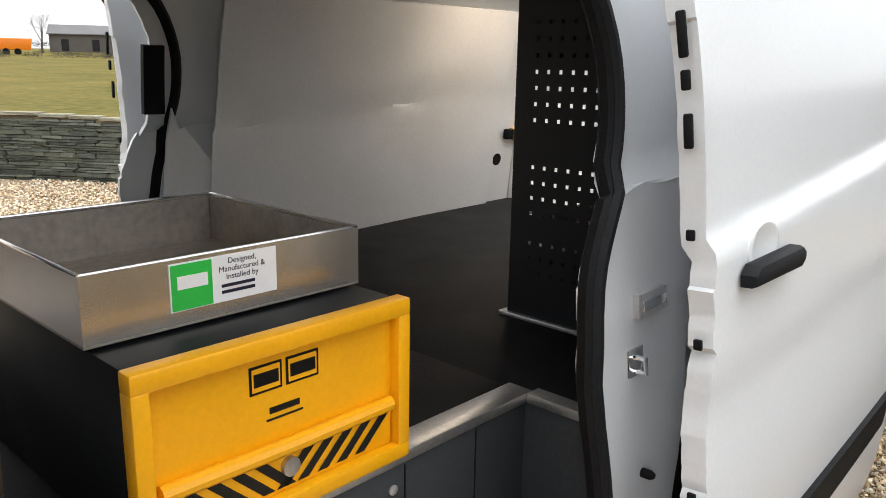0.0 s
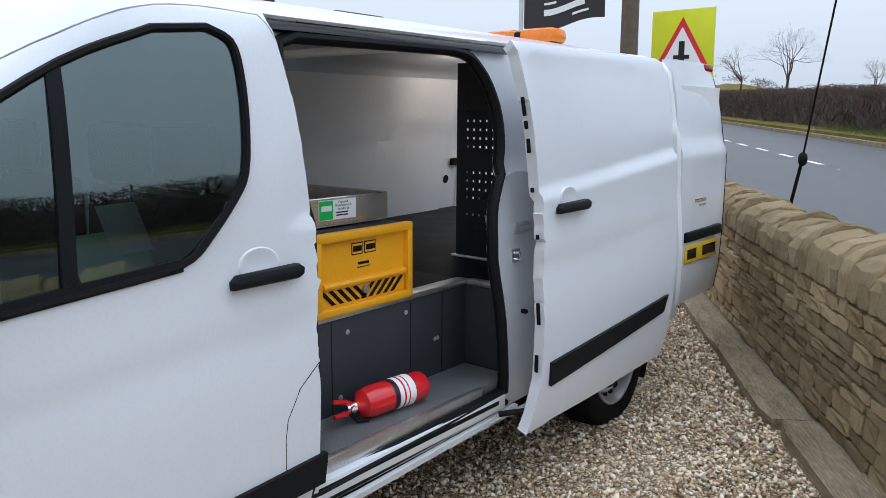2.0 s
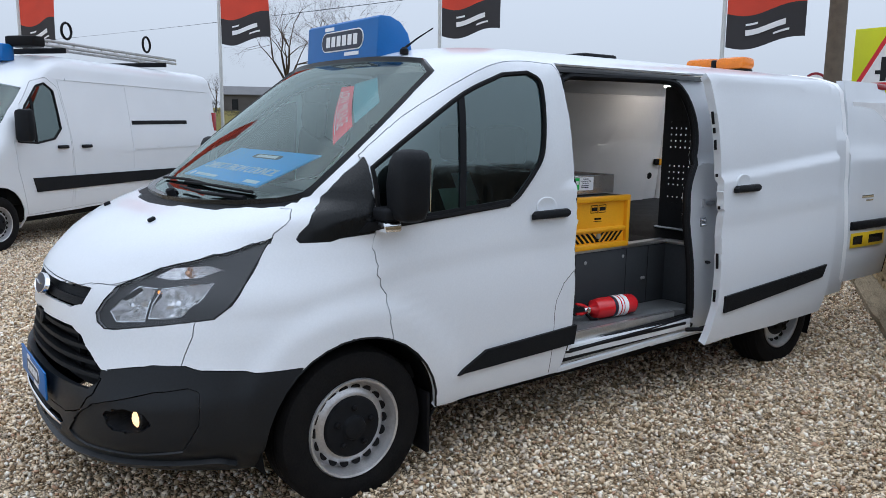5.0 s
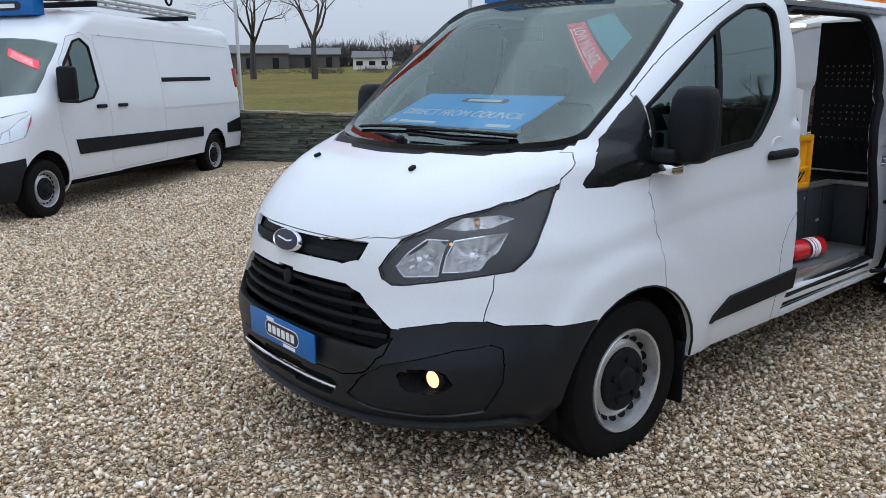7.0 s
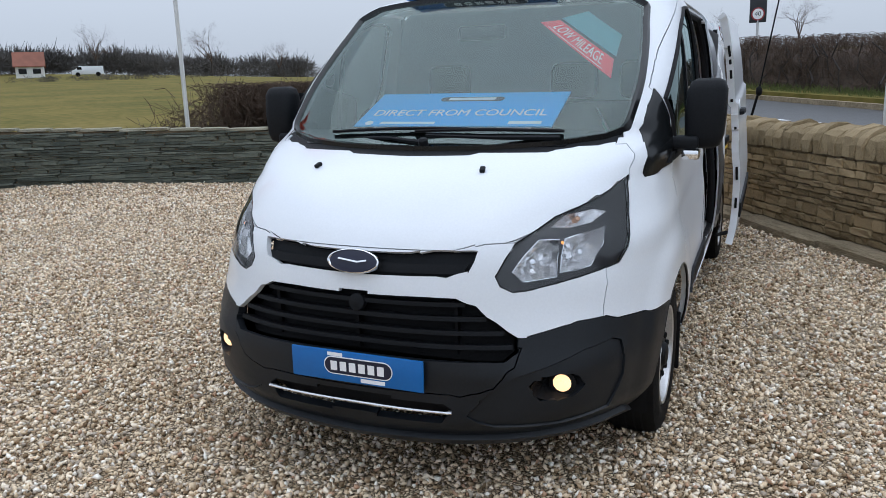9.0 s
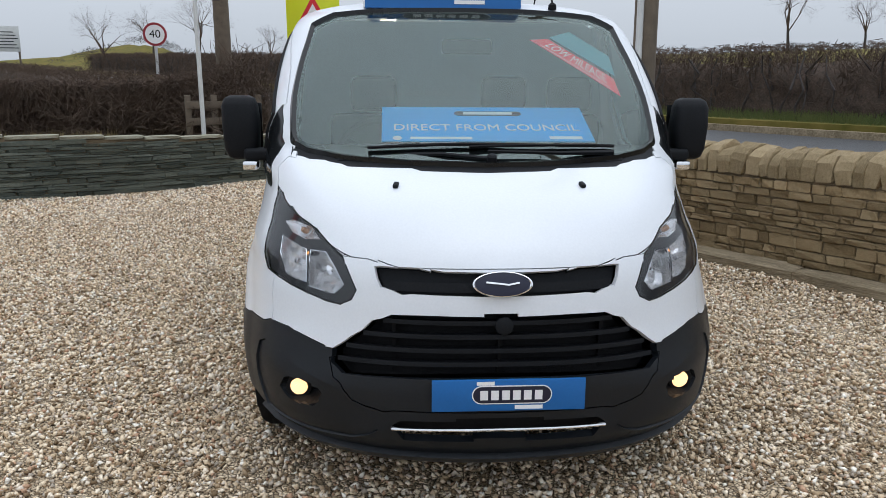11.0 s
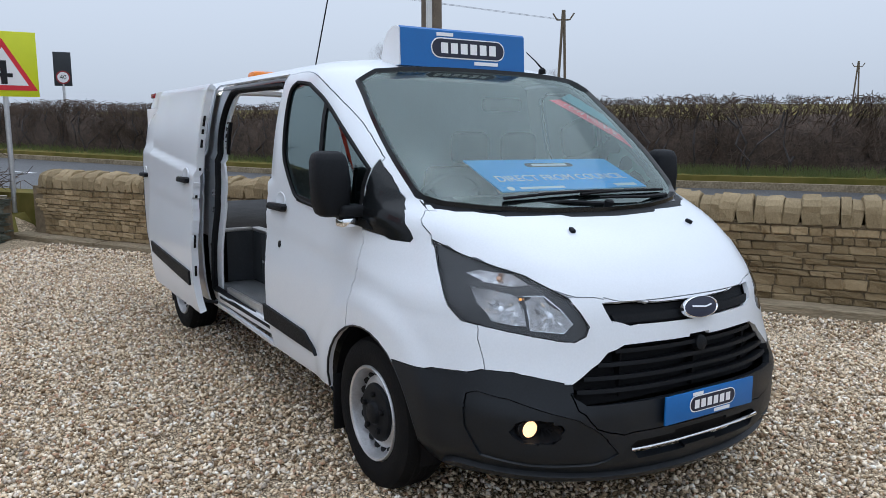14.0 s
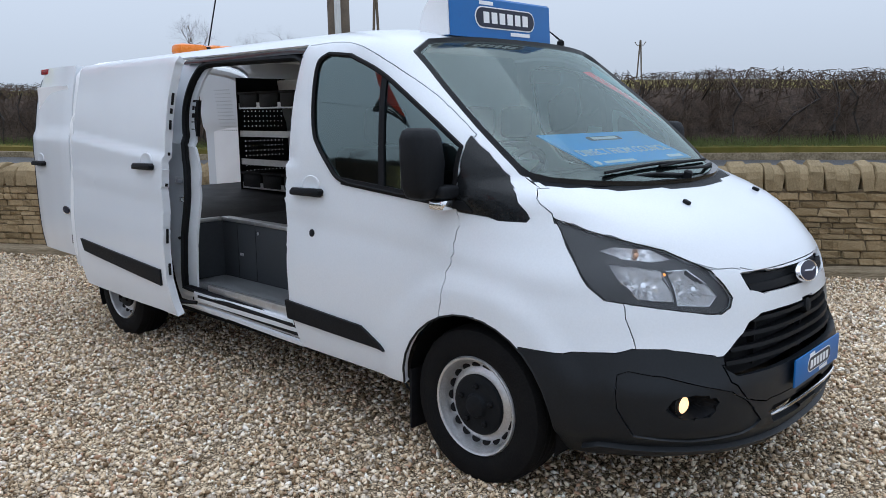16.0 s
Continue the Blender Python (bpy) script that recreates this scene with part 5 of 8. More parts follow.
lab = Matrix.Translation((0.2768, 0.008, 0)) @ Matrix(((0, 0, 1, 0), (1, 0, 0, 0), (0, 1, 0, 0), (0, 0, 0, 1)))
for k, words in enumerate(("Designed,", "Manufactured &", "Installed by")):
    text_mesh("lettering", words, 0.013, lab @ Matrix.Translation((0.0, 0.088 - 0.0125 * k, 0)), NAVY, tray, 0.0003)
for z in (0.050, 0.040):
    part("print_bar", box(0.2765, 0.2775, -0.03, 0.03, z - 0.003, z + 0.002), NAVY, tray)

# fire extinguisher lying on the step
ext = thing("fire_extinguisher", VAN @ Matrix.Translation((0.785, 1.79, 0.565)) @ Matrix.Rotation(radians(-6), 4, "Z"), "small red fire extinguisher lying on the step", "fire extinguisher")
part("cylinder", lathe([(0.0, 0.165), (0.045, 0.160), (0.057, 0.140), (0.058, -0.10), (0.050, -0.135), (0.022, -0.155), (0.018, -0.165)], "y", 32), RED_PAINT, ext)
part("label", lathe([(0.0584, 0.08), (0.0592, 0.078), (0.0592, 0.005), (0.0584, 0.003)], "y", 32), PRINT_WHITE, ext, "white printed label")
part("label_band", lathe([(0.0586, 0.0), (0.0592, -0.001), (0.0592, -0.018), (0.0586, -0.02)], "y", 32), NAVY, ext)
for z, w in ((0.05, 0.012), (0.03, 0.016)):
    part("print_bar", lathe([(0.0593, z), (0.0597, z - 0.001), (0.0597, z - w * 0.5), (0.0593, z - w * 0.55)], "y", 32), RED_PAINT, ext)
part("valve", lathe([(0.016, -0.160), (0.018, -0.175), (0.014, -0.205), (0.0, -0.205)], "y", 16), CHROME, ext)
part("lever", tube([(0.0, -0.18, 0.01), (0.005, -0.215, 0.03), (0.01, -0.27, 0.045)], [0.010, 0.009, 0.007], 6), RED_PAINT, ext)
part("carry_handle", tube([(0.0, -0.18, -0.01), (0.005, -0.22, -0.018), (0.01, -0.265, -0.012)], [0.010, 0.009, 0.007], 6), RED_PAINT, ext)
part("gauge", lathe([(0.013, -0.006), (0.013, 0.004), (0.0, 0.004)], "x", 16, Matrix.Translation((0.02, -0.185, 0))), CHROME, ext)
part("hose", tube([(0.0, -0.19, -0.02), (0.02, -0.17, -0.05), (0.03, -0.13, -0.052)], 0.007, 6), RUBBER, ext)

# shelving rack with a perforated end panel
rack = thing("shelving_rack", VAN @ Matrix.Translation((0.03, -0.03, FLOOR_Z + 0.012)), "anthracite steel van shelving rack with perforated end panels", "shelving")


def perforated(x0, x1, z0, z1, y, pitch=0.037, hole=0.0105, rows=(0.12, 0.84), skip=()):
    """A sheet with rows of square holes cut through."""
    bm = bmesh.new()
    xs_, zs_ = [x0], [z0]
    n = int((x1 - x0 - 0.10) / pitch)
    for i in range(n):
        a = x0 + 0.06 + pitch * i
        xs_ += [a, a + hole]
    xs_.append(x1)
    k = int((rows[1] - rows[0]) / 0.041)
    for i in range(k):
        a = z0 + rows[0] + 0.041 * i
        zs_ += [a, a + hole]
    zs_.append(z1)
    for y_ in (y, y + 0.003):
        g = [[bm.verts.new((x, y_, z)) for z in zs_] for x in xs_]
        for i in range(len(xs_) - 1):
            for j in range(len(zs_) - 1):
                if not (i % 2 and j % 2 and (j // 2) not in skip):
                    bm.faces.new((g[i][j], g[i + 1][j], g[i + 1][j + 1], g[i][j + 1]))
    return bm


part("end_panel", perforated(0.27, 0.79, 0.01, 0.94, 2.83, skip=(3, 8, 9)), DARK_STEEL, rack, "perforated anthracite end panel")
part("end_panel", perforated(0.27, 0.79, 0.01, 0.94, 3.74, skip=(3, 8, 9)), DARK_STEEL, rack, "perforated anthracite end panel")
part("base_channel", box(0.25, 0.80, 2.815, 2.85, 0.0, 0.012, 0.002), ALU, rack, "bright base channel")
part("back_sheet", box(0.795, 0.80, 2.83, 3.74, 0.01, 0.90), DARK_STEEL, rack)
for z in (0.04, 0.235, 0.465, 0.69):
    part("shelf", box(0.29, 0.79, 2.835, 3.738, z, z + 0.006), DARK_STEEL, rack)
    part("shelf_lip", box(0.284, 0.290, 2.835, 3.738, z - 0.004, z + 0.045), ALU, rack, "grey shelf front lip")
for z, n in ((0.70, 3), (0.05, 3)):
    for i in range(n):
        b = thing("storage_bin", VAN @ Matrix.Translation((0.40, 2.99 + 0.29 * i, FLOOR_Z + z)), "black plastic storage bin on a van shelf", "storage bin", "bins on the shelving")
        part("tub", box(-0.09, 0.30, -0.135, 0.135, 0.0, 0.13, 0.02), BLACK_PL, b)
        part("rim", box(-0.10, 0.31, -0.140, 0.140, 0.115, 0.135, 0.006), RUBBER, b)


# ---- rear doors, swung open ----
def rear_door(s):
    """One rear door in its closed pose's own plane: y runs from the hinge to the free edge, x outwards."""
    name = "rear_door"
    d = new(name)
    d.parent = van
    d.location = (s * 0.85, 4.28, 0)
    d.rotation_euler = (0, 0, s * radians(-1.0))
    tagged(d, "white rear door swung wide open")
    prof = smooth_table([(0.40, -0.015), (0.60, 0.012), (0.90, 0.020), (1.25, 0.018), (1.36, 0.012), (1.40, -0.008), (1.70, -0.050), (1.92, -0.10)])
    bm = bmesh.new()
    ny, nz, W = 10, 30, 0.79
    lay = []
    for t in (0.0, 0.055):
        g = []
        for i in range(ny + 1):
            f = i / ny
            col = []
            for j in range(nz + 1):
                z = 0.42 + 1.49 * j / nz
                y = W * f
                edge = min(f, 1 - f) * W
                x = prof(z)[0] - 0.012 * max(0, 1 - edge / 0.05) ** 2 - t - 0.02 * f * f
                if f > 0.5:
                    y -= 0.10 * max(0, (z - 1.45) / 0.4) ** 2 * (f - 0.5) * 2
                    x -= 0.02 * (f - 0.5)
                col.append(bm.verts.new((s * x, y, z)))
            g.append(col)
        lay.append(g)
        for i in range(ny):
            for j in range(nz):
                bm.faces.new((g[i][j], g[i + 1][j], g[i + 1][j + 1], g[i][j + 1]))
    ring = [(i, 0) for i in range(ny)] + [(ny, j) for j in range(nz)] + [(ny - i, nz) for i in range(ny)] + [(0, nz - j) for j in range(nz)]
    for (i, j), (p, q) in zip(ring, ring[1:] + ring[:1]):
        bm.faces.new((lay[0][i][j], lay[0][p][q], lay[1][p][q], lay[1][i][j]))
    part("door_panel", bm, WHITE, d, angle=40)
    rot = Matrix(((0, 0, s, 0), (s, 0, 0, 0), (0, 1, 0, 0), (0, 0, 0, 1)))   # x along y, y up, z outwards
    def at(y, z, o=0.0):
        return Matrix.Translation((s * (prof(z)[0] - 0.02 * (y / W) ** 2 + o), y, z)) @ rot
    part("brake_lamp", box(-0.09, 0.05, -0.022, 0.022, -0.02, 0.012, 0.008, at(0.60, 1.885, -0.01)), RED_LAMP, d, "red high brake lamp")
    part("edge_rubber", tube([(s * (prof(z)[0] - 0.045), 0.788 - 0.10 * max(0, (z - 1.45) / 0.4) ** 2, z) for z in [0.42 + 0.1 * k for k in range(15)]], 0.008, 6), RUBBER, d)
    inner = bmesh.new()
    add_box(inner, -0.30, 0.30, -0.62, 0.62, -0.004, 0.004, 0.0, at(0.37, 1.14, -0.075))
    part("inner_lining", inner, WHITE_IN, d, "white perforated inner lining")
    for i in range(8):
        for j in range(12):
            if s > 0:
                part("lining_hole", box(-0.004, 0.004, -0.004, 0.004, -0.006, -0.0045, 0, at(0.22 + 0.035 * i, 1.38 + 0.034 * j, -0.075)), RUBBER, d)
    if s > 0:
        part("plate_trim", box(-0.29, 0.29, -0.03, 0.035, -0.02, 0.018, 0.010, at(0.345, 0.845)), BLACK_PL, d, "black plate trim")
        plate = part("number_plate", box(-0.26, 0.26, -0.055, 0.055, -0.002, 0.004, 0.002, at(0.335, 0.735, 0.006)), PLATE_Y, d, "yellow number plate")
        for k, w in ((-0.16, 0.14), (0.12, 0.22)):
            part("plate_bar", box(k - w / 2, k + w / 2, -0.032, 0.032, 0.004, 0.005, 0, at(0.335, 0.735, 0.006)), GLOSS_BLACK, plate)
        part("badge_bar", box(-0.09, 0.09, -0.010, 0.010, 0, 0.003, 0.001, at(0.27, 1.065, 0.002)), CHROME, d)
        part("badge_bar", box(-0.02, 0.09, -0.006, 0.006, 0, 0.003, 0.001, at(0.27, 1.035, 0.002)), CHROME, d)
    else:
        handle_on(at(0.58, 1.15), d, s)
        part("oval_badge", lathe([(0.0, 0.004), (0.05, 0.004), (0.056, 0.0)], "z", 30, at(0.10, 0.79, 0.004) @ Matrix.Diagonal((1.25, 0.55, 1, 1))), NAVY, d)
        part("oval_ring", lathe([(0.052, 0.005), (0.060, 0.004), (0.060, -0.002), (0.052, -0.002)], "z", 30, at(0.10, 0.79, 0.004) @ Matrix.Diagonal((1.25, 0.55, 1, 1)), closed=True), CHROME, d)
        lb = part("blue_label", box(-0.07, 0.07, -0.035, 0.035, 0, 0.002, 0, at(0.0, 0.56, 0.004)), NAVY, d, "dark blue label")
        for k in range(3):
            part("print_bar", box(-0.055, 0.055, 0.012 - 0.018 * k, 0.018 - 0.018 * k, 0.002, 0.003, 0, at(0.0, 0.56, 0.004)), PRINT_WHITE, lb)


RED_LAMP = mat("red_lamp_plastic", (0.28, 0.01, 0.015), 0.2, 0, 0.1, 6)
rear_door(1)
rear_door(-1)

# ---- dealer's roof sign and beacon ----
sign = thing("roof_sign", VAN @ pose(-0.103, 0.562, 1.885, 0, 0, -1.8), "blue dealer roof sign with rounded back", "sign")
profile = [(0.0, 0.0), (0.012, 0.188), (0.024, 0.198), (0.08, 0.198), (0.14, 0.172), (0.185, 0.12), (0.205, 0.05), (0.205, 0.0)]
along = Matrix(((0, 0, 1, 0), (1, 0, 0, 0), (0, 1, 0, 0), (0, 0, 0, 1)))
part("case", prism(profile, -0.385, 0.387, along, 0.006), BLUE, sign)
part("end_cap", prism([(0.004 + 0.97 * a, 0.003 + 0.975 * b) for a, b in profile], -0.394, -0.3855, along), PRINT_WHITE, sign, "white plastic end cap")
face = Matrix.Translation((0, 0.006, 0.096)) @ Matrix.Rotation(radians(86.3), 4, "X")
part("logo_ring", prism(capsule(0.46, 0.105), 0.0, 0.003, face @ Matrix.Translation((0.02, 0.004, 0))), PRINT_WHITE, sign)
part("logo_field", prism(capsule(0.447, 0.093), 0.0, 0.0045, face @ Matrix.Translation((0.02, 0.004, 0))), NAVY, sign)
for k in range(6):
    part("logo_bar", box(-0.15 + 0.06 * k - 0.021, -0.15 + 0.06 * k + 0.021, -0.027, 0.027, 0.0045, 0.0055, 0, face @ Matrix.Translation((0.02, 0.004, 0))), PRINT_WHITE, sign)
part("print_bar", box(-0.175, -0.075, 0.064, 0.082, 0.0, 0.0035, 0, face), PRINT_WHITE, sign)
part("print_bar", box(0.055, 0.205, -0.076, -0.058, 0.0, 0.0035, 0, face), PRINT_WHITE, sign)
for x in (-0.14, 0.13):
    part("foot", box(x - 0.035, x + 0.035, 0.01, 0.16, -0.03, 0.004, 0.006), RUBBER, sign)

beacon = thing("beacon_bar", VAN @ Matrix.Translation((0.05, 3.75, 1.966)), "amber warning beacon bar on the van roof", "beacon")
for x in (-0.125, 0.135):
    lens_bm = box(x - 0.12, x + 0.12, -0.085, 0.085, 0.015, 0.105, 0.035)
    part("lens", lens_bm, ORANGE, beacon, "amber plastic lens")
part("strap", box(-0.018, 0.022, -0.08, 0.08, 0.012, 0.09, 0.012), BLACK_PL, beacon)
part("base_plate", box(-0.23, 0.24, -0.07, 0.07, 0.0, 0.02, 0.004), BLACK_PL, beacon)

# front plate
fp = part("front_plate", box(-0.26, 0.26, -1.004, -0.996, 0.452, 0.565, 0.002, Matrix.Translation((0.025, 0, 0))), BLUE, van, "blue dealer plate")
fm = Matrix.Translation((0.025, -1.0045, 0.5085)) @ Matrix.Rotation(radians(90), 4, "X")
part("logo_ring", prism(capsule(0.272, 0.066), 0.0, 0.001, fm @ Matrix.Translation((0.01, 0.002, 0))), PRINT_WHITE, fp)
part("logo_field", prism(capsule(0.264, 0.058), 0.0, 0.0018, fm @ Matrix.Translation((0.01, 0.002, 0))), NAVY, fp)
for k in range(6):
    part("logo_bar", box(-0.085 + 0.037 * k - 0.013, -0.085 + 0.037 * k + 0.013, -0.016, 0.018, 0.0018, 0.0026, 0, fm), PRINT_WHITE, fp)
part("print_bar", box(-0.11, -0.05, 0.036, 0.049, 0.0, 0.001, 0, fm), PRINT_WHITE, fp)
part("print_bar", box(0.02, 0.115, -0.05, -0.036, 0.0, 0.001, 0, fm), PRINT_WHITE, fp)


# ---- the yard ----
WALL_LINE = catmull([(5.75, -7.5, 0), (2.87, -2.4, 0), (1.75, -0.4, 0), (0.62, 1.6, 0), (-0.51, 3.6, 0), (-1.55, 5.45, 0), (-2.35, 7.0, 0), (-2.98, 8.35, 0)])
SLATE_LINE = catmull([(-3.05, 8.5, 0), (-3.5, 8.0, 0), (-4.3, 7.25, 0), (-5.4, 6.5, 0), (-6.75, 5.9, 0), (-8.6, 5.1, 0), (-11.1, 3.75, 0), (-13, 2.5, 0), (-18, -1, 0), (-26, -7, 0)])


def dist_to(line, x, y):
    """Signed distance to a line, for numbers or arrays: positive on the road's or the field's side."""
    x, y = np.asarray(x, float), np.asarray(y, float)
    best, side = np.full(x.shape, 1e9), np.zeros(x.shape)
    for a, b in zip(line, line[1:]):
        dx, dy = b.x - a.x, b.y - a.y
        t = np.clip(((x - a.x) * dx + (y - a.y) * dy) / (dx * dx + dy * dy), 0, 1)
        ex, ey = x - a.x - t * dx, y - a.y - t * dy
        r = np.hypot(ex, ey)
        near = r < best
        best = np.where(near, r, best)
        side = np.where(near, np.where(dx * ey - dy * ex < 0, 1.0, -1.0), side)
    return best * side


ROAD_Z = 0.62


def rise(y):
    """The road climbs gently past the corner of the yard."""
    return 0.028 * np.clip(np.asarray(y, float) - 12, 0, 60)


BOUND = WALL_LINE[:-1] + catmull([(-2.98, 8.35, 0), (-9.9, 20.8, 0), (-17.3, 34, 0), (-27.4, 52, 0), (-70, 128, 0), (-345, 620, 0)], 4)
BOUND = [Vector((60, -85, 0))] + BOUND


def ease(x):
    x = min(max(x, 0), 1)
    return x * x * (3 - 2 * x)


def height(x, y):
    x, y = np.asarray(x, float), np.asarray(y, float)
    a, b = dist_to(BOUND, x, y), dist_to(SLATE_LINE, x, y)
    road = ROAD_Z - 0.12 + rise(y) + 0.20 * np_ease((a - 8) / 1.5) + np.clip(0.03 * (a - 12), 0, 4.0)
    bearing = np.degrees(np.arctan2(-(x + 1.5), y + 3.2))
    road = road + 5.0 * np_ease((np.hypot(x + 1.5, y + 3.2) - 50) / 110) * np_ease((a - 10) / 22) * np_ease((bearing - 10) / 6)
    field = 0.30 + 0.0265 * np.clip(b, 0, 112) + 0.045 * np.clip(b - 112, 0, 60) + 0.01 * np.clip(b - 172, 0, 300)
    yard = 0.12 * np_ease((-6 - x) / 4) * np_ease(1 + b / 3.5) + 0.05 * np_ease(1 + a / 0.8) + 0.010 * np.sin(1.7 * x + 0.6 * y) * np.sin(1.3 * y - 0.5 * x)
    field = np.minimum(field, 0.45 + rise(y) + 0.06 * np.clip(-a, 0, 400))
    return np.where(a > 0.9, road, np.where(b > 0.45, field, yard))


def np_ease(x):
    x = np.clip(x, 0, 1)
    return x * x * (3 - 2 * x)


def grid_coords(lo, hi, near_lo, near_hi, step, grow=1.35):
    c = list(np.arange(near_lo, near_hi + 1e-6, step))
    d, v = step, near_hi
    while v < hi:
        d *= grow
        v += d
        c.append(v)
    d, v = step, near_lo
    while v > lo:
        d *= grow
        v -= d
        c.insert(0, v)
    return c


xs, ys = grid_coords(-900, 900, -28, 14, 0.5), grid_coords(-900, 900, -12, 60, 0.5)
verts, faces = [], []
gx, gy = np.meshgrid(xs, ys, indexing="ij")
gz = height(gx, gy)
verts = [tuple(p) for p in np.stack([gx, gy, gz], -1).reshape(-1, 3)]
ny = len(ys)
for i in range(len(xs) - 1):
    for j in range(ny - 1):
        faces.append((i * ny + j, (i + 1) * ny + j, (i + 1) * ny + j + 1, i * ny + j + 1))
mx, my = (gx[1:, 1:] + gx[:-1, :-1]) / 2, (gy[1:, 1:] + gy[:-1, :-1]) / 2
green = ((dist_to(BOUND, mx, my) > 0.55) | (dist_to(SLATE_LINE, mx, my) > 0.3)).ravel()
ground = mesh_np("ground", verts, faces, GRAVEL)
ground.data.materials.append(GRASS)
ground.data.polygons.foreach_set("material_index", [int(g) for g in green])
tagged(ground, "pale gravel yard with winter grass fields beyond", "ground", kind="structure")


def offset(line, d):
    out = []
    for i, p in enumerate(line):
        t = (line[min(i + 1, len(line) - 1)] - line[max(i - 1, 0)]).normalized()
        out.append(Vector((p.x + t.y * d, p.y - t.x * d, 0)))
    return out


def strip_wall(name, line, d0, d1, z0, z1, material, label, climbs=False):
    """A wall that follows a line, between two offsets; heights may be functions of the run's fraction."""
    bm = bmesh.new()
    a, b = offset(line, d0), offset(line, d1)
    n = len(line)
    f0 = z0 if callable(z0) else (lambda f: z0)
    f1 = z1 if callable(z1) else (lambda f: z1)
    up = (lambda p: float(rise(p.y))) if climbs else (lambda p: 0.0)
    rings = []
    runs = np.cumsum([0.0] + [(q - p).length for p, q in zip(line, line[1:])])
    for i in range(n):
        f = runs[i] / runs[-1]
        rings.append([bm.verts.new((p.x, p.y, z)) for p, z in ((a[i], f0(f)), (a[i], f1(f) + up(a[i])), (b[i], f1(f) + up(b[i])), (b[i], f0(f)))])
    for i in range(n - 1):
        for k in range(4):
            bm.faces.new((rings[i][k], rings[i][(k + 1) % 4], rings[i + 1][(k + 1) % 4], rings[i + 1][k]))
    bm.faces.new(rings[0])
    bm.faces.new(rings[-1])
    return tagged(part(name, bm, material), label, "wall", kind="structure")


footing = strip_wall("footing", WALL_LINE, 0.05, 0.24, -0.15, 0.10, CONCRETE, "weathered concrete footing of the stone wall")
wall_stone = strip_wall("wall_stone", WALL_LINE, 0.205, 0.55, -0.15, 0.80, MORTAR, "buff sandstone boundary wall with upright coping stones")


SLATE_LEN = sum((q - p).length for p, q in zip(SLATE_LINE, SLATE_LINE[1:]))


def slate_top(f):
    """The wall steps up gently away from the corner."""
    return float(np.interp(f * SLATE_LEN, (0, 2, 4.5, 9.5, 14), (0.67, 0.74, 0.85, 1.01, 1.10)))


wall_slate = strip_wall("wall_slate", SLATE_LINE, 0.03, 0.20, -0.15, lambda f: slate_top(f) - 0.05, MORTAR, "green grey slate boundary wall with a flat coping")
ROAD_RUN = catmull([(35, -57, 0), (13.4, -21, 0), (5.75, -7.5, 0), (1.75, -0.4, 0), (-0.51, 3.6, 0), (-2.98, 8.35, 0), (-9.9, 20.8, 0), (-17.3, 34, 0), (-27.4, 52, 0), (-70, 128, 0)], 8)
strip_wall("verge_near", ROAD_RUN, 0.5, 1.05, 0.0, ROAD_Z + 0.03, GRASS, "narrow grass verge behind the wall", True)
strip_wall("road", ROAD_RUN, 1.0, 6.5, 0.0, ROAD_Z, ASPHALT, "grey asphalt country road", True)
strip_wall("kerb", ROAD_RUN, 6.5, 6.63, 0.0, ROAD_Z + 0.11, CONCRETE, "pale concrete kerb across the road", True)
strip_wall("verge_far", ROAD_RUN, 6.63, 9.6, 0.0, ROAD_Z + 0.20, GRASS, "green verge under the hedge", True)
markings = []
seg = offset(ROAD_RUN, 3.7)
for a, b in zip(seg[16:], seg[17:60]):
    n = max(1, int((b - a).length / 6.0))
    for k in range(n):
        p, q = a.lerp(b, (k + 0.1) / n), a.lerp(b, (k + 0.1) / n + 2.2 / (b - a).length if n > 1 else 0.55)
        d = (q - p).normalized()
        bm = box(-0.05, 0.05, 0, (q - p).length, 0, 0.004, 0, Matrix.Translation((p.x, p.y, ROAD_Z + float(rise(p.y)) + 0.004)) @ Matrix.Rotation(math.atan2(-d.x, d.y), 4, "Z") @ Matrix.Rotation(math.atan2(float(rise(q.y) - rise(p.y)), (q - p).length), 4, "X"))
        tagged(part("road_marking", bm, PRINT_WHITE), "white broken centre line", "road marking", kind="structure")


# ---- hedges and trees ----
rng = np.random.default_rng(4)


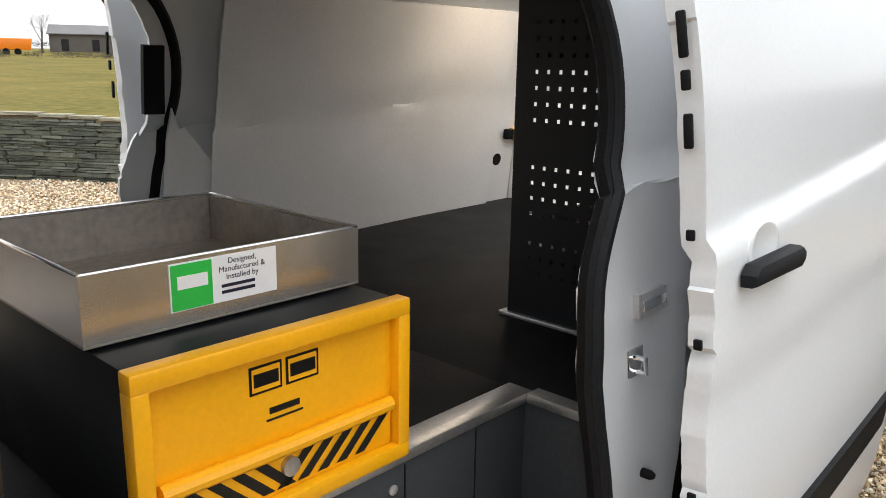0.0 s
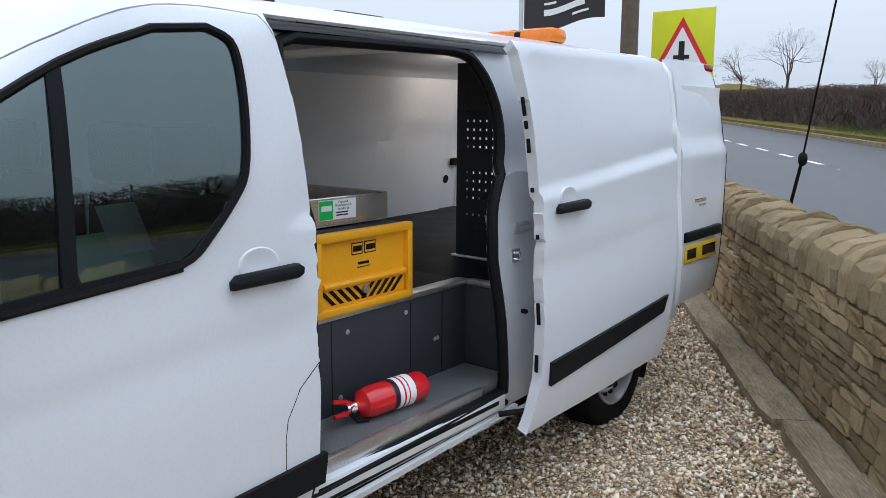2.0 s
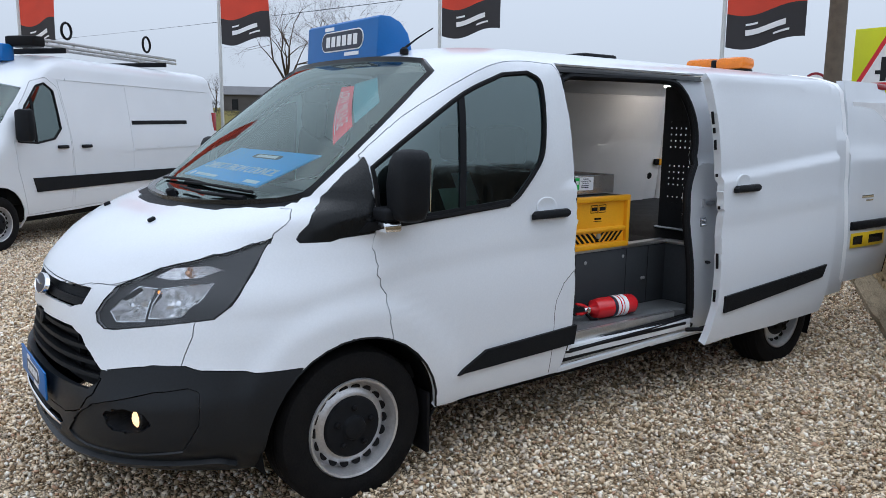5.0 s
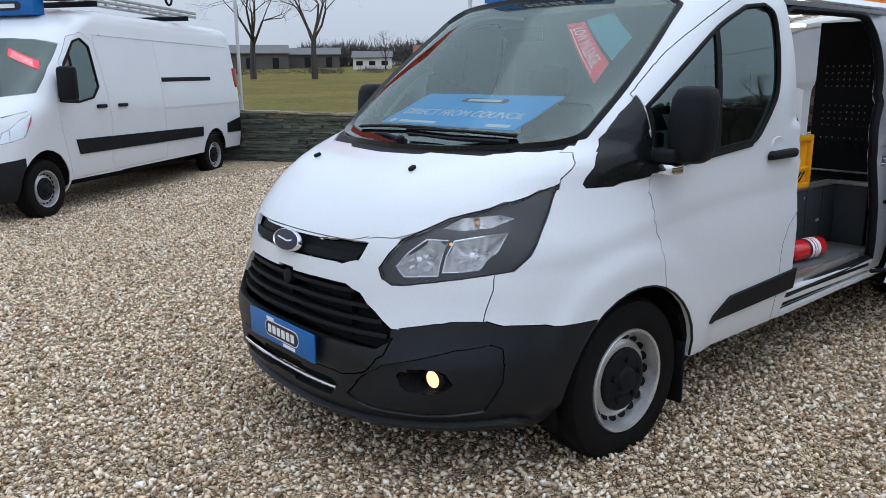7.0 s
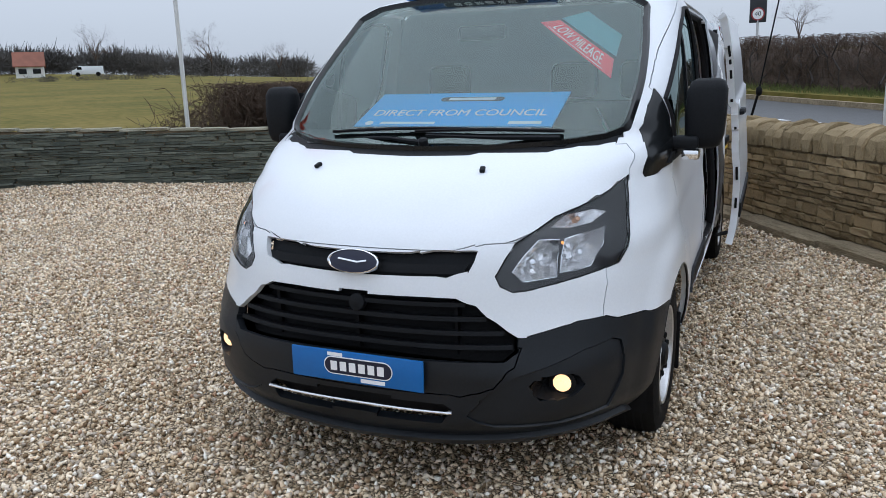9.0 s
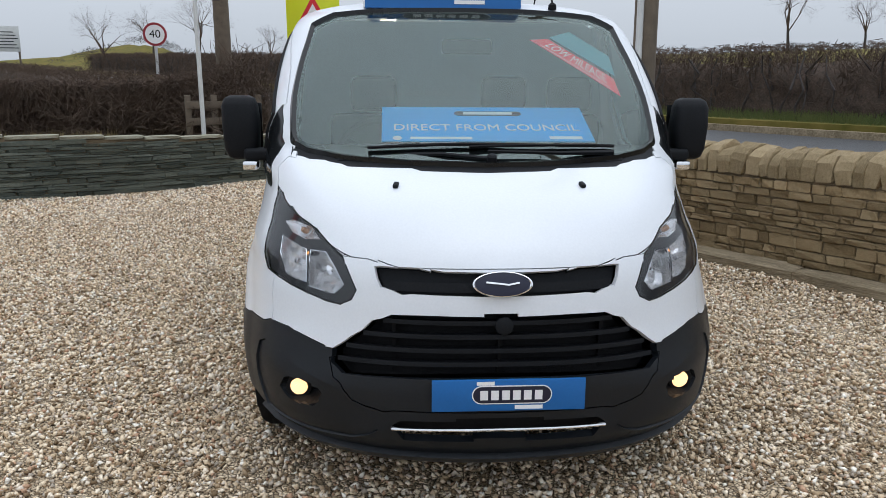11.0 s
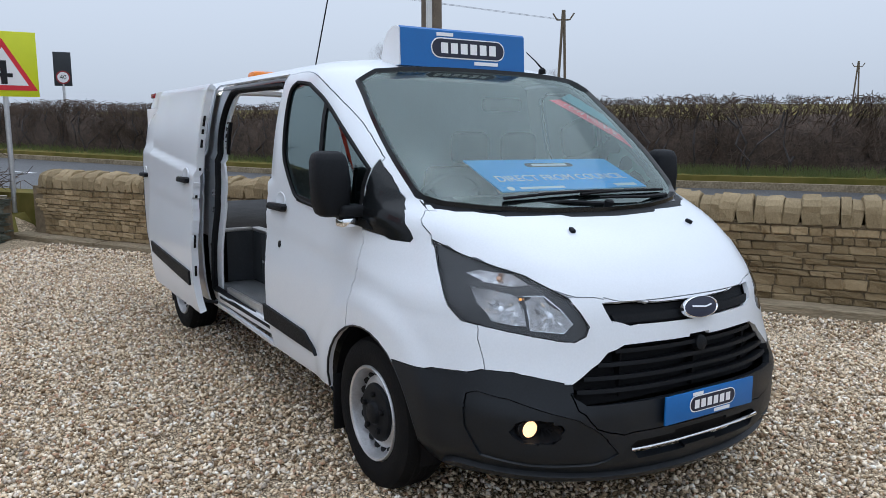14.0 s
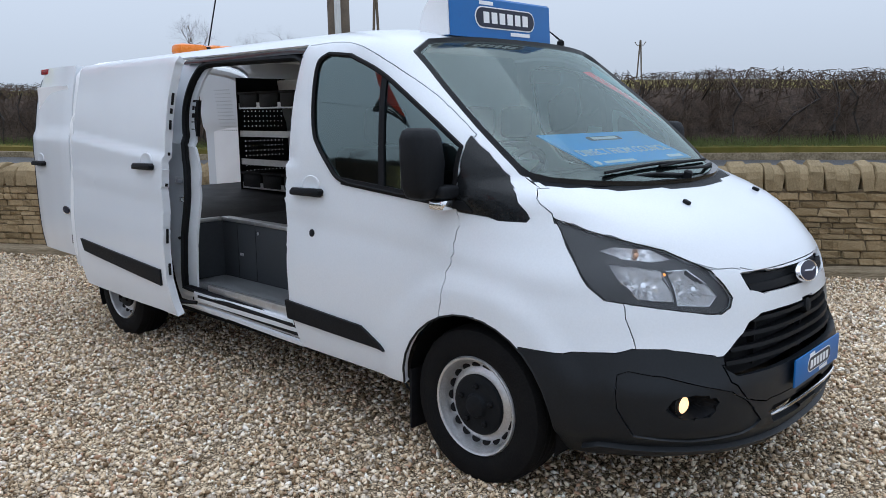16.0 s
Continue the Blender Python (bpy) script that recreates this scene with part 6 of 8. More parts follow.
def twig_mesh(name, segs, material):
    """Joins thin three-sided twigs: rows of start, end, start radius, end radius."""
    a = np.array(segs, float)
    p, q, r0, r1 = a[:, 0:3], a[:, 3:6], a[:, 6:7], a[:, 7:8]
    d = q - p
    d /= np.linalg.norm(d, axis=1, keepdims=True) + 1e-9
    h = np.where(np.abs(d[:, 2:3]) > 0.9, np.array([[1.0, 0, 0]]), np.array([[0, 0, 1.0]]))
    s = np.cross(d, h)
    s /= np.linalg.norm(s, axis=1, keepdims=True) + 1e-9
    o = np.cross(d, s)
    vs = []
    for base, r in ((p, r0), (q, r1)):
        for k in range(3):
            t = 2 * math.pi * k / 3
            vs.append(base + r * (math.cos(t) * s + math.sin(t) * o))
    v = np.stack(vs, 1).reshape(-1, 3)
    n = len(a)
    f = (np.arange(n) * 6)[:, None, None] + np.array([[0, 1, 4, 3], [1, 2, 5, 4], [2, 0, 3, 5]])[None]
    me = bpy.data.meshes.new(name)
    me.vertices.add(len(v))
    me.vertices.foreach_set("co", v.ravel())
    me.loops.add(n * 12)
    me.loops.foreach_set("vertex_index", f.ravel().astype(np.int32))
    me.polygons.add(n * 3)
    me.polygons.foreach_set("loop_start", np.arange(0, n * 12, 4, dtype=np.int32))
    me.update(calc_edges=True)
    me.materials.append(material)
    return me


def hedge(name, line, d0, d1, z0, top, count, label, seed, thick=0.007):
    """A leafless hedge: crowded stems that fork upwards into a ragged, clipped top."""
    g = np.random.default_rng(seed)
    mid = offset(line, (d0 + d1) / 2)
    pts = np.array([(p.x, p.y) for p in mid])
    runs = np.r_[0, np.cumsum(np.hypot(*np.diff(pts, axis=0).T))]
    t = g.uniform(0, runs[-1], count)
    w = (d1 - d0) / 2
    x, y = np.interp(t, runs, pts[:, 0]), np.interp(t, runs, pts[:, 1])
    bulge = top + rise(y) + 0.07 * np.sin(1.1 * t + seed) * np.sin(0.37 * t) + 0.05 * np.sin(5.3 * t + 1) * np.sin(3.1 * t)
    q = np.stack([x + g.normal(0, w * 0.45, count), y + g.normal(0, w * 0.45, count), z0 + rise(y) + (bulge - z0 - rise(y)) * g.random(count) ** 0.75 * 0.88], 1)
    d = g.normal(0, 0.55, (count, 3)) + np.array([0, 0, 0.75])
    length = g.uniform(0.18, 0.50, count)
    rows = []
    for _ in range(2):
        e = q + d / np.linalg.norm(d, axis=1, keepdims=True) * length[:, None]
        e[:, 2] = np.minimum(e[:, 2], bulge + g.uniform(0, 0.10, count))
        rows.append(np.concatenate([q, e, thick * g.uniform(0.6, 1.2, (count, 1)), np.full((count, 1), thick * 0.4)], 1))
        q, length = e, length * 0.7
        d = d + g.normal(0, 0.5, (count, 3))
    segs = np.concatenate(rows)
    ob = new(name, twig_mesh(name, segs, TWIG))
    return tagged(ob, label, "hedge", kind="stuff")


def stems(name, line, d, z0, z1, gap, label, seed):
    """The thicker stems and laid branches inside a hedge."""
    g = np.random.default_rng(seed)
    mid = offset(line, d)
    segs = []
    for a, b in zip(mid, mid[1:]):
        k = max(1, int((b - a).length / gap))
        for i in range(k):
            p = a.lerp(b, (i + g.random()) / k)
            q = np.array([p.x + g.normal(0, 0.15), p.y + g.normal(0, 0.15), z0 + float(rise(p.y))])
            for _ in range(4):
                e = q + np.array([g.normal(0, 0.14), g.normal(0, 0.14), (z1 - z0) / 4])
                segs.append((*q, *e, g.uniform(0.015, 0.035), 0.014))
                q = e
    return tagged(new(name, twig_mesh(name, segs, BARK)), label, "hedge", kind="stuff")


FAR_LINE = ROAD_RUN[12:50]
HEDGE_LINE = ROAD_RUN[10:66]


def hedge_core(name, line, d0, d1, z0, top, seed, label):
    """A ragged solid sheet behind the twigs, coloured dark for the shade inside the hedge."""
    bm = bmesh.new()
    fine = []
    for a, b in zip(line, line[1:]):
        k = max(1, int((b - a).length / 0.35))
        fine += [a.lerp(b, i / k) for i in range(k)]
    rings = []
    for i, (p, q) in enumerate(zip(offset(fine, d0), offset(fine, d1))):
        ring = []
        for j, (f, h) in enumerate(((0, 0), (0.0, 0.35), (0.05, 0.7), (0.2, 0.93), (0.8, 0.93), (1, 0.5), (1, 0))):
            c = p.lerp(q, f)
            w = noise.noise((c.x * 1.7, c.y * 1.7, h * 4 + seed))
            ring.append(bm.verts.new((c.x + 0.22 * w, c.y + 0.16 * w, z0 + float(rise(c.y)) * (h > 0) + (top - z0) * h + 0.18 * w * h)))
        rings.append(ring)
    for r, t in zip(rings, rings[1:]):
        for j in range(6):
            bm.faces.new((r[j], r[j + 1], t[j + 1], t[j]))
    return tagged(part(name, bm, HEDGE_SHADE, angle=180), label, "hedge", kind="stuff")


# twig brown taken darker: the hedge's inner shade as a base colour
HEDGE_SHADE = mat("hedge_inner_shade", (0.035, 0.025, 0.019), 0.95, 0, 0.4, 7, bump=1.0, bscale=25, col2=(0.13, 0.092, 0.068), fine=30)
hedge_core("hedge_core", HEDGE_LINE, 7.75, 8.5, 0.75, 1.85, 3, "dark sheet standing in for shade inside the roadside hedge")
hedge("hedge_far", HEDGE_LINE, 7.4, 8.8, 0.80, 2.05, 36000, "dense leafless brown hedge across the road", 11, 0.009)
stems("hedge_stems", HEDGE_LINE, 7.7, 0.75, 1.9, 0.22, "grey stems inside the roadside hedge", 12)


def grow(g, p, d, length, r, depth, segs, spread=0.55):
    n = 2
    for _ in range(n):
        e = p + d * length / n
        segs.append((*p, *e, r, r * 0.85))
        p, r = e, r * 0.85
        d = d + g.normal(0, 0.10, 3)
        d /= np.linalg.norm(d)
    if depth == 0:
        return
    for _ in range(3 if depth > 1 else 4):
        k = d + g.normal(0, spread, 3) + np.array([0, 0, 0.12])
        k /= np.linalg.norm(k)
        grow(g, p, k, length * g.uniform(0.58, 0.82), r * 0.58, depth - 1, segs, spread)


def bare_tree(m, height_, seed, label="bare winter tree with a wide twiggy crown"):
    """A leafless tree: tapered trunk, forking limbs and fine twigs."""
    g = np.random.default_rng(seed)
    t = thing("tree", m, label, "tree", "bare trees beyond the yard")
    trunk, crown = [], []
    p, d, r = np.zeros(3), np.array([0, 0, 1.0]), height_ * 0.024
    for i in range(3):
        e = p + d * height_ * 0.09
        trunk.append((*p, *e, r, r * 0.88))
        p, r = e, r * 0.88
        d = d + g.normal(0, 0.05, 3)
        d /= np.linalg.norm(d)
    for i in range(5):
        k = d + g.normal(0, 0.45, 3)
        k /= np.linalg.norm(k)
        grow(g, p - d * height_ * 0.03 * (i % 3), k, height_ * 0.20, r * 0.6, 5, crown, 0.55)
    a = new("trunk", twig_mesh("trunk", trunk, BARK))
    b = new("crown", twig_mesh("crown", crown, TWIG))
    a.parent = b.parent = t
    return t


def polar(yaw, dist):
    """A place far off, by its bearing from the middle of the yard."""
    return (-1.5 - dist * math.sin(radians(yaw)), -3.2 + dist * math.cos(radians(yaw)))


kinds = {}
for k, (yaw, dist, h) in enumerate(((61.2, 85, 17.0), (56.8, 80, 16.5), (51.9, 135, 8.5), (45.0, 165, 11.0), (37.6, 145, 11.0), (33.0, 160, 9.0), (27.0, 150, 6), (18.2, 88, 7.5), (14.9, 110, 8.0), (12.0, 100, 10.5), (7.0, 120, 7.5), (4.3, 120, 7.0), (1.4, 120, 8.0), (-3.2, 110, 8.0), (-29.0, 85, 9.0), (-33.5, 95, 7.5), (-35.7, 90, 8.0), (-41.0, 110, 6.5), (66.7, 150, 8.5))):
    x, y = polar(yaw, dist)
    m = pose(x, y, float(height(x, y)) - 0.1, 0, 0, 73 * k)
    v = k % 4
    if v not in kinds:
        kinds[v] = bare_tree(m, h, 20 + v)
        kinds[v]["h"] = h
    else:
        copy = copy_thing(kinds[v], m)
        f = h / kinds[v]["h"]
        copy.scale = (f, f, f)
for o in kinds.values():
    del o["h"]

# far belts of woodland and field hedges: crowded twiggy crowns
def belt(name, y0, y1, dist, deep, crowns, top, wide, twigs, seed, label):
    g = np.random.default_rng(seed)
    n = crowns * twigs
    yaw = np.repeat(np.radians(g.uniform(y0, y1, crowns)), twigs)
    r = np.repeat(dist + g.uniform(0, deep, crowns), twigs)
    h = np.repeat(top * g.uniform(0.55, 1.0, crowns) ** 0.8, twigs)
    x, y = -1.5 - r * np.sin(yaw), -3.2 + r * np.cos(yaw)
    z = height(x, y)
    d = g.normal(0, 1, (n, 3))
    d /= np.linalg.norm(d, axis=1, keepdims=True)
    q = np.stack([x, y, z + h * 0.42], 1) + d * np.stack([wide * np.ones(n), wide * np.ones(n), h * 0.5], 1) * (g.random((n, 1)) ** 0.4) * 0.8
    e = q + (d + g.normal(0, 0.45, (n, 3)) + np.array([0, 0, 0.35])) * (0.22 * h)[:, None] * g.uniform(0.5, 1.1, (n, 1))
    segs = np.concatenate([q, e, np.full((n, 1), 0.010 * top + 0.02), np.full((n, 1), 0.02)], 1)
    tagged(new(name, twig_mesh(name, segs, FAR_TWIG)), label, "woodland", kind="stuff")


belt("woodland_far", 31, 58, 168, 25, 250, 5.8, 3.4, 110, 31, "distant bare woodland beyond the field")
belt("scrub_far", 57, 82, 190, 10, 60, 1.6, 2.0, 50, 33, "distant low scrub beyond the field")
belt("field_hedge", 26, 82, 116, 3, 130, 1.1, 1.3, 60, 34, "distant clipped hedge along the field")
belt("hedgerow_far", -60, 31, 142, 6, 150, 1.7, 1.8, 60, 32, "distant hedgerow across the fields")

FIELD_HEDGE = [Vector(p) for p in ((-9.9, 8.4, 0), (-8.2, 9.1, 0), (-6.5, 9.7, 0), (-5.2, 10.4, 0), (-5.4, 11.6, 0))]
hedge("hedge_field", FIELD_HEDGE, -0.7, 0.7, 0.45, 1.47, 9000, "ragged leafless brown hedge behind the slate wall", 14, 0.008)
stems("hedge_field_stems", FIELD_HEDGE, -0.6, 0.3, 1.2, 0.3, "pale stems standing in the field hedge", 15)

NEAR_LINE = [p for p in ROAD_RUN if 13.5 < p.y < 75]
hedge_core("hedge_near_core", NEAR_LINE, -0.75, 0.0, 0.35, 1.30, 5, "dark sheet standing in for shade inside the hedge beside the field")
hedge("hedge_near", NEAR_LINE, -1.0, 0.25, 0.45, 1.50, 8000, "leafless brown hedge between field and road", 16, 0.010)

# brambles behind the corner of the two walls
segs, g = [], np.random.default_rng(51)
for cx, cy, r, hh, n in ((-4.4, 9.9, 1.0, 1.55, 2600), (-6.6, 9.8, 1.2, 1.1, 1500), (-8.8, 9.4, 1.3, 1.1, 1400), (-5.6, 11.8, 1.2, 1.35, 1500), (-10.8, 9.6, 1.4, 1.0, 1200)):
    for _ in range(n):
        q = np.array([cx + g.normal(0, r * 0.5), cy + g.normal(0, r * 0.5), 0.25])
        q[2] += hh * g.random() * math.exp(-((q[0] - cx) ** 2 + (q[1] - cy) ** 2) / (2 * r * r))
        d = g.normal(0, 1, 3)
        for _ in range(3):
            e = q + d / np.linalg.norm(d) * 0.22
            segs.append((*q, *e, 0.007, 0.004))
            q = e
            d = d + g.normal(0, 0.5, 3) + np.array([0, 0, -0.15])
tagged(new("bramble_thicket", twig_mesh("bramble_thicket", segs, TWIG)), "tangled leafless bramble thicket behind the slate wall", "shrub", kind="stuff")


# grass tufts along the verges
def tufts(name, line, d0, d1, z, n, seed, h=0.10, blade=None, thick=0.006):
    g, segs = np.random.default_rng(seed), []
    a, b = offset(line, d0), offset(line, d1)
    for _ in range(n):
        i = g.integers(0, len(line) - 1)
        f, k = g.random(), g.random()
        p = a[i].lerp(a[i + 1], f).lerp(b[i].lerp(b[i + 1], f), k)
        q = np.array([p.x, p.y, z + float(rise(p.y))])
        e = q + np.array([g.normal(0, 0.04), g.normal(0, 0.04), h * g.uniform(0.5, 1.3)])
        segs.append((*q, *e, thick, 0.001))
    tagged(new(name, twig_mesh(name, segs, blade or GRASS_BLADE)), "rough winter grass blades", "grass", kind="stuff")


GRASS_BLADE = mat("grass_blade", (0.06, 0.10, 0.02), 0.8, 0, 0.3, 2, col2=(0.16, 0.17, 0.05))
DRY_BLADE = mat("dry_grass_blade", (0.20, 0.15, 0.06), 0.85, 0, 0.3, 2, col2=(0.42, 0.33, 0.16), spec=0.1)
DRY_LINE = [Vector(p) for p in ((-13.5, 5.6, 0), (-11, 6.9, 0), (-8.6, 8.0, 0), (-6.2, 8.7, 0))]
tufts("dry_grass", DRY_LINE, -1.0, 1.0, 0.36, 9000, 63, 0.30, DRY_BLADE, 0.013)
tufts("grass_verge_near", WALL_LINE, 0.58, 1.02, ROAD_Z + 0.02, 6000, 61)
tufts("grass_verge_far", FAR_LINE, 6.8, 7.8, ROAD_Z + 0.18, 14000, 62, 0.16)


# ---- flags, poles and signs ----
def flag_pole(x, y, z, yaw, fly, up=7.0, low=2.78):
    """A white pole with a hanging two-colour banner that blows to one side."""
    t = thing("flag_pole", pose(x, y, z), "white flagpole with a red and charcoal banner", "flag", "flagpoles along the slate wall")
    part("pole", tube([(0, 0, 0), (0, 0, up)], [0.035, 0.026], 12), POLE_WHITE, t)
    d = Vector((math.cos(radians(yaw)), math.sin(radians(yaw)), 0))
    nrm = Vector((-d.y, d.x, 0))
    W, n, k = fly, 14, 20
    cloth = {}
    for name, z0, z1, material in (("red_cloth", low + 0.47, up - 0.1, FLAG_RED), ("dark_cloth", low, low + 0.47, FLAG_DARK)):
        bm = bmesh.new()
        g = []
        for i in range(n + 1):
            f = i / n
            col = []
            for j in range(k + 1):
                zz = z0 + (z1 - z0) * j / k
                wave = 0.07 * math.sin(5 * f + 1.2 * zz + x) * f
                col.append(bm.verts.new(d * (0.04 + W * f) + nrm * wave + Vector((0, 0, zz + 0.10 * f * f - 0.05 * math.sin(6 * f)))))
            g.append(col)
        for i in range(n):
            for j in range(k):
                bm.faces.new((g[i][j], g[i + 1][j], g[i + 1][j + 1], g[i][j + 1]))
        cloth[name] = part(name, bm, material, t)
    def on(f, zz, o):
        wave = 0.07 * math.sin(5 * f + 1.2 * zz + x) * f
        return d * (0.04 + W * f) + nrm * (wave + o) + Vector((0, 0, zz + 0.10 * f * f - 0.05 * math.sin(6 * f)))
    for o in (-0.012, 0.012):
        for nm, f0, f1, z0, z1 in (("print_bar", 0.25, 0.75, low + 0.19, low + 0.27), ("print_bar", 0.25, 0.40, low + 0.33, low + 0.36), ("print_bar", 0.60, 0.80, low + 0.10, low + 0.13)):
            bm = bmesh.new()
            g = [[bm.verts.new(on(f0 + (f1 - f0) * i / 6, zz, o)) for zz in (z0, z1)] for i in range(7)]
            for i in range(6):
                bm.faces.new((g[i][0], g[i + 1][0], g[i + 1][1], g[i][1]))
            part(nm, bm, PRINT_WHITE, cloth["dark_cloth"])
    return t


flag_pole(-12.6, 3.45, 0.3, 35, 1.0)
flag_pole(-8.75, 5.75, 0.3, 40, 1.0)
flag_pole(-4.58, 7.72, 0.05, 25, 1.05, low=2.68)
flag_pole(-16.4, 0.75, 0.3, 30, 1.0)

pole = thing("telegraph_pole", pose(0.83, 3.62, 0.5), "tall weathered wooden telegraph pole behind the stone wall", "telegraph pole")
part("shaft", tube([(0, 0, 0), (0, 0, 8.5)], [0.125, 0.10], 16), WOOD, pole)
part("cable_pipe", tube([(-0.10, -0.10, 0), (-0.10, -0.10, 4.5)], 0.035, 10), POLE_WHITE, pole, "pale cable pipe")
part("crossarm", box(-0.6, 0.6, -0.05, 0.05, 7.9, 8.02, 0.01), WOOD, pole)
part("guy_wire", tube([(-1.25, 1.25, 0.35), (-1.16, 1.15, 0.75)], 0.014, 6), RUBBER, pole)
part("guy_wire", tube([(-1.16, 1.15, 0.75), (0, 0, 8.0)], 0.008, 6), RUBBER, pole)
part("guy_insulator", lathe([(0.012, -0.05), (0.03, -0.03), (0.034, 0.0), (0.03, 0.03), (0.012, 0.05)], "z", 12, Matrix.Translation((-1.155, 1.145, 0.76))), RUBBER, pole)
post = thing("wooden_post", pose(-4.97, 12.07, 0.3), "tall brown wooden pole beyond the brambles", "pole")
part("shaft", tube([(0, 0, 0), (0, 0, 8.0)], [0.17, 0.13], 14), WOOD, post)


def road_sign(x, y, z, yaw):
    t = thing("warning_sign", pose(x, y, z, 0, 0, yaw), "yellow backed red triangle crossroads warning sign on a grey post", "road sign")
    part("post", tube([(0, 0.03, 0), (0, 0.03, 2.6)], 0.038, 12), STEEL, t)
    part("backing", box(-0.45, 0.45, -0.008, 0.004, 1.72, 2.66, 0.003), SIGN_Y, t, "fluorescent yellow backing board")
    to_y = Matrix.Translation((0, -0.008, 1.80)) @ Matrix.Rotation(radians(90), 4, "X")
    def tri(r, d0, d1, cy):
        return prism([(r * math.cos(radians(a)), cy + r * math.sin(radians(a))) for a in (90, 210, 330)], d0, d1, to_y)
    part("red_triangle", tri(0.50, 0.0, 0.006, 0.26), RED, t)
    part("white_triangle", tri(0.365, 0.0, 0.009, 0.265), PRINT_WHITE, t)
    part("symbol_stem", box(-0.042, 0.042, 0.10, 0.44, 0.0, 0.012, 0, to_y), GLOSS_BLACK, t)
    part("symbol_arm", box(-0.115, 0.115, 0.20, 0.255, 0.0, 0.0135, 0, to_y), GLOSS_BLACK, t)
    return t


road_sign(-2.96, 9.3, 0.35, -3)


def speed_sign(x, y, z, yaw, up, r, plate=False):
    t = thing("speed_sign", pose(x, y, z, 0, 0, yaw), "round red ringed speed limit sign on a post", "road sign")
    part("post", tube([(0, 0.03, 0), (0, 0.03, up + r)], 0.038, 10), STEEL, t)
    face = Matrix.Translation((0, 0, up)) @ Matrix.Rotation(radians(90), 4, "X")
    if plate:
        part("backing", box(-r * 1.25, r * 1.25, -r * 1.3, r * 3.8, -0.01, 0.0, 0.002, face), PANEL_GREY, t, "dark grey sign board")
    part("ring", lathe([(0, 0.002), (r, 0.002), (r, 0.008), (r * 0.8, 0.009)], "z", 36, face), RED_DARK, t)
    part("disc", lathe([(0, 0.010), (r * 0.80, 0.010), (r * 0.80, 0.004)], "z", 36, face), PRINT_WHITE, t)
    text_mesh("lettering", "40", r * 0.95, face @ Matrix.Translation((0, 0, 0.0115)), GLOSS_BLACK, t)


speed_sign(-7.4, 16.4, 0.35, 15, 2.30, 0.29)
speed_sign(-0.36, 21.4, 0.5, -5, 2.62, 0.19, True)

# a short post-and-rail fence behind the slate wall
fence = thing("rail_fence", pose(-5.05, 8.9, 0.3, 0, 0, 14), "short weathered timber post and rail fence", "fence")
for x in (0.0, 0.42, 1.15):
    part("post", box(x - 0.05, x + 0.05, -0.05, 0.05, 0, 0.98, 0.01), WOOD, fence)
for z in (0.55, 0.82):
    part("rail", box(-0.02, 1.2, -0.075, -0.05, z - 0.06, z + 0.06, 0.006), WOOD, fence)

# far electricity poles and wires
far_poles = []
for yaw, dist, h in ((-41.7, 75, 9.5), (-61.7, 150, 7), (82, 120, 9.5)):
    x, y = polar(yaw, dist)
    t = thing("electricity_pole", pose(x, y, float(height(x, y)), 0, 0, yaw), "distant wooden electricity pole with a crossarm", "pole", "far electricity poles")
    far_poles.append(t)
    part("leg", tube([(-0.5, 0, 0), (-0.05, 0, h)], 0.13, 8), WOOD, t)
    part("leg", tube([(0.35, 0, 0), (0.05, 0, h)], 0.13, 8), WOOD, t)
    part("crossarm", tube([(-1.0, 0, h - 0.3), (-0.6, 0, h - 0.9), (0.6, 0, h - 0.9), (1.0, 0, h - 0.3)], 0.08, 6), WOOD, t)
mast, ends = far_poles[2], [far_poles[0]]
for e in ends:
    a, b = mast.matrix_world.translation, e.matrix_world.translation
    for k, off in enumerate((-0.9, 0.9)):
        pts = []
        for i in range(17):
            f = i / 16
            p = a.lerp(b, f) + Vector((off, off * 0.3, 8.6 - 1.2 * 4 * f * (1 - f)))
            pts.append(mast.matrix_world.inverted() @ p)
        part("wire", tube(pts, 0.012, 4), RUBBER, mast)

# ---- far buildings ----
ROOF_GREY = mat("grey_sheet_roof", (0.12, 0.12, 0.125), 0.7, 0, 0.2, 0.6)
WALL_GREY = mat("grey_barn_boards", (0.10, 0.09, 0.085), 0.85, 0, 0.25, 0.5)
WALL_WHITE = mat("white_render", (0.70, 0.70, 0.68), 0.8, 0, 0.08, 0.5)
ROOF_TILE = mat("red_brown_tiles", (0.22, 0.09, 0.06), 0.85, 0, 0.25, 0.8)


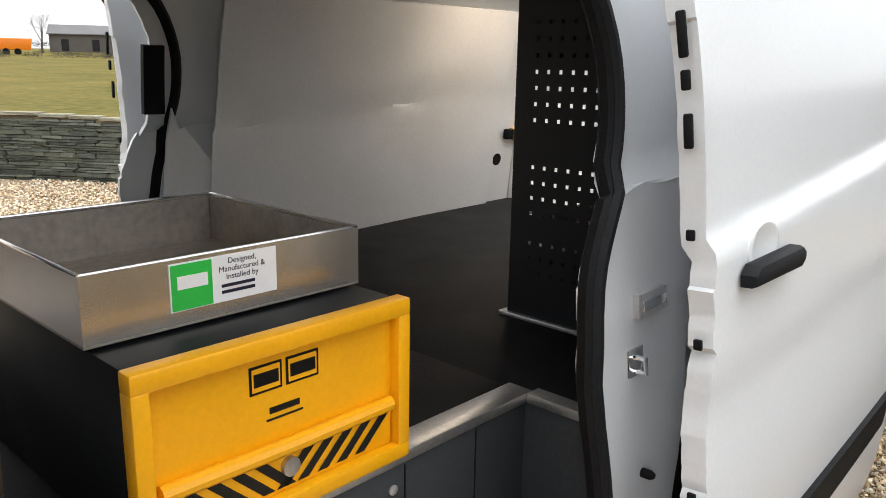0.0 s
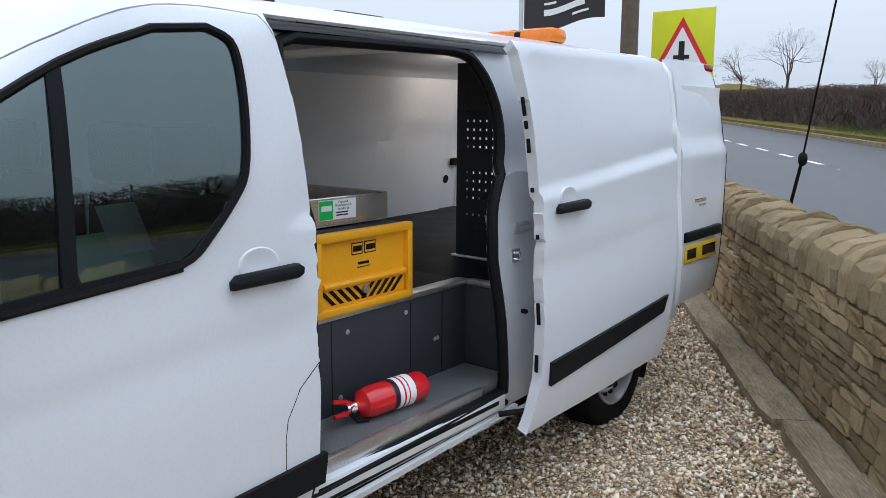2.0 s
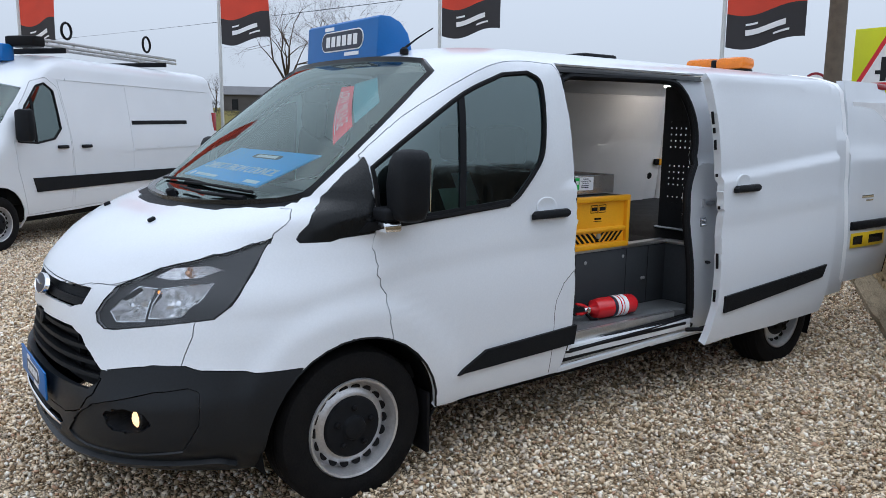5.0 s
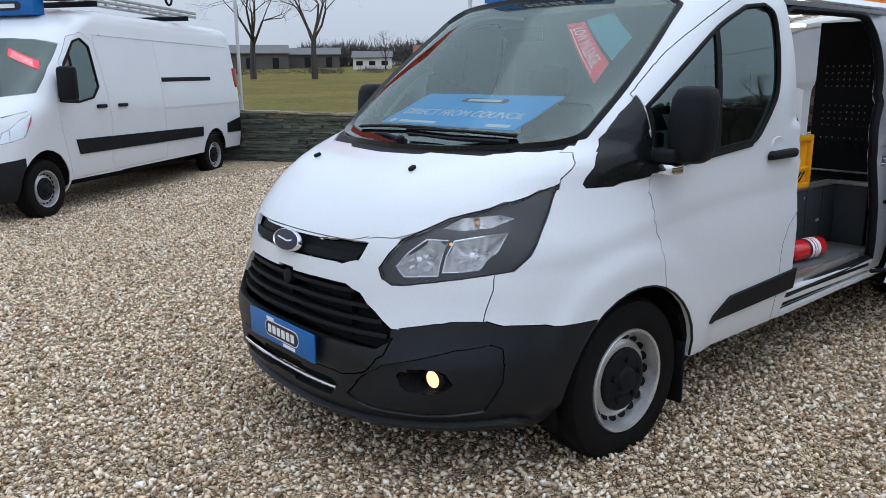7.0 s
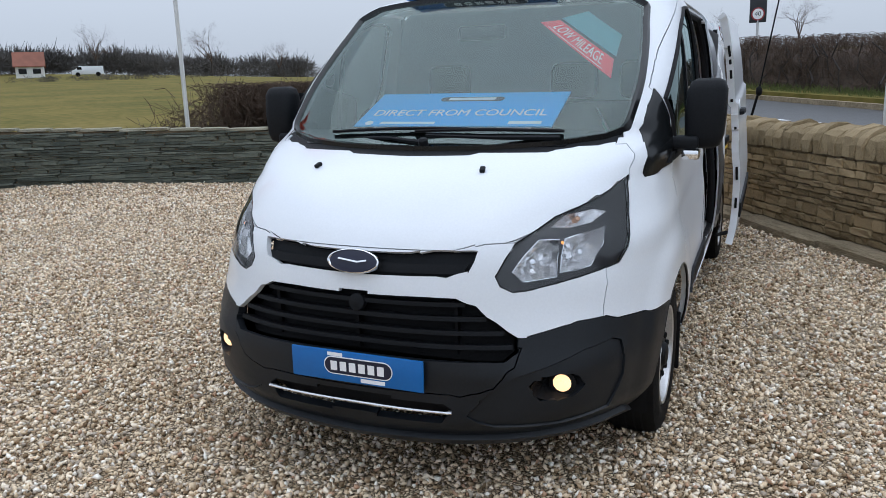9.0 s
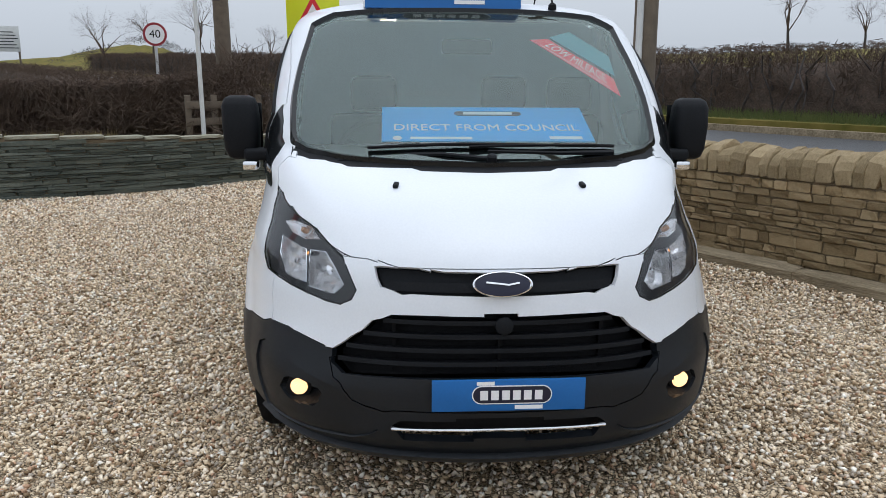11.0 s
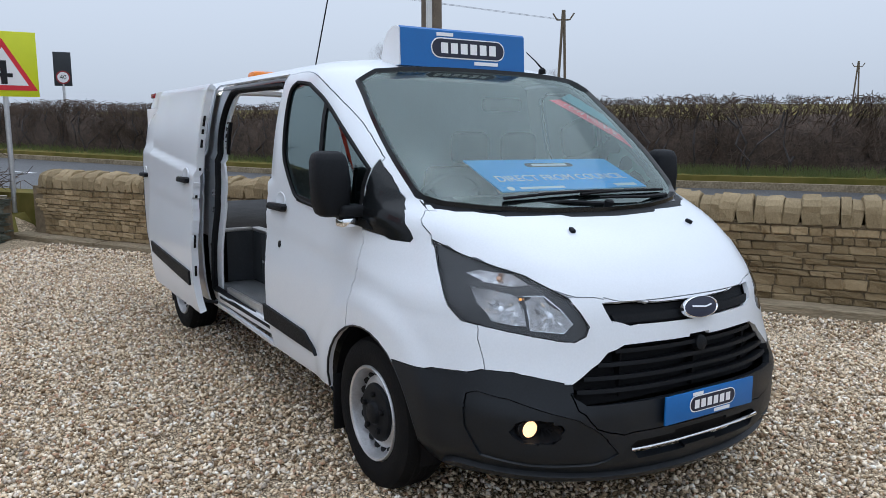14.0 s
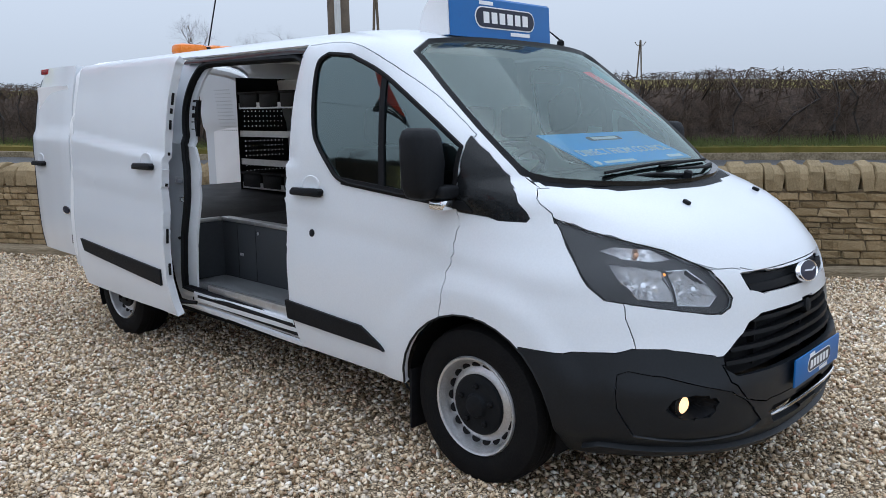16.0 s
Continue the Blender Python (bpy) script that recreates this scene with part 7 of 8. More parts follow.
def building(name, yaw, dist, length, depth, eaves, ridge, turn, wall, roof, windows, label, cat):
    x, y = polar(yaw, dist)
    t = thing(name, pose(x, y, float(height(x, y)) - 0.2, 0, 0, turn), label, cat)
    h = length / 2
    part("wall", box(-h, h, -depth / 2, depth / 2, 0, eaves), wall, t)
    part("roof", prism([(-depth / 2 - 0.4, eaves), (0, ridge), (depth / 2 + 0.4, eaves), (depth / 2 + 0.4, eaves + 0.15), (0, ridge + 0.2), (-depth / 2 - 0.4, eaves + 0.15)][::-1], -h - 0.3, h + 0.3, Matrix(((0, 0, 1, 0), (1, 0, 0, 0), (0, 1, 0, 0), (0, 0, 0, 1)))), roof, t)
    gab = prism([(-depth / 2, eaves), (depth / 2, eaves), (0, ridge)], -h + 0.02, h - 0.02, Matrix(((0, 0, 1, 0), (1, 0, 0, 0), (0, 1, 0, 0), (0, 0, 0, 1))))
    part("gable", gab, wall, t)
    for i in range(windows):
        wx = -h + length * (i + 0.5) / windows
        part("window" if cat == "house" else "bay_opening", box(wx - 0.6, wx + 0.6, -depth / 2 - 0.06, -depth / 2 + 0.05, 0.8 if cat == "house" else 0.2, 1.6 if cat == "house" else 2.2), GLOSS_BLACK, t)
    return t


building("barn", 62.6, 160, 20, 9, 3.0, 4.7, 62, WALL_GREY, ROOF_GREY, 4, "long low grey farm barn beyond the field", "barn")
building("barn", 57.6, 165, 13, 8, 2.6, 4.0, 57, WALL_GREY, ROOF_GREY, 3, "grey sheeted farm barn beyond the field", "barn")
building("farmhouse", 52.9, 148, 7, 5, 2.1, 3.3, 51, WALL_WHITE, ROOF_GREY, 3, "white rendered farmhouse with a grey roof", "house")
building("cottage", 49.0, 148, 4.2, 4, 1.9, 4.2, 47, WALL_WHITE, ROOF_TILE, 2, "small white cottage with a red tiled roof", "house")

# a white van and an orange trailer parked beyond the field
x, y = polar(45.6, 130)
t = thing("parked_van", pose(x, y, float(height(x, y)) + 0.4, 0, 0, 45.6), "small distant white van beyond the field", "van")
part("body", prism([(-2.2, 0.3), (2.2, 0.3), (2.2, 1.5), (-1.2, 1.5), (-1.7, 1.0), (-2.2, 0.9)], -0.8, 0.8, Matrix(((1, 0, 0, 0), (0, 0, -1, 0), (0, 1, 0, 0), (0, 0, 0, 1))), 0.05), WHITE, t)
part("side_window", box(-1.45, -0.8, -0.82, -0.79, 1.0, 1.4), GLOSS_BLACK, t)
for wx in (-1.4, 1.4):
    part("wheel", lathe([(0.0, -0.1), (0.32, -0.1), (0.32, 0.1), (0.0, 0.1)], "y", 16, Matrix.Translation((wx, -0.75, 0.32))), TYRE, t)
x, y = polar(68.3, 140)
t = thing("farm_trailer", pose(x, y, float(height(x, y)) - 0.2, 0, 0, 68), "orange farm trailer parked beyond the field", "trailer")
part("tub", prism([(-2.6, 0.9), (2.6, 0.9), (2.9, 2.6), (-2.6, 2.6)], -1.1, 1.1, Matrix(((1, 0, 0, 0), (0, 0, -1, 0), (0, 1, 0, 0), (0, 0, 0, 1))), 0.05), ORANGE, t)
for wx in (-0.8, 0.8):
    part("wheel", lathe([(0.0, -0.15), (0.5, -0.15), (0.5, 0.15), (0.0, 0.15)], "y", 16, Matrix.Translation((wx, -1.0, 0.6))), TYRE, t)

# a large white notice board in the far field
x, y = polar(24.2, 58)
t = thing("notice_board", pose(x, y, float(height(x, y)), 0, 0, 24), "weathered white notice board on two posts", "sign")
zb = 3.3 - float(height(x, y))
part("board", box(-1.1, 0.8, -0.03, 0.03, zb, zb + 1.6, 0.01), POLE_WHITE, t)
for wx in (-0.8, 0.7):
    part("post", box(wx - 0.06, wx + 0.06, 0.03, 0.13, 0, zb + 1.5, 0.01), WOOD, t)
for k in range(6):
    part("print_bar", box(-1.0, 0.7 - 0.12 * (k % 3), -0.036, -0.03, zb + 0.2 + 0.2 * k, zb + 0.26 + 0.2 * k), PANEL_GREY, t)


# ---- the second white van, parked across the yard ----
VAN_B = pose(-9.40, -1.72, 0.02, 0, 0, 39)
ROWS_B = [
    (0.22, 0.22, 0.90, -0.78, 0.60, 3.0, 5.30, 0.0),
    (0.35, 0.35, 0.985, -0.84, 0.66, 3.0, 5.32, 0.0),
    (0.60, 0.60, 1.02, -0.84, 0.70, 2.8, 5.33, 0.0),
    (0.80, 0.80, 1.03, -0.82, 0.72, 2.6, 5.33, 0.0),
    (1.00, 1.00, 1.03, -0.77, 0.74, 2.5, 5.33, 0.0),
    (1.15, 1.15, 1.03, -0.66, 0.76, 2.4, 5.33, 0.0),
    (1.25, 1.25, 1.025, -0.44, 0.72, 2.6, 5.33, 0.0),
    (1.32, 1.32, 1.02, -0.20, 0.62, 3.0, 5.33, 0.0),
    (1.60, 1.60, 0.99, 0.10, 0.55, 3.4, 5.32, 0.0),
    (1.95, 1.95, 0.945, 0.48, 0.50, 3.4, 5.31, 0.0),
    (2.15, 2.15, 0.915, 0.72, 0.48, 3.2, 5.30, 0.0),
    (2.32, 2.32, 0.875, 1.00, 0.46, 3.0, 5.28, 0.0),
    (2.41, 2.40, 0.78, 1.25, 0.45, 2.8, 5.24, 0.0),
    (2.50, 2.455, 0.50, 1.55, 0.40, 2.6, 5.15, 0.0),
    (2.60, 2.47, 0.01, 1.9, 0.30, 2.4, 5.05, 0.0),
]
other = Shell(ROWS_B, [0.22 + 0.07 * i for i in range(32)] + [2.45, 2.50, 2.55, 2.60], 18, 40)
BX_R = 4.33
OUT_B = {
    "under": S((0.45, 0.10), (0.45, 0.36), (5.4, 0.40), (5.4, 0.10)),
    "bumper": F((0, 0.15), (0, 0.62)) + S((-0.62, 0.66), (-0.33, 0.70), (-0.30, 0.15)),
    "screen": F((0, 1.34), (0.6, 1.36)) + S((0.10, 1.40), (0.34, 1.66), (0.66, 1.97)) + F((0.6, 2.02), (0, 2.05)),
    "lamp": S((-0.56, 0.86), (-0.30, 0.92), (-0.16, 1.10), (-0.14, 1.18), (-0.30, 1.10), (-0.50, 0.98)),
    "door": S((0.30, 1.30), (0.33, 0.95), (0.45, 0.50), (0.48, 0.38), (1.28, 0.40), (1.33, 0.9), (1.32, 1.4), (1.22, 2.0), (1.02, 2.12), (0.80, 2.06), (0.52, 1.76)),
    "window": S((0.36, 1.30), (0.70, 1.28), (1.02, 1.33), (1.16, 1.46), (1.12, 1.95), (0.98, 2.04), (0.84, 2.0), (0.58, 1.74), (0.40, 1.48)),
    "slider": S((1.34, 0.40), (1.36, 0.9), (1.34, 1.4), (1.24, 2.1), (2.70, 2.12), (2.72, 0.42)),
    "arch": arc(0, 0.34, 0.42, -20, 200, 12) + S((-0.38, 0.08), (0.38, 0.08)),
    "arch_rear": arc(BX_R, 0.34, 0.42, -20, 200, 12) + S((BX_R - 0.38, 0.08), (BX_R + 0.38, 0.08)),
}
for kind, pts in OUT_B.items():
    other.cut(kind, pts)
other.sort()
van_b = thing("parked_van", VAN_B, "white high-roofed panel van parked on the gravel with roof ladders", "van")
part("body", other.panel("body", rim=0.012), WHITE, van_b, angle=40)
part("bumper", other.panel("bumper", gap=0.001, rim=0.02), BUMPER, van_b, "black plastic front bumper")
g = part("windscreen", other.panel("screen", gap=0, rim=0, out=-0.003), GLASS, van_b)
g.visible_shadow = False
part("inner_dark", box(-0.85, 0.85, 0.30, 1.28, 0.5, 1.30, 0.05), DASH, van_b)
part("bulkhead", prism([(-0.88, 0.5), (0.88, 0.5), (0.84, 2.2), (-0.84, 2.2)], 0, 0.03, Matrix.Translation((0, 1.32, 0)) @ to_xz), DASH, van_b)
for s in (1, -1):
    d = part("front_door", other.panel("door", (s,), rim=0.02), WHITE, van_b)
    g = part("window", other.panel("window", (s,), gap=0, rim=0, out=-0.003), TINT, d, "dark tinted side window")
    g.visible_shadow = False
    part("window_rubber", other.edge_tube(OUT_B["window"], 0.014, s, 0.0), RUBBER, d)
    part("window_bar", patch([("s", 0.66, 1.29), ("s", 0.70, 1.29), ("s", 0.72, 1.88), ("s", 0.68, 1.84)], 0.003, 0.01, s, 2, 6, other), RUBBER, d)
    part("sliding_door", other.panel("slider", (s,), rim=0.02), WHITE, van_b)
    lm = part("headlamp", other.panel("lamp", (s,), gap=0.001, rim=0.01, out=-0.004), CHROME, van_b, "large clear headlamp")
    cv = part("cover", other.panel("lamp", (s,), gap=0, rim=0, out=0.003), LENS, lm)
    cv.visible_shadow = False
    part("rubbing_strip", patch([("s", 0.62, 0.66), ("s", 3.86, 0.66), ("s", 3.86, 0.81), ("s", 0.56, 0.84)], 0.016, 0.02, s, 24, 2, other), BLACK_PL, van_b, "broad black rubbing strip")
    part("rear_strip", patch([("s", 4.78, 0.66), ("s", 5.30, 0.66), ("s", 5.30, 0.90), ("s", 4.78, 0.82)], 0.016, 0.02, s, 6, 2, other), BLACK_PL, van_b)
    part("slide_rail", patch([("s", 2.75, 1.52), ("s", 4.32, 1.54), ("s", 4.32, 1.60), ("s", 2.75, 1.58)], 0.006, 0.02, s, 16, 2, other), RUBBER, van_b, "black sliding door rail")
    part("flank_crease", patch([("s", 1.40, 2.10), ("s", 5.1, 2.10), ("s", 5.1, 2.125), ("s", 1.40, 2.125)], 0.008, 0.015, s, 20, 2, other), WHITE, van_b)
    part("flank_crease", patch([("s", 2.75, 1.14), ("s", 5.2, 1.16), ("s", 5.2, 1.19), ("s", 2.75, 1.17)], 0.006, 0.015, s, 20, 2, other), WHITE, van_b)
    for y in (1.14, 1.62):
        part("door_handle", box(-0.10, 0.10, -0.022, 0.022, 0.0, 0.035, 0.012, on_shell("s", y, 1.22, 0, s, other)), BLACK_PL, van_b)
    part("mirror", box(min(s * 1.02, s * 1.24), max(s * 1.02, s * 1.24), 0.30, 0.44, 1.30, 1.70, 0.05), BLACK_PL, van_b, "black door mirror")
    part("mirror_arm", tube([(s * 0.98, 0.42, 1.34), (s * 1.08, 0.38, 1.40)], 0.045, 8), BLACK_PL, van_b)
    part("tail_lamp", box(min(s * 0.92, s * 1.01), max(s * 0.92, s * 1.01), 5.22, 5.345, 1.05, 1.75, 0.02), RED_LAMP, van_b, "tall red tail lamp")
    for y in (0.0, BX_R):
        build_wheel(van_b, s * 0.99, y, s)
part("rear_bumper", box(-1.0, 1.0, 5.28, 5.42, 0.42, 0.62, 0.03), BUMPER, van_b)
part("underbody", box(-0.7, 0.7, -0.5, 5.2, 0.25, 0.6, 0.02), RUBBER, van_b)
part("bonnet_gap", other.edge_tube([("f", 0.0, 1.02), ("f", 0.55, 1.06), ("s", -0.16, 1.20)], 0.004, 1, 0, closed=False), RUBBER, van_b)
part("grille", patch([("f", -0.45, 0.78), ("f", 0.45, 0.78), ("f", 0.52, 0.92), ("f", -0.52, 0.92)], 0.004, 0.02, 1, 14, 2, other), BLACK_PL, van_b)

ladder = thing("roof_ladder", VAN_B @ Matrix.Translation((0.55, 1.9, 2.50)), "aluminium ladder strapped to the parked van's roof", "ladder")
for x in (-0.18, 0.18):
    for z in (0.06, 0.12):
        part("stile", box(x - 0.015, x + 0.015, -0.75, 2.6, z - 0.02, z + 0.02, 0.004), ALU, ladder)
for k in range(11):
    part("rung", tube([(-0.18, -0.6 + 0.3 * k, 0.09), (0.18, -0.6 + 0.3 * k, 0.09)], 0.013, 8), ALU, ladder)
for y in (-0.35, 2.1):
    part("roof_bar", box(-1.2, 0.3, y - 0.02, y + 0.02, -0.03, 0.04, 0.006), BLACK_PL, ladder)
for y, h in ((-0.15, 0.22), (1.75, 0.24)):
    part("clamp_loop", tube([(0.18 + 0.0, y + 0.10 * math.cos(a), 0.18 + h / 2 + h / 2 * math.sin(a)) for a in (2 * math.pi * k / 16 for k in range(16))], 0.018, 6, True), RUBBER, ladder, "black clamp loop")
part("strap_bundle", box(-0.22, 0.22, -0.85, -0.62, 0.02, 0.16, 0.03), RUBBER, ladder)
sign_b = thing("roof_sign", VAN_B @ Matrix.Translation((0.0, 1.02, 2.33)), "blue dealer roof sign on the parked van", "sign")
part("case", box(-0.42, 0.42, -0.12, 0.1, 0.0, 0.22, 0.03), BLUE, sign_b)
part("logo_field", prism(capsule(0.5, 0.11), 0.0, 0.003, Matrix.Translation((0, -0.121, 0.11)) @ Matrix.Rotation(radians(90), 4, "X")), NAVY, sign_b)
part("logo_bar", box(-0.17, 0.17, -0.128, -0.12, 0.085, 0.135), PRINT_WHITE, sign_b)
stb = thing("windscreen_sticker", VAN_B, "red slanted sticker on the parked van's windscreen", "sticker")
sticker_on(stb, other, ((0.42, 1.82), (0.84, 1.66), (0.80, 1.76), (0.36, 1.92)), 0.004, "LOW MILEAGE")
cb = thing("dealer_card", VAN_B @ on_shell("f", 0.15, 1.42, 0.004, 1, other), "blue advertising card behind the parked van's windscreen", "sign")
part("board", box(-0.42, 0.42, -0.06, 0.06, -0.002, 0.002), BLUE, cb)


# ---- wall stones ----
def rough_block(seed, jag=0.10):
    """One of a few rough stones, a metre each way, its face uneven."""
    bm = bmesh.new()
    bmesh.ops.create_cube(bm, size=1)
    bmesh.ops.bevel(bm, geom=list(bm.edges), offset=0.10, segments=1, affect="EDGES")
    g = random.Random(seed)
    for v in bm.verts:
        v.co += Vector((g.uniform(-jag, jag) * 0.5, g.uniform(-jag, jag), g.uniform(-jag, jag) * 0.6))
    me = bpy.data.meshes.new("stone")
    bm.to_mesh(me)
    bm.free()
    return me


BLOCKS = [rough_block(k, 0.095) for k in range(10)]


def coping_block(seed):
    """An upright coping stone with a rounded top."""
    g = random.Random(seed)
    pts = [(-0.5, -0.5)] + [(0.5 * math.cos(a) * (1 + g.uniform(-0.06, 0.06)), -0.05 + 0.55 * math.sin(a) * (1 + g.uniform(-0.08, 0.08))) for a in (math.pi - math.pi * k / 7 for k in range(8))] + [(0.5, -0.5)]
    bm = prism(pts[::-1], -0.5, 0.5, Matrix(((0, 0, 1, 0), (1, 0, 0, 0), (0, 1, 0, 0), (0, 0, 0, 1))), 0.0)
    for v in bm.verts:
        v.co += Vector((g.uniform(-0.09, 0.09), g.uniform(-0.03, 0.03), g.uniform(-0.03, 0.03)))
    bmesh.ops.bevel(bm, geom=[e for e in bm.edges if abs(e.verts[0].co.x - e.verts[1].co.x) < 0.4], offset=0.07, segments=1, affect="EDGES")
    bmesh.ops.recalc_face_normals(bm, faces=bm.faces)
    me = bpy.data.meshes.new("coping_stone")
    bm.to_mesh(me)
    bm.free()
    return me


COPINGS = [coping_block(k) for k in range(6)]


class Run:
    """Walks along a line by its length."""

    def __init__(self, line, d):
        self.p = offset(line, d)
        self.s = np.cumsum([0] + [(b - a).length for a, b in zip(self.p, self.p[1:])])

    def at(self, t):
        i = min(max(int(np.searchsorted(self.s, t)) - 1, 0), len(self.p) - 2)
        f = (t - self.s[i]) / (self.s[i + 1] - self.s[i])
        d = (self.p[i + 1] - self.p[i]).normalized()
        return self.p[i].lerp(self.p[i + 1], f), math.atan2(d.y, d.x)


def lay(name, parent, meshes, places, material, near, stuff_name, limit=290):
    """Sets stones: those near are objects of their own, the rest one joined part."""
    for me in meshes:
        if not me.materials:
            me.materials.append(material)
    vs, fs, n, made = [], [], 0, 0
    for k, (m, size) in enumerate(places):
        me = meshes[k % len(meshes)]
        mm = m @ Matrix.Diagonal((*size, 1))
        if near(m.translation) and made < limit:
            ob = new(name, me)
            ob.parent = parent
            ob.matrix_basis = mm
            made += 1
        else:
            vs += [tuple(mm @ v.co) for v in me.vertices]
            fs += [tuple(i + n for i in p.vertices) for p in me.polygons]
            n += len(me.vertices)
    if fs:
        ob = mesh_np(stuff_name, vs, fs, material)
        ob.parent = parent
        tagged(ob, kind="stuff")


g = random.Random(8)
run = Run(WALL_LINE, 0.225)
places, z = [], 0.13
while z < 0.77:
    h = min(g.choice((0.05, 0.06, 0.065, 0.075, 0.085, 0.10)), 0.79 - z)
    if h < 0.04:
        break
    t = g.uniform(0, 0.2)
    while t < run.s[-1] - 0.3:
        w = g.uniform(0.08, 0.26)
        p, a = run.at(t + w / 2)
        places.append((pose(p.x, p.y, z + h / 2, g.uniform(-3, 3), g.uniform(-1.5, 1.5), math.degrees(a)), (w - 0.006, 0.08 + g.uniform(-0.012, 0.022), h - 0.006 + g.uniform(-0.006, 0.004))))
        t += w
    z += h
lay("stone", wall_stone, BLOCKS, places, STONE, lambda p: -1.3 < p.y < 3.6, "stone_face")

places, t = [], 0.05
run = Run(WALL_LINE, 0.375)
while t < run.s[-1] - 0.2:
    w = g.uniform(0.07, 0.145)
    p, a = run.at(t + w / 2)
    hh = g.uniform(0.20, 0.25)
    places.append((pose(p.x, p.y, 0.785 + hh / 2, 0, g.uniform(-7, 7), math.degrees(a) + g.uniform(-4, 4)), (w * 1.02, 0.40, hh)))
    t += w
lay("coping_stone", wall_stone, COPINGS, places, COPING, lambda p: True, "coping_rest")

# the footing: rough cast lengths set end to end
places, t = [], 0.0
run = Run(WALL_LINE, 0.12)
while t < run.s[-1] - 0.2:
    w = g.uniform(1.1, 2.3)
    p, a = run.at(t + w / 2)
    places.append((pose(p.x, p.y, 0.045 + g.uniform(-0.008, 0.008), g.uniform(-2, 2), g.uniform(-0.6, 0.6), math.degrees(a) + g.uniform(-0.8, 0.8)), (w - 0.006, 0.26 + g.uniform(-0.02, 0.02), 0.17)))
    t += w
FOOT = [rough_block(80 + k, 0.035) for k in range(5)]
lay("footing_stone", footing, FOOT, places, CONCRETE, lambda p: True, "footing_rest")

# slate courses with a flat pale coping
places, cap = [], []
run = Run(SLATE_LINE, 0.015)
total = run.s[-1]
t = 0
course = 0.0
while course < 1.15:
    h = g.choice((0.03, 0.04, 0.05, 0.065))
    t = g.uniform(0, 0.3)
    while t < min(total, 24) - 0.5:
        w = g.uniform(0.14, 0.55)
        if course + h < slate_top((t + w / 2) / total) - 0.045:
            p, a = run.at(t + w / 2)
            places.append((pose(p.x, p.y, course + h / 2, 0, g.uniform(-1.2, 1.2), math.degrees(a)), (w - 0.008, 0.06 + g.uniform(-0.025, 0.025), h - 0.006)))
        t += w
    course += h
SLATES = [rough_block(40 + k, 0.14) for k in range(8)]
lay("slate", wall_slate, SLATES, places, SLATE, lambda p: -6.4 < p.x < -4.2, "slate_face")
CAPS = [rough_block(60 + k, 0.05) for k in range(4)]
run = Run(SLATE_LINE, 0.105)
t = 0.1
while t < min(total, 24) - 0.6:
    w = g.uniform(0.4, 0.75)
    p, a = run.at(t + w / 2)
    cap.append((pose(p.x, p.y, slate_top((t + w / 2) / total) - 0.022, 0, 0, math.degrees(a)), (w - 0.008, 0.23, 0.045)))
    t += w
lay("cap_stone", wall_slate, CAPS, cap, CAPSTONE, lambda p: True, "cap_rest")
lamp_box = thing("wall_light", pose(-3.30, 8.12, 0.42, 0, 0, -48), "small white box light on the slate wall", "lamp")
part("housing", box(-0.07, 0.07, -0.12, 0.0, 0.0, 0.13, 0.012), POLE_WHITE, lamp_box)

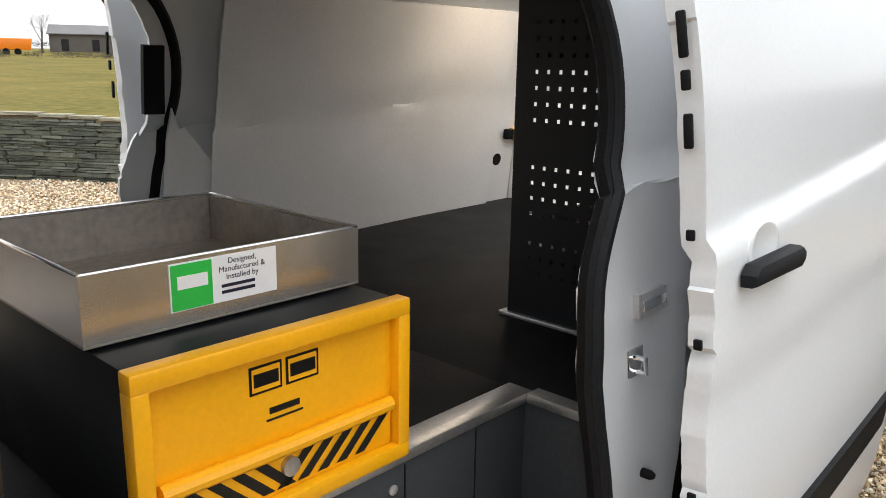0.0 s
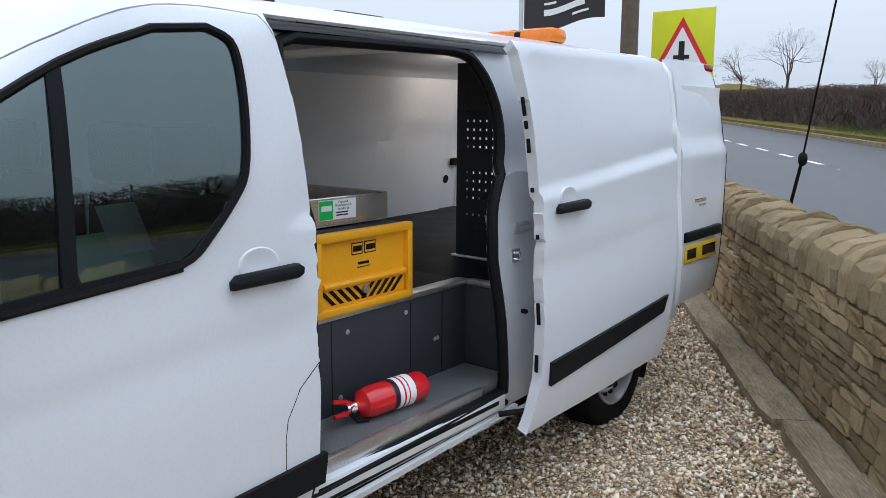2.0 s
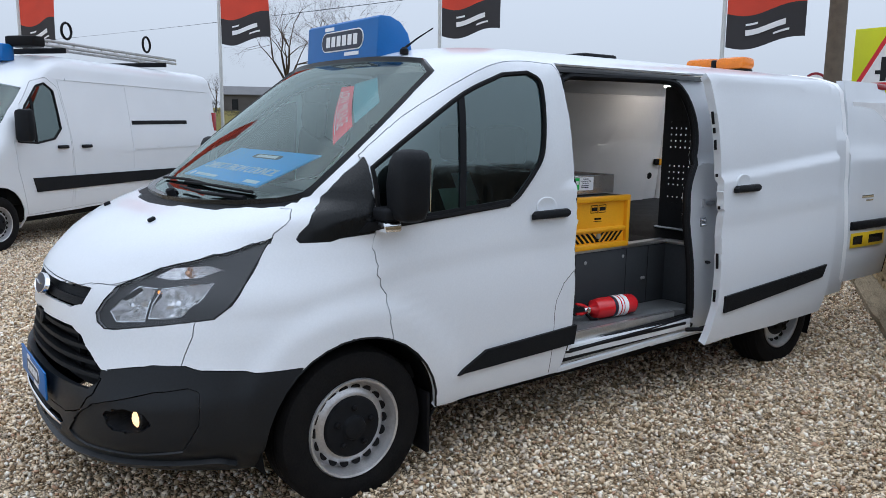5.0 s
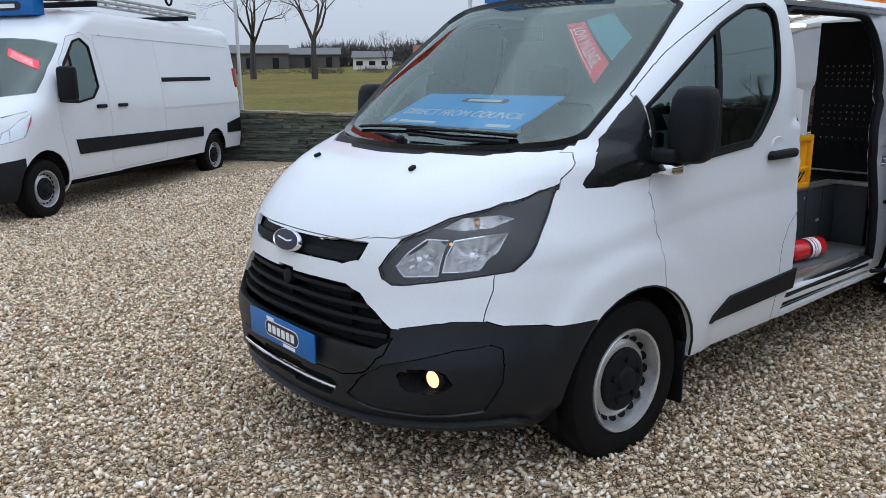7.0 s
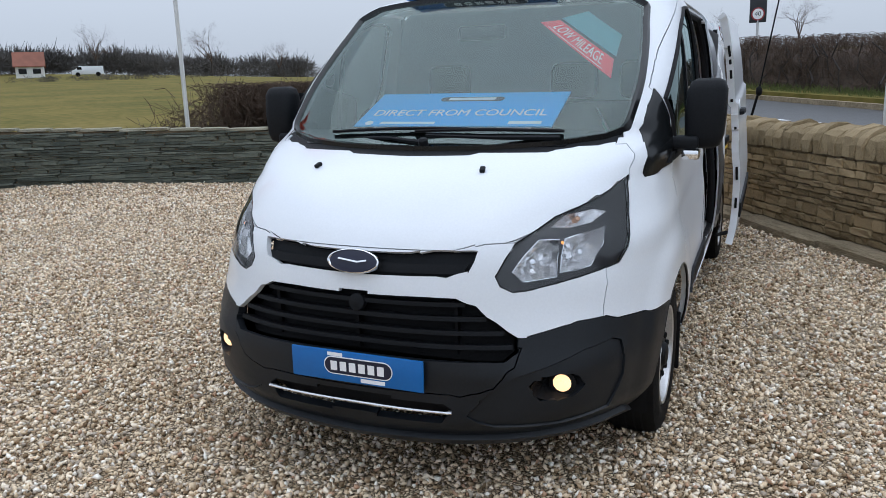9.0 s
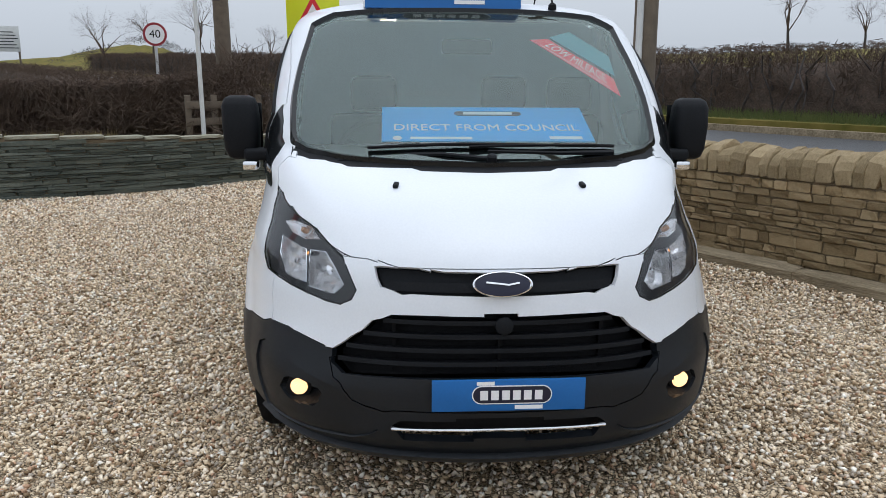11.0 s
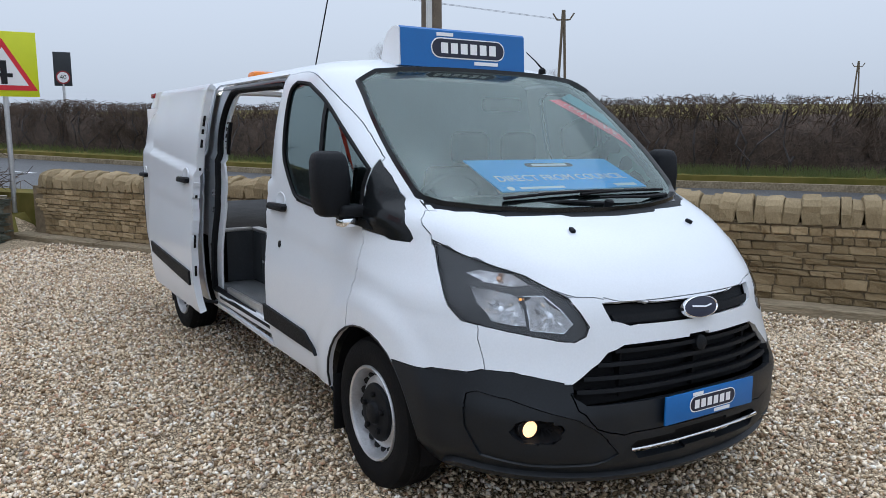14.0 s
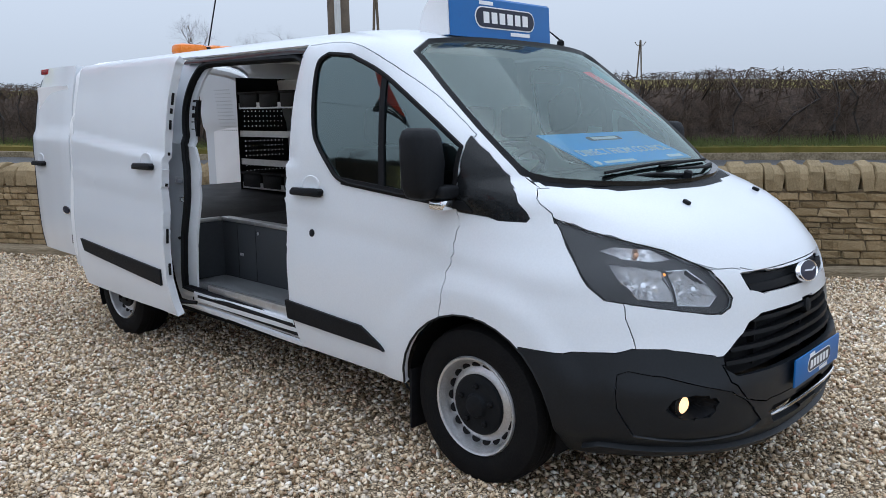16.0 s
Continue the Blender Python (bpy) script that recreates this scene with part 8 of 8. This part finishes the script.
# ---- loose gravel: crowded stone chips over the bed ----
gen = np.random.default_rng(77)
N = 330000
px, py = gen.uniform(-10.5, 3.6, N), gen.uniform(-5.2, 7.5, N)
wall_x = np.interp(py, [p.y for p in WALL_LINE], [p.x for p in WALL_LINE])
slate_xy = sorted((p.x, p.y) for p in SLATE_LINE)
slate_y = np.interp(px, [a for a, b in slate_xy], [b for a, b in slate_xy])
far = np.hypot(px + 1.5, py + 1.0)
keep = (px < wall_x - 0.02) & (py < slate_y - 0.05) & (gen.random(N) < np.clip(1.6 - far / 8, 0.25, 1))
px, py = px[keep], py[keep]
pz = height(px, py)
n = len(px)
size = gen.uniform(0.0072, 0.0150, n) * (1 + 0.35 * (far[keep] > 7))
octa = np.array([(1, 0, 0), (-1, 0, 0), (0, 1, 0), (0, -1, 0), (0, 0, 1), (0, 0, -1)], float)
v = octa[None] + gen.normal(0, 0.26, (n, 6, 3))
v *= size[:, None, None] * np.stack([gen.uniform(0.8, 1.5, n), gen.uniform(0.7, 1.1, n), gen.uniform(0.55, 0.95, n)], 1)[:, None, :]
q = gen.normal(0, 1, (n, 4)) * np.array([1, 0.3, 0.3, 1])
q /= np.linalg.norm(q, axis=1, keepdims=True)
w, i, j, k = q.T
R = np.stack([1 - 2 * (j * j + k * k), 2 * (i * j - k * w), 2 * (i * k + j * w), 2 * (i * j + k * w), 1 - 2 * (i * i + k * k), 2 * (j * k - i * w), 2 * (i * k - j * w), 2 * (j * k + i * w), 1 - 2 * (i * i + j * j)], 1).reshape(-1, 3, 3)
v = np.einsum("nij,nkj->nki", R, v)
v += np.stack([px, py, pz + size * 0.35 + gen.uniform(0, 0.010, n)], 1)[:, None, :]
tris = np.array([(0, 2, 4), (2, 1, 4), (1, 3, 4), (3, 0, 4), (2, 0, 5), (1, 2, 5), (3, 1, 5), (0, 3, 5)])
f = (np.arange(n) * 6)[:, None, None] + tris[None]
me = bpy.data.meshes.new("gravel")
me.vertices.add(n * 6)
me.vertices.foreach_set("co", v.ravel())
me.loops.add(n * 24)
me.loops.foreach_set("vertex_index", f.ravel().astype(np.int32))
me.polygons.add(n * 8)
me.polygons.foreach_set("loop_start", np.arange(0, n * 24, 3, dtype=np.int32))
me.update(calc_edges=True)
me.materials.append(PEBBLE)
tagged(new("gravel", me), "loose pale buff gravel chips", "gravel", kind="stuff")
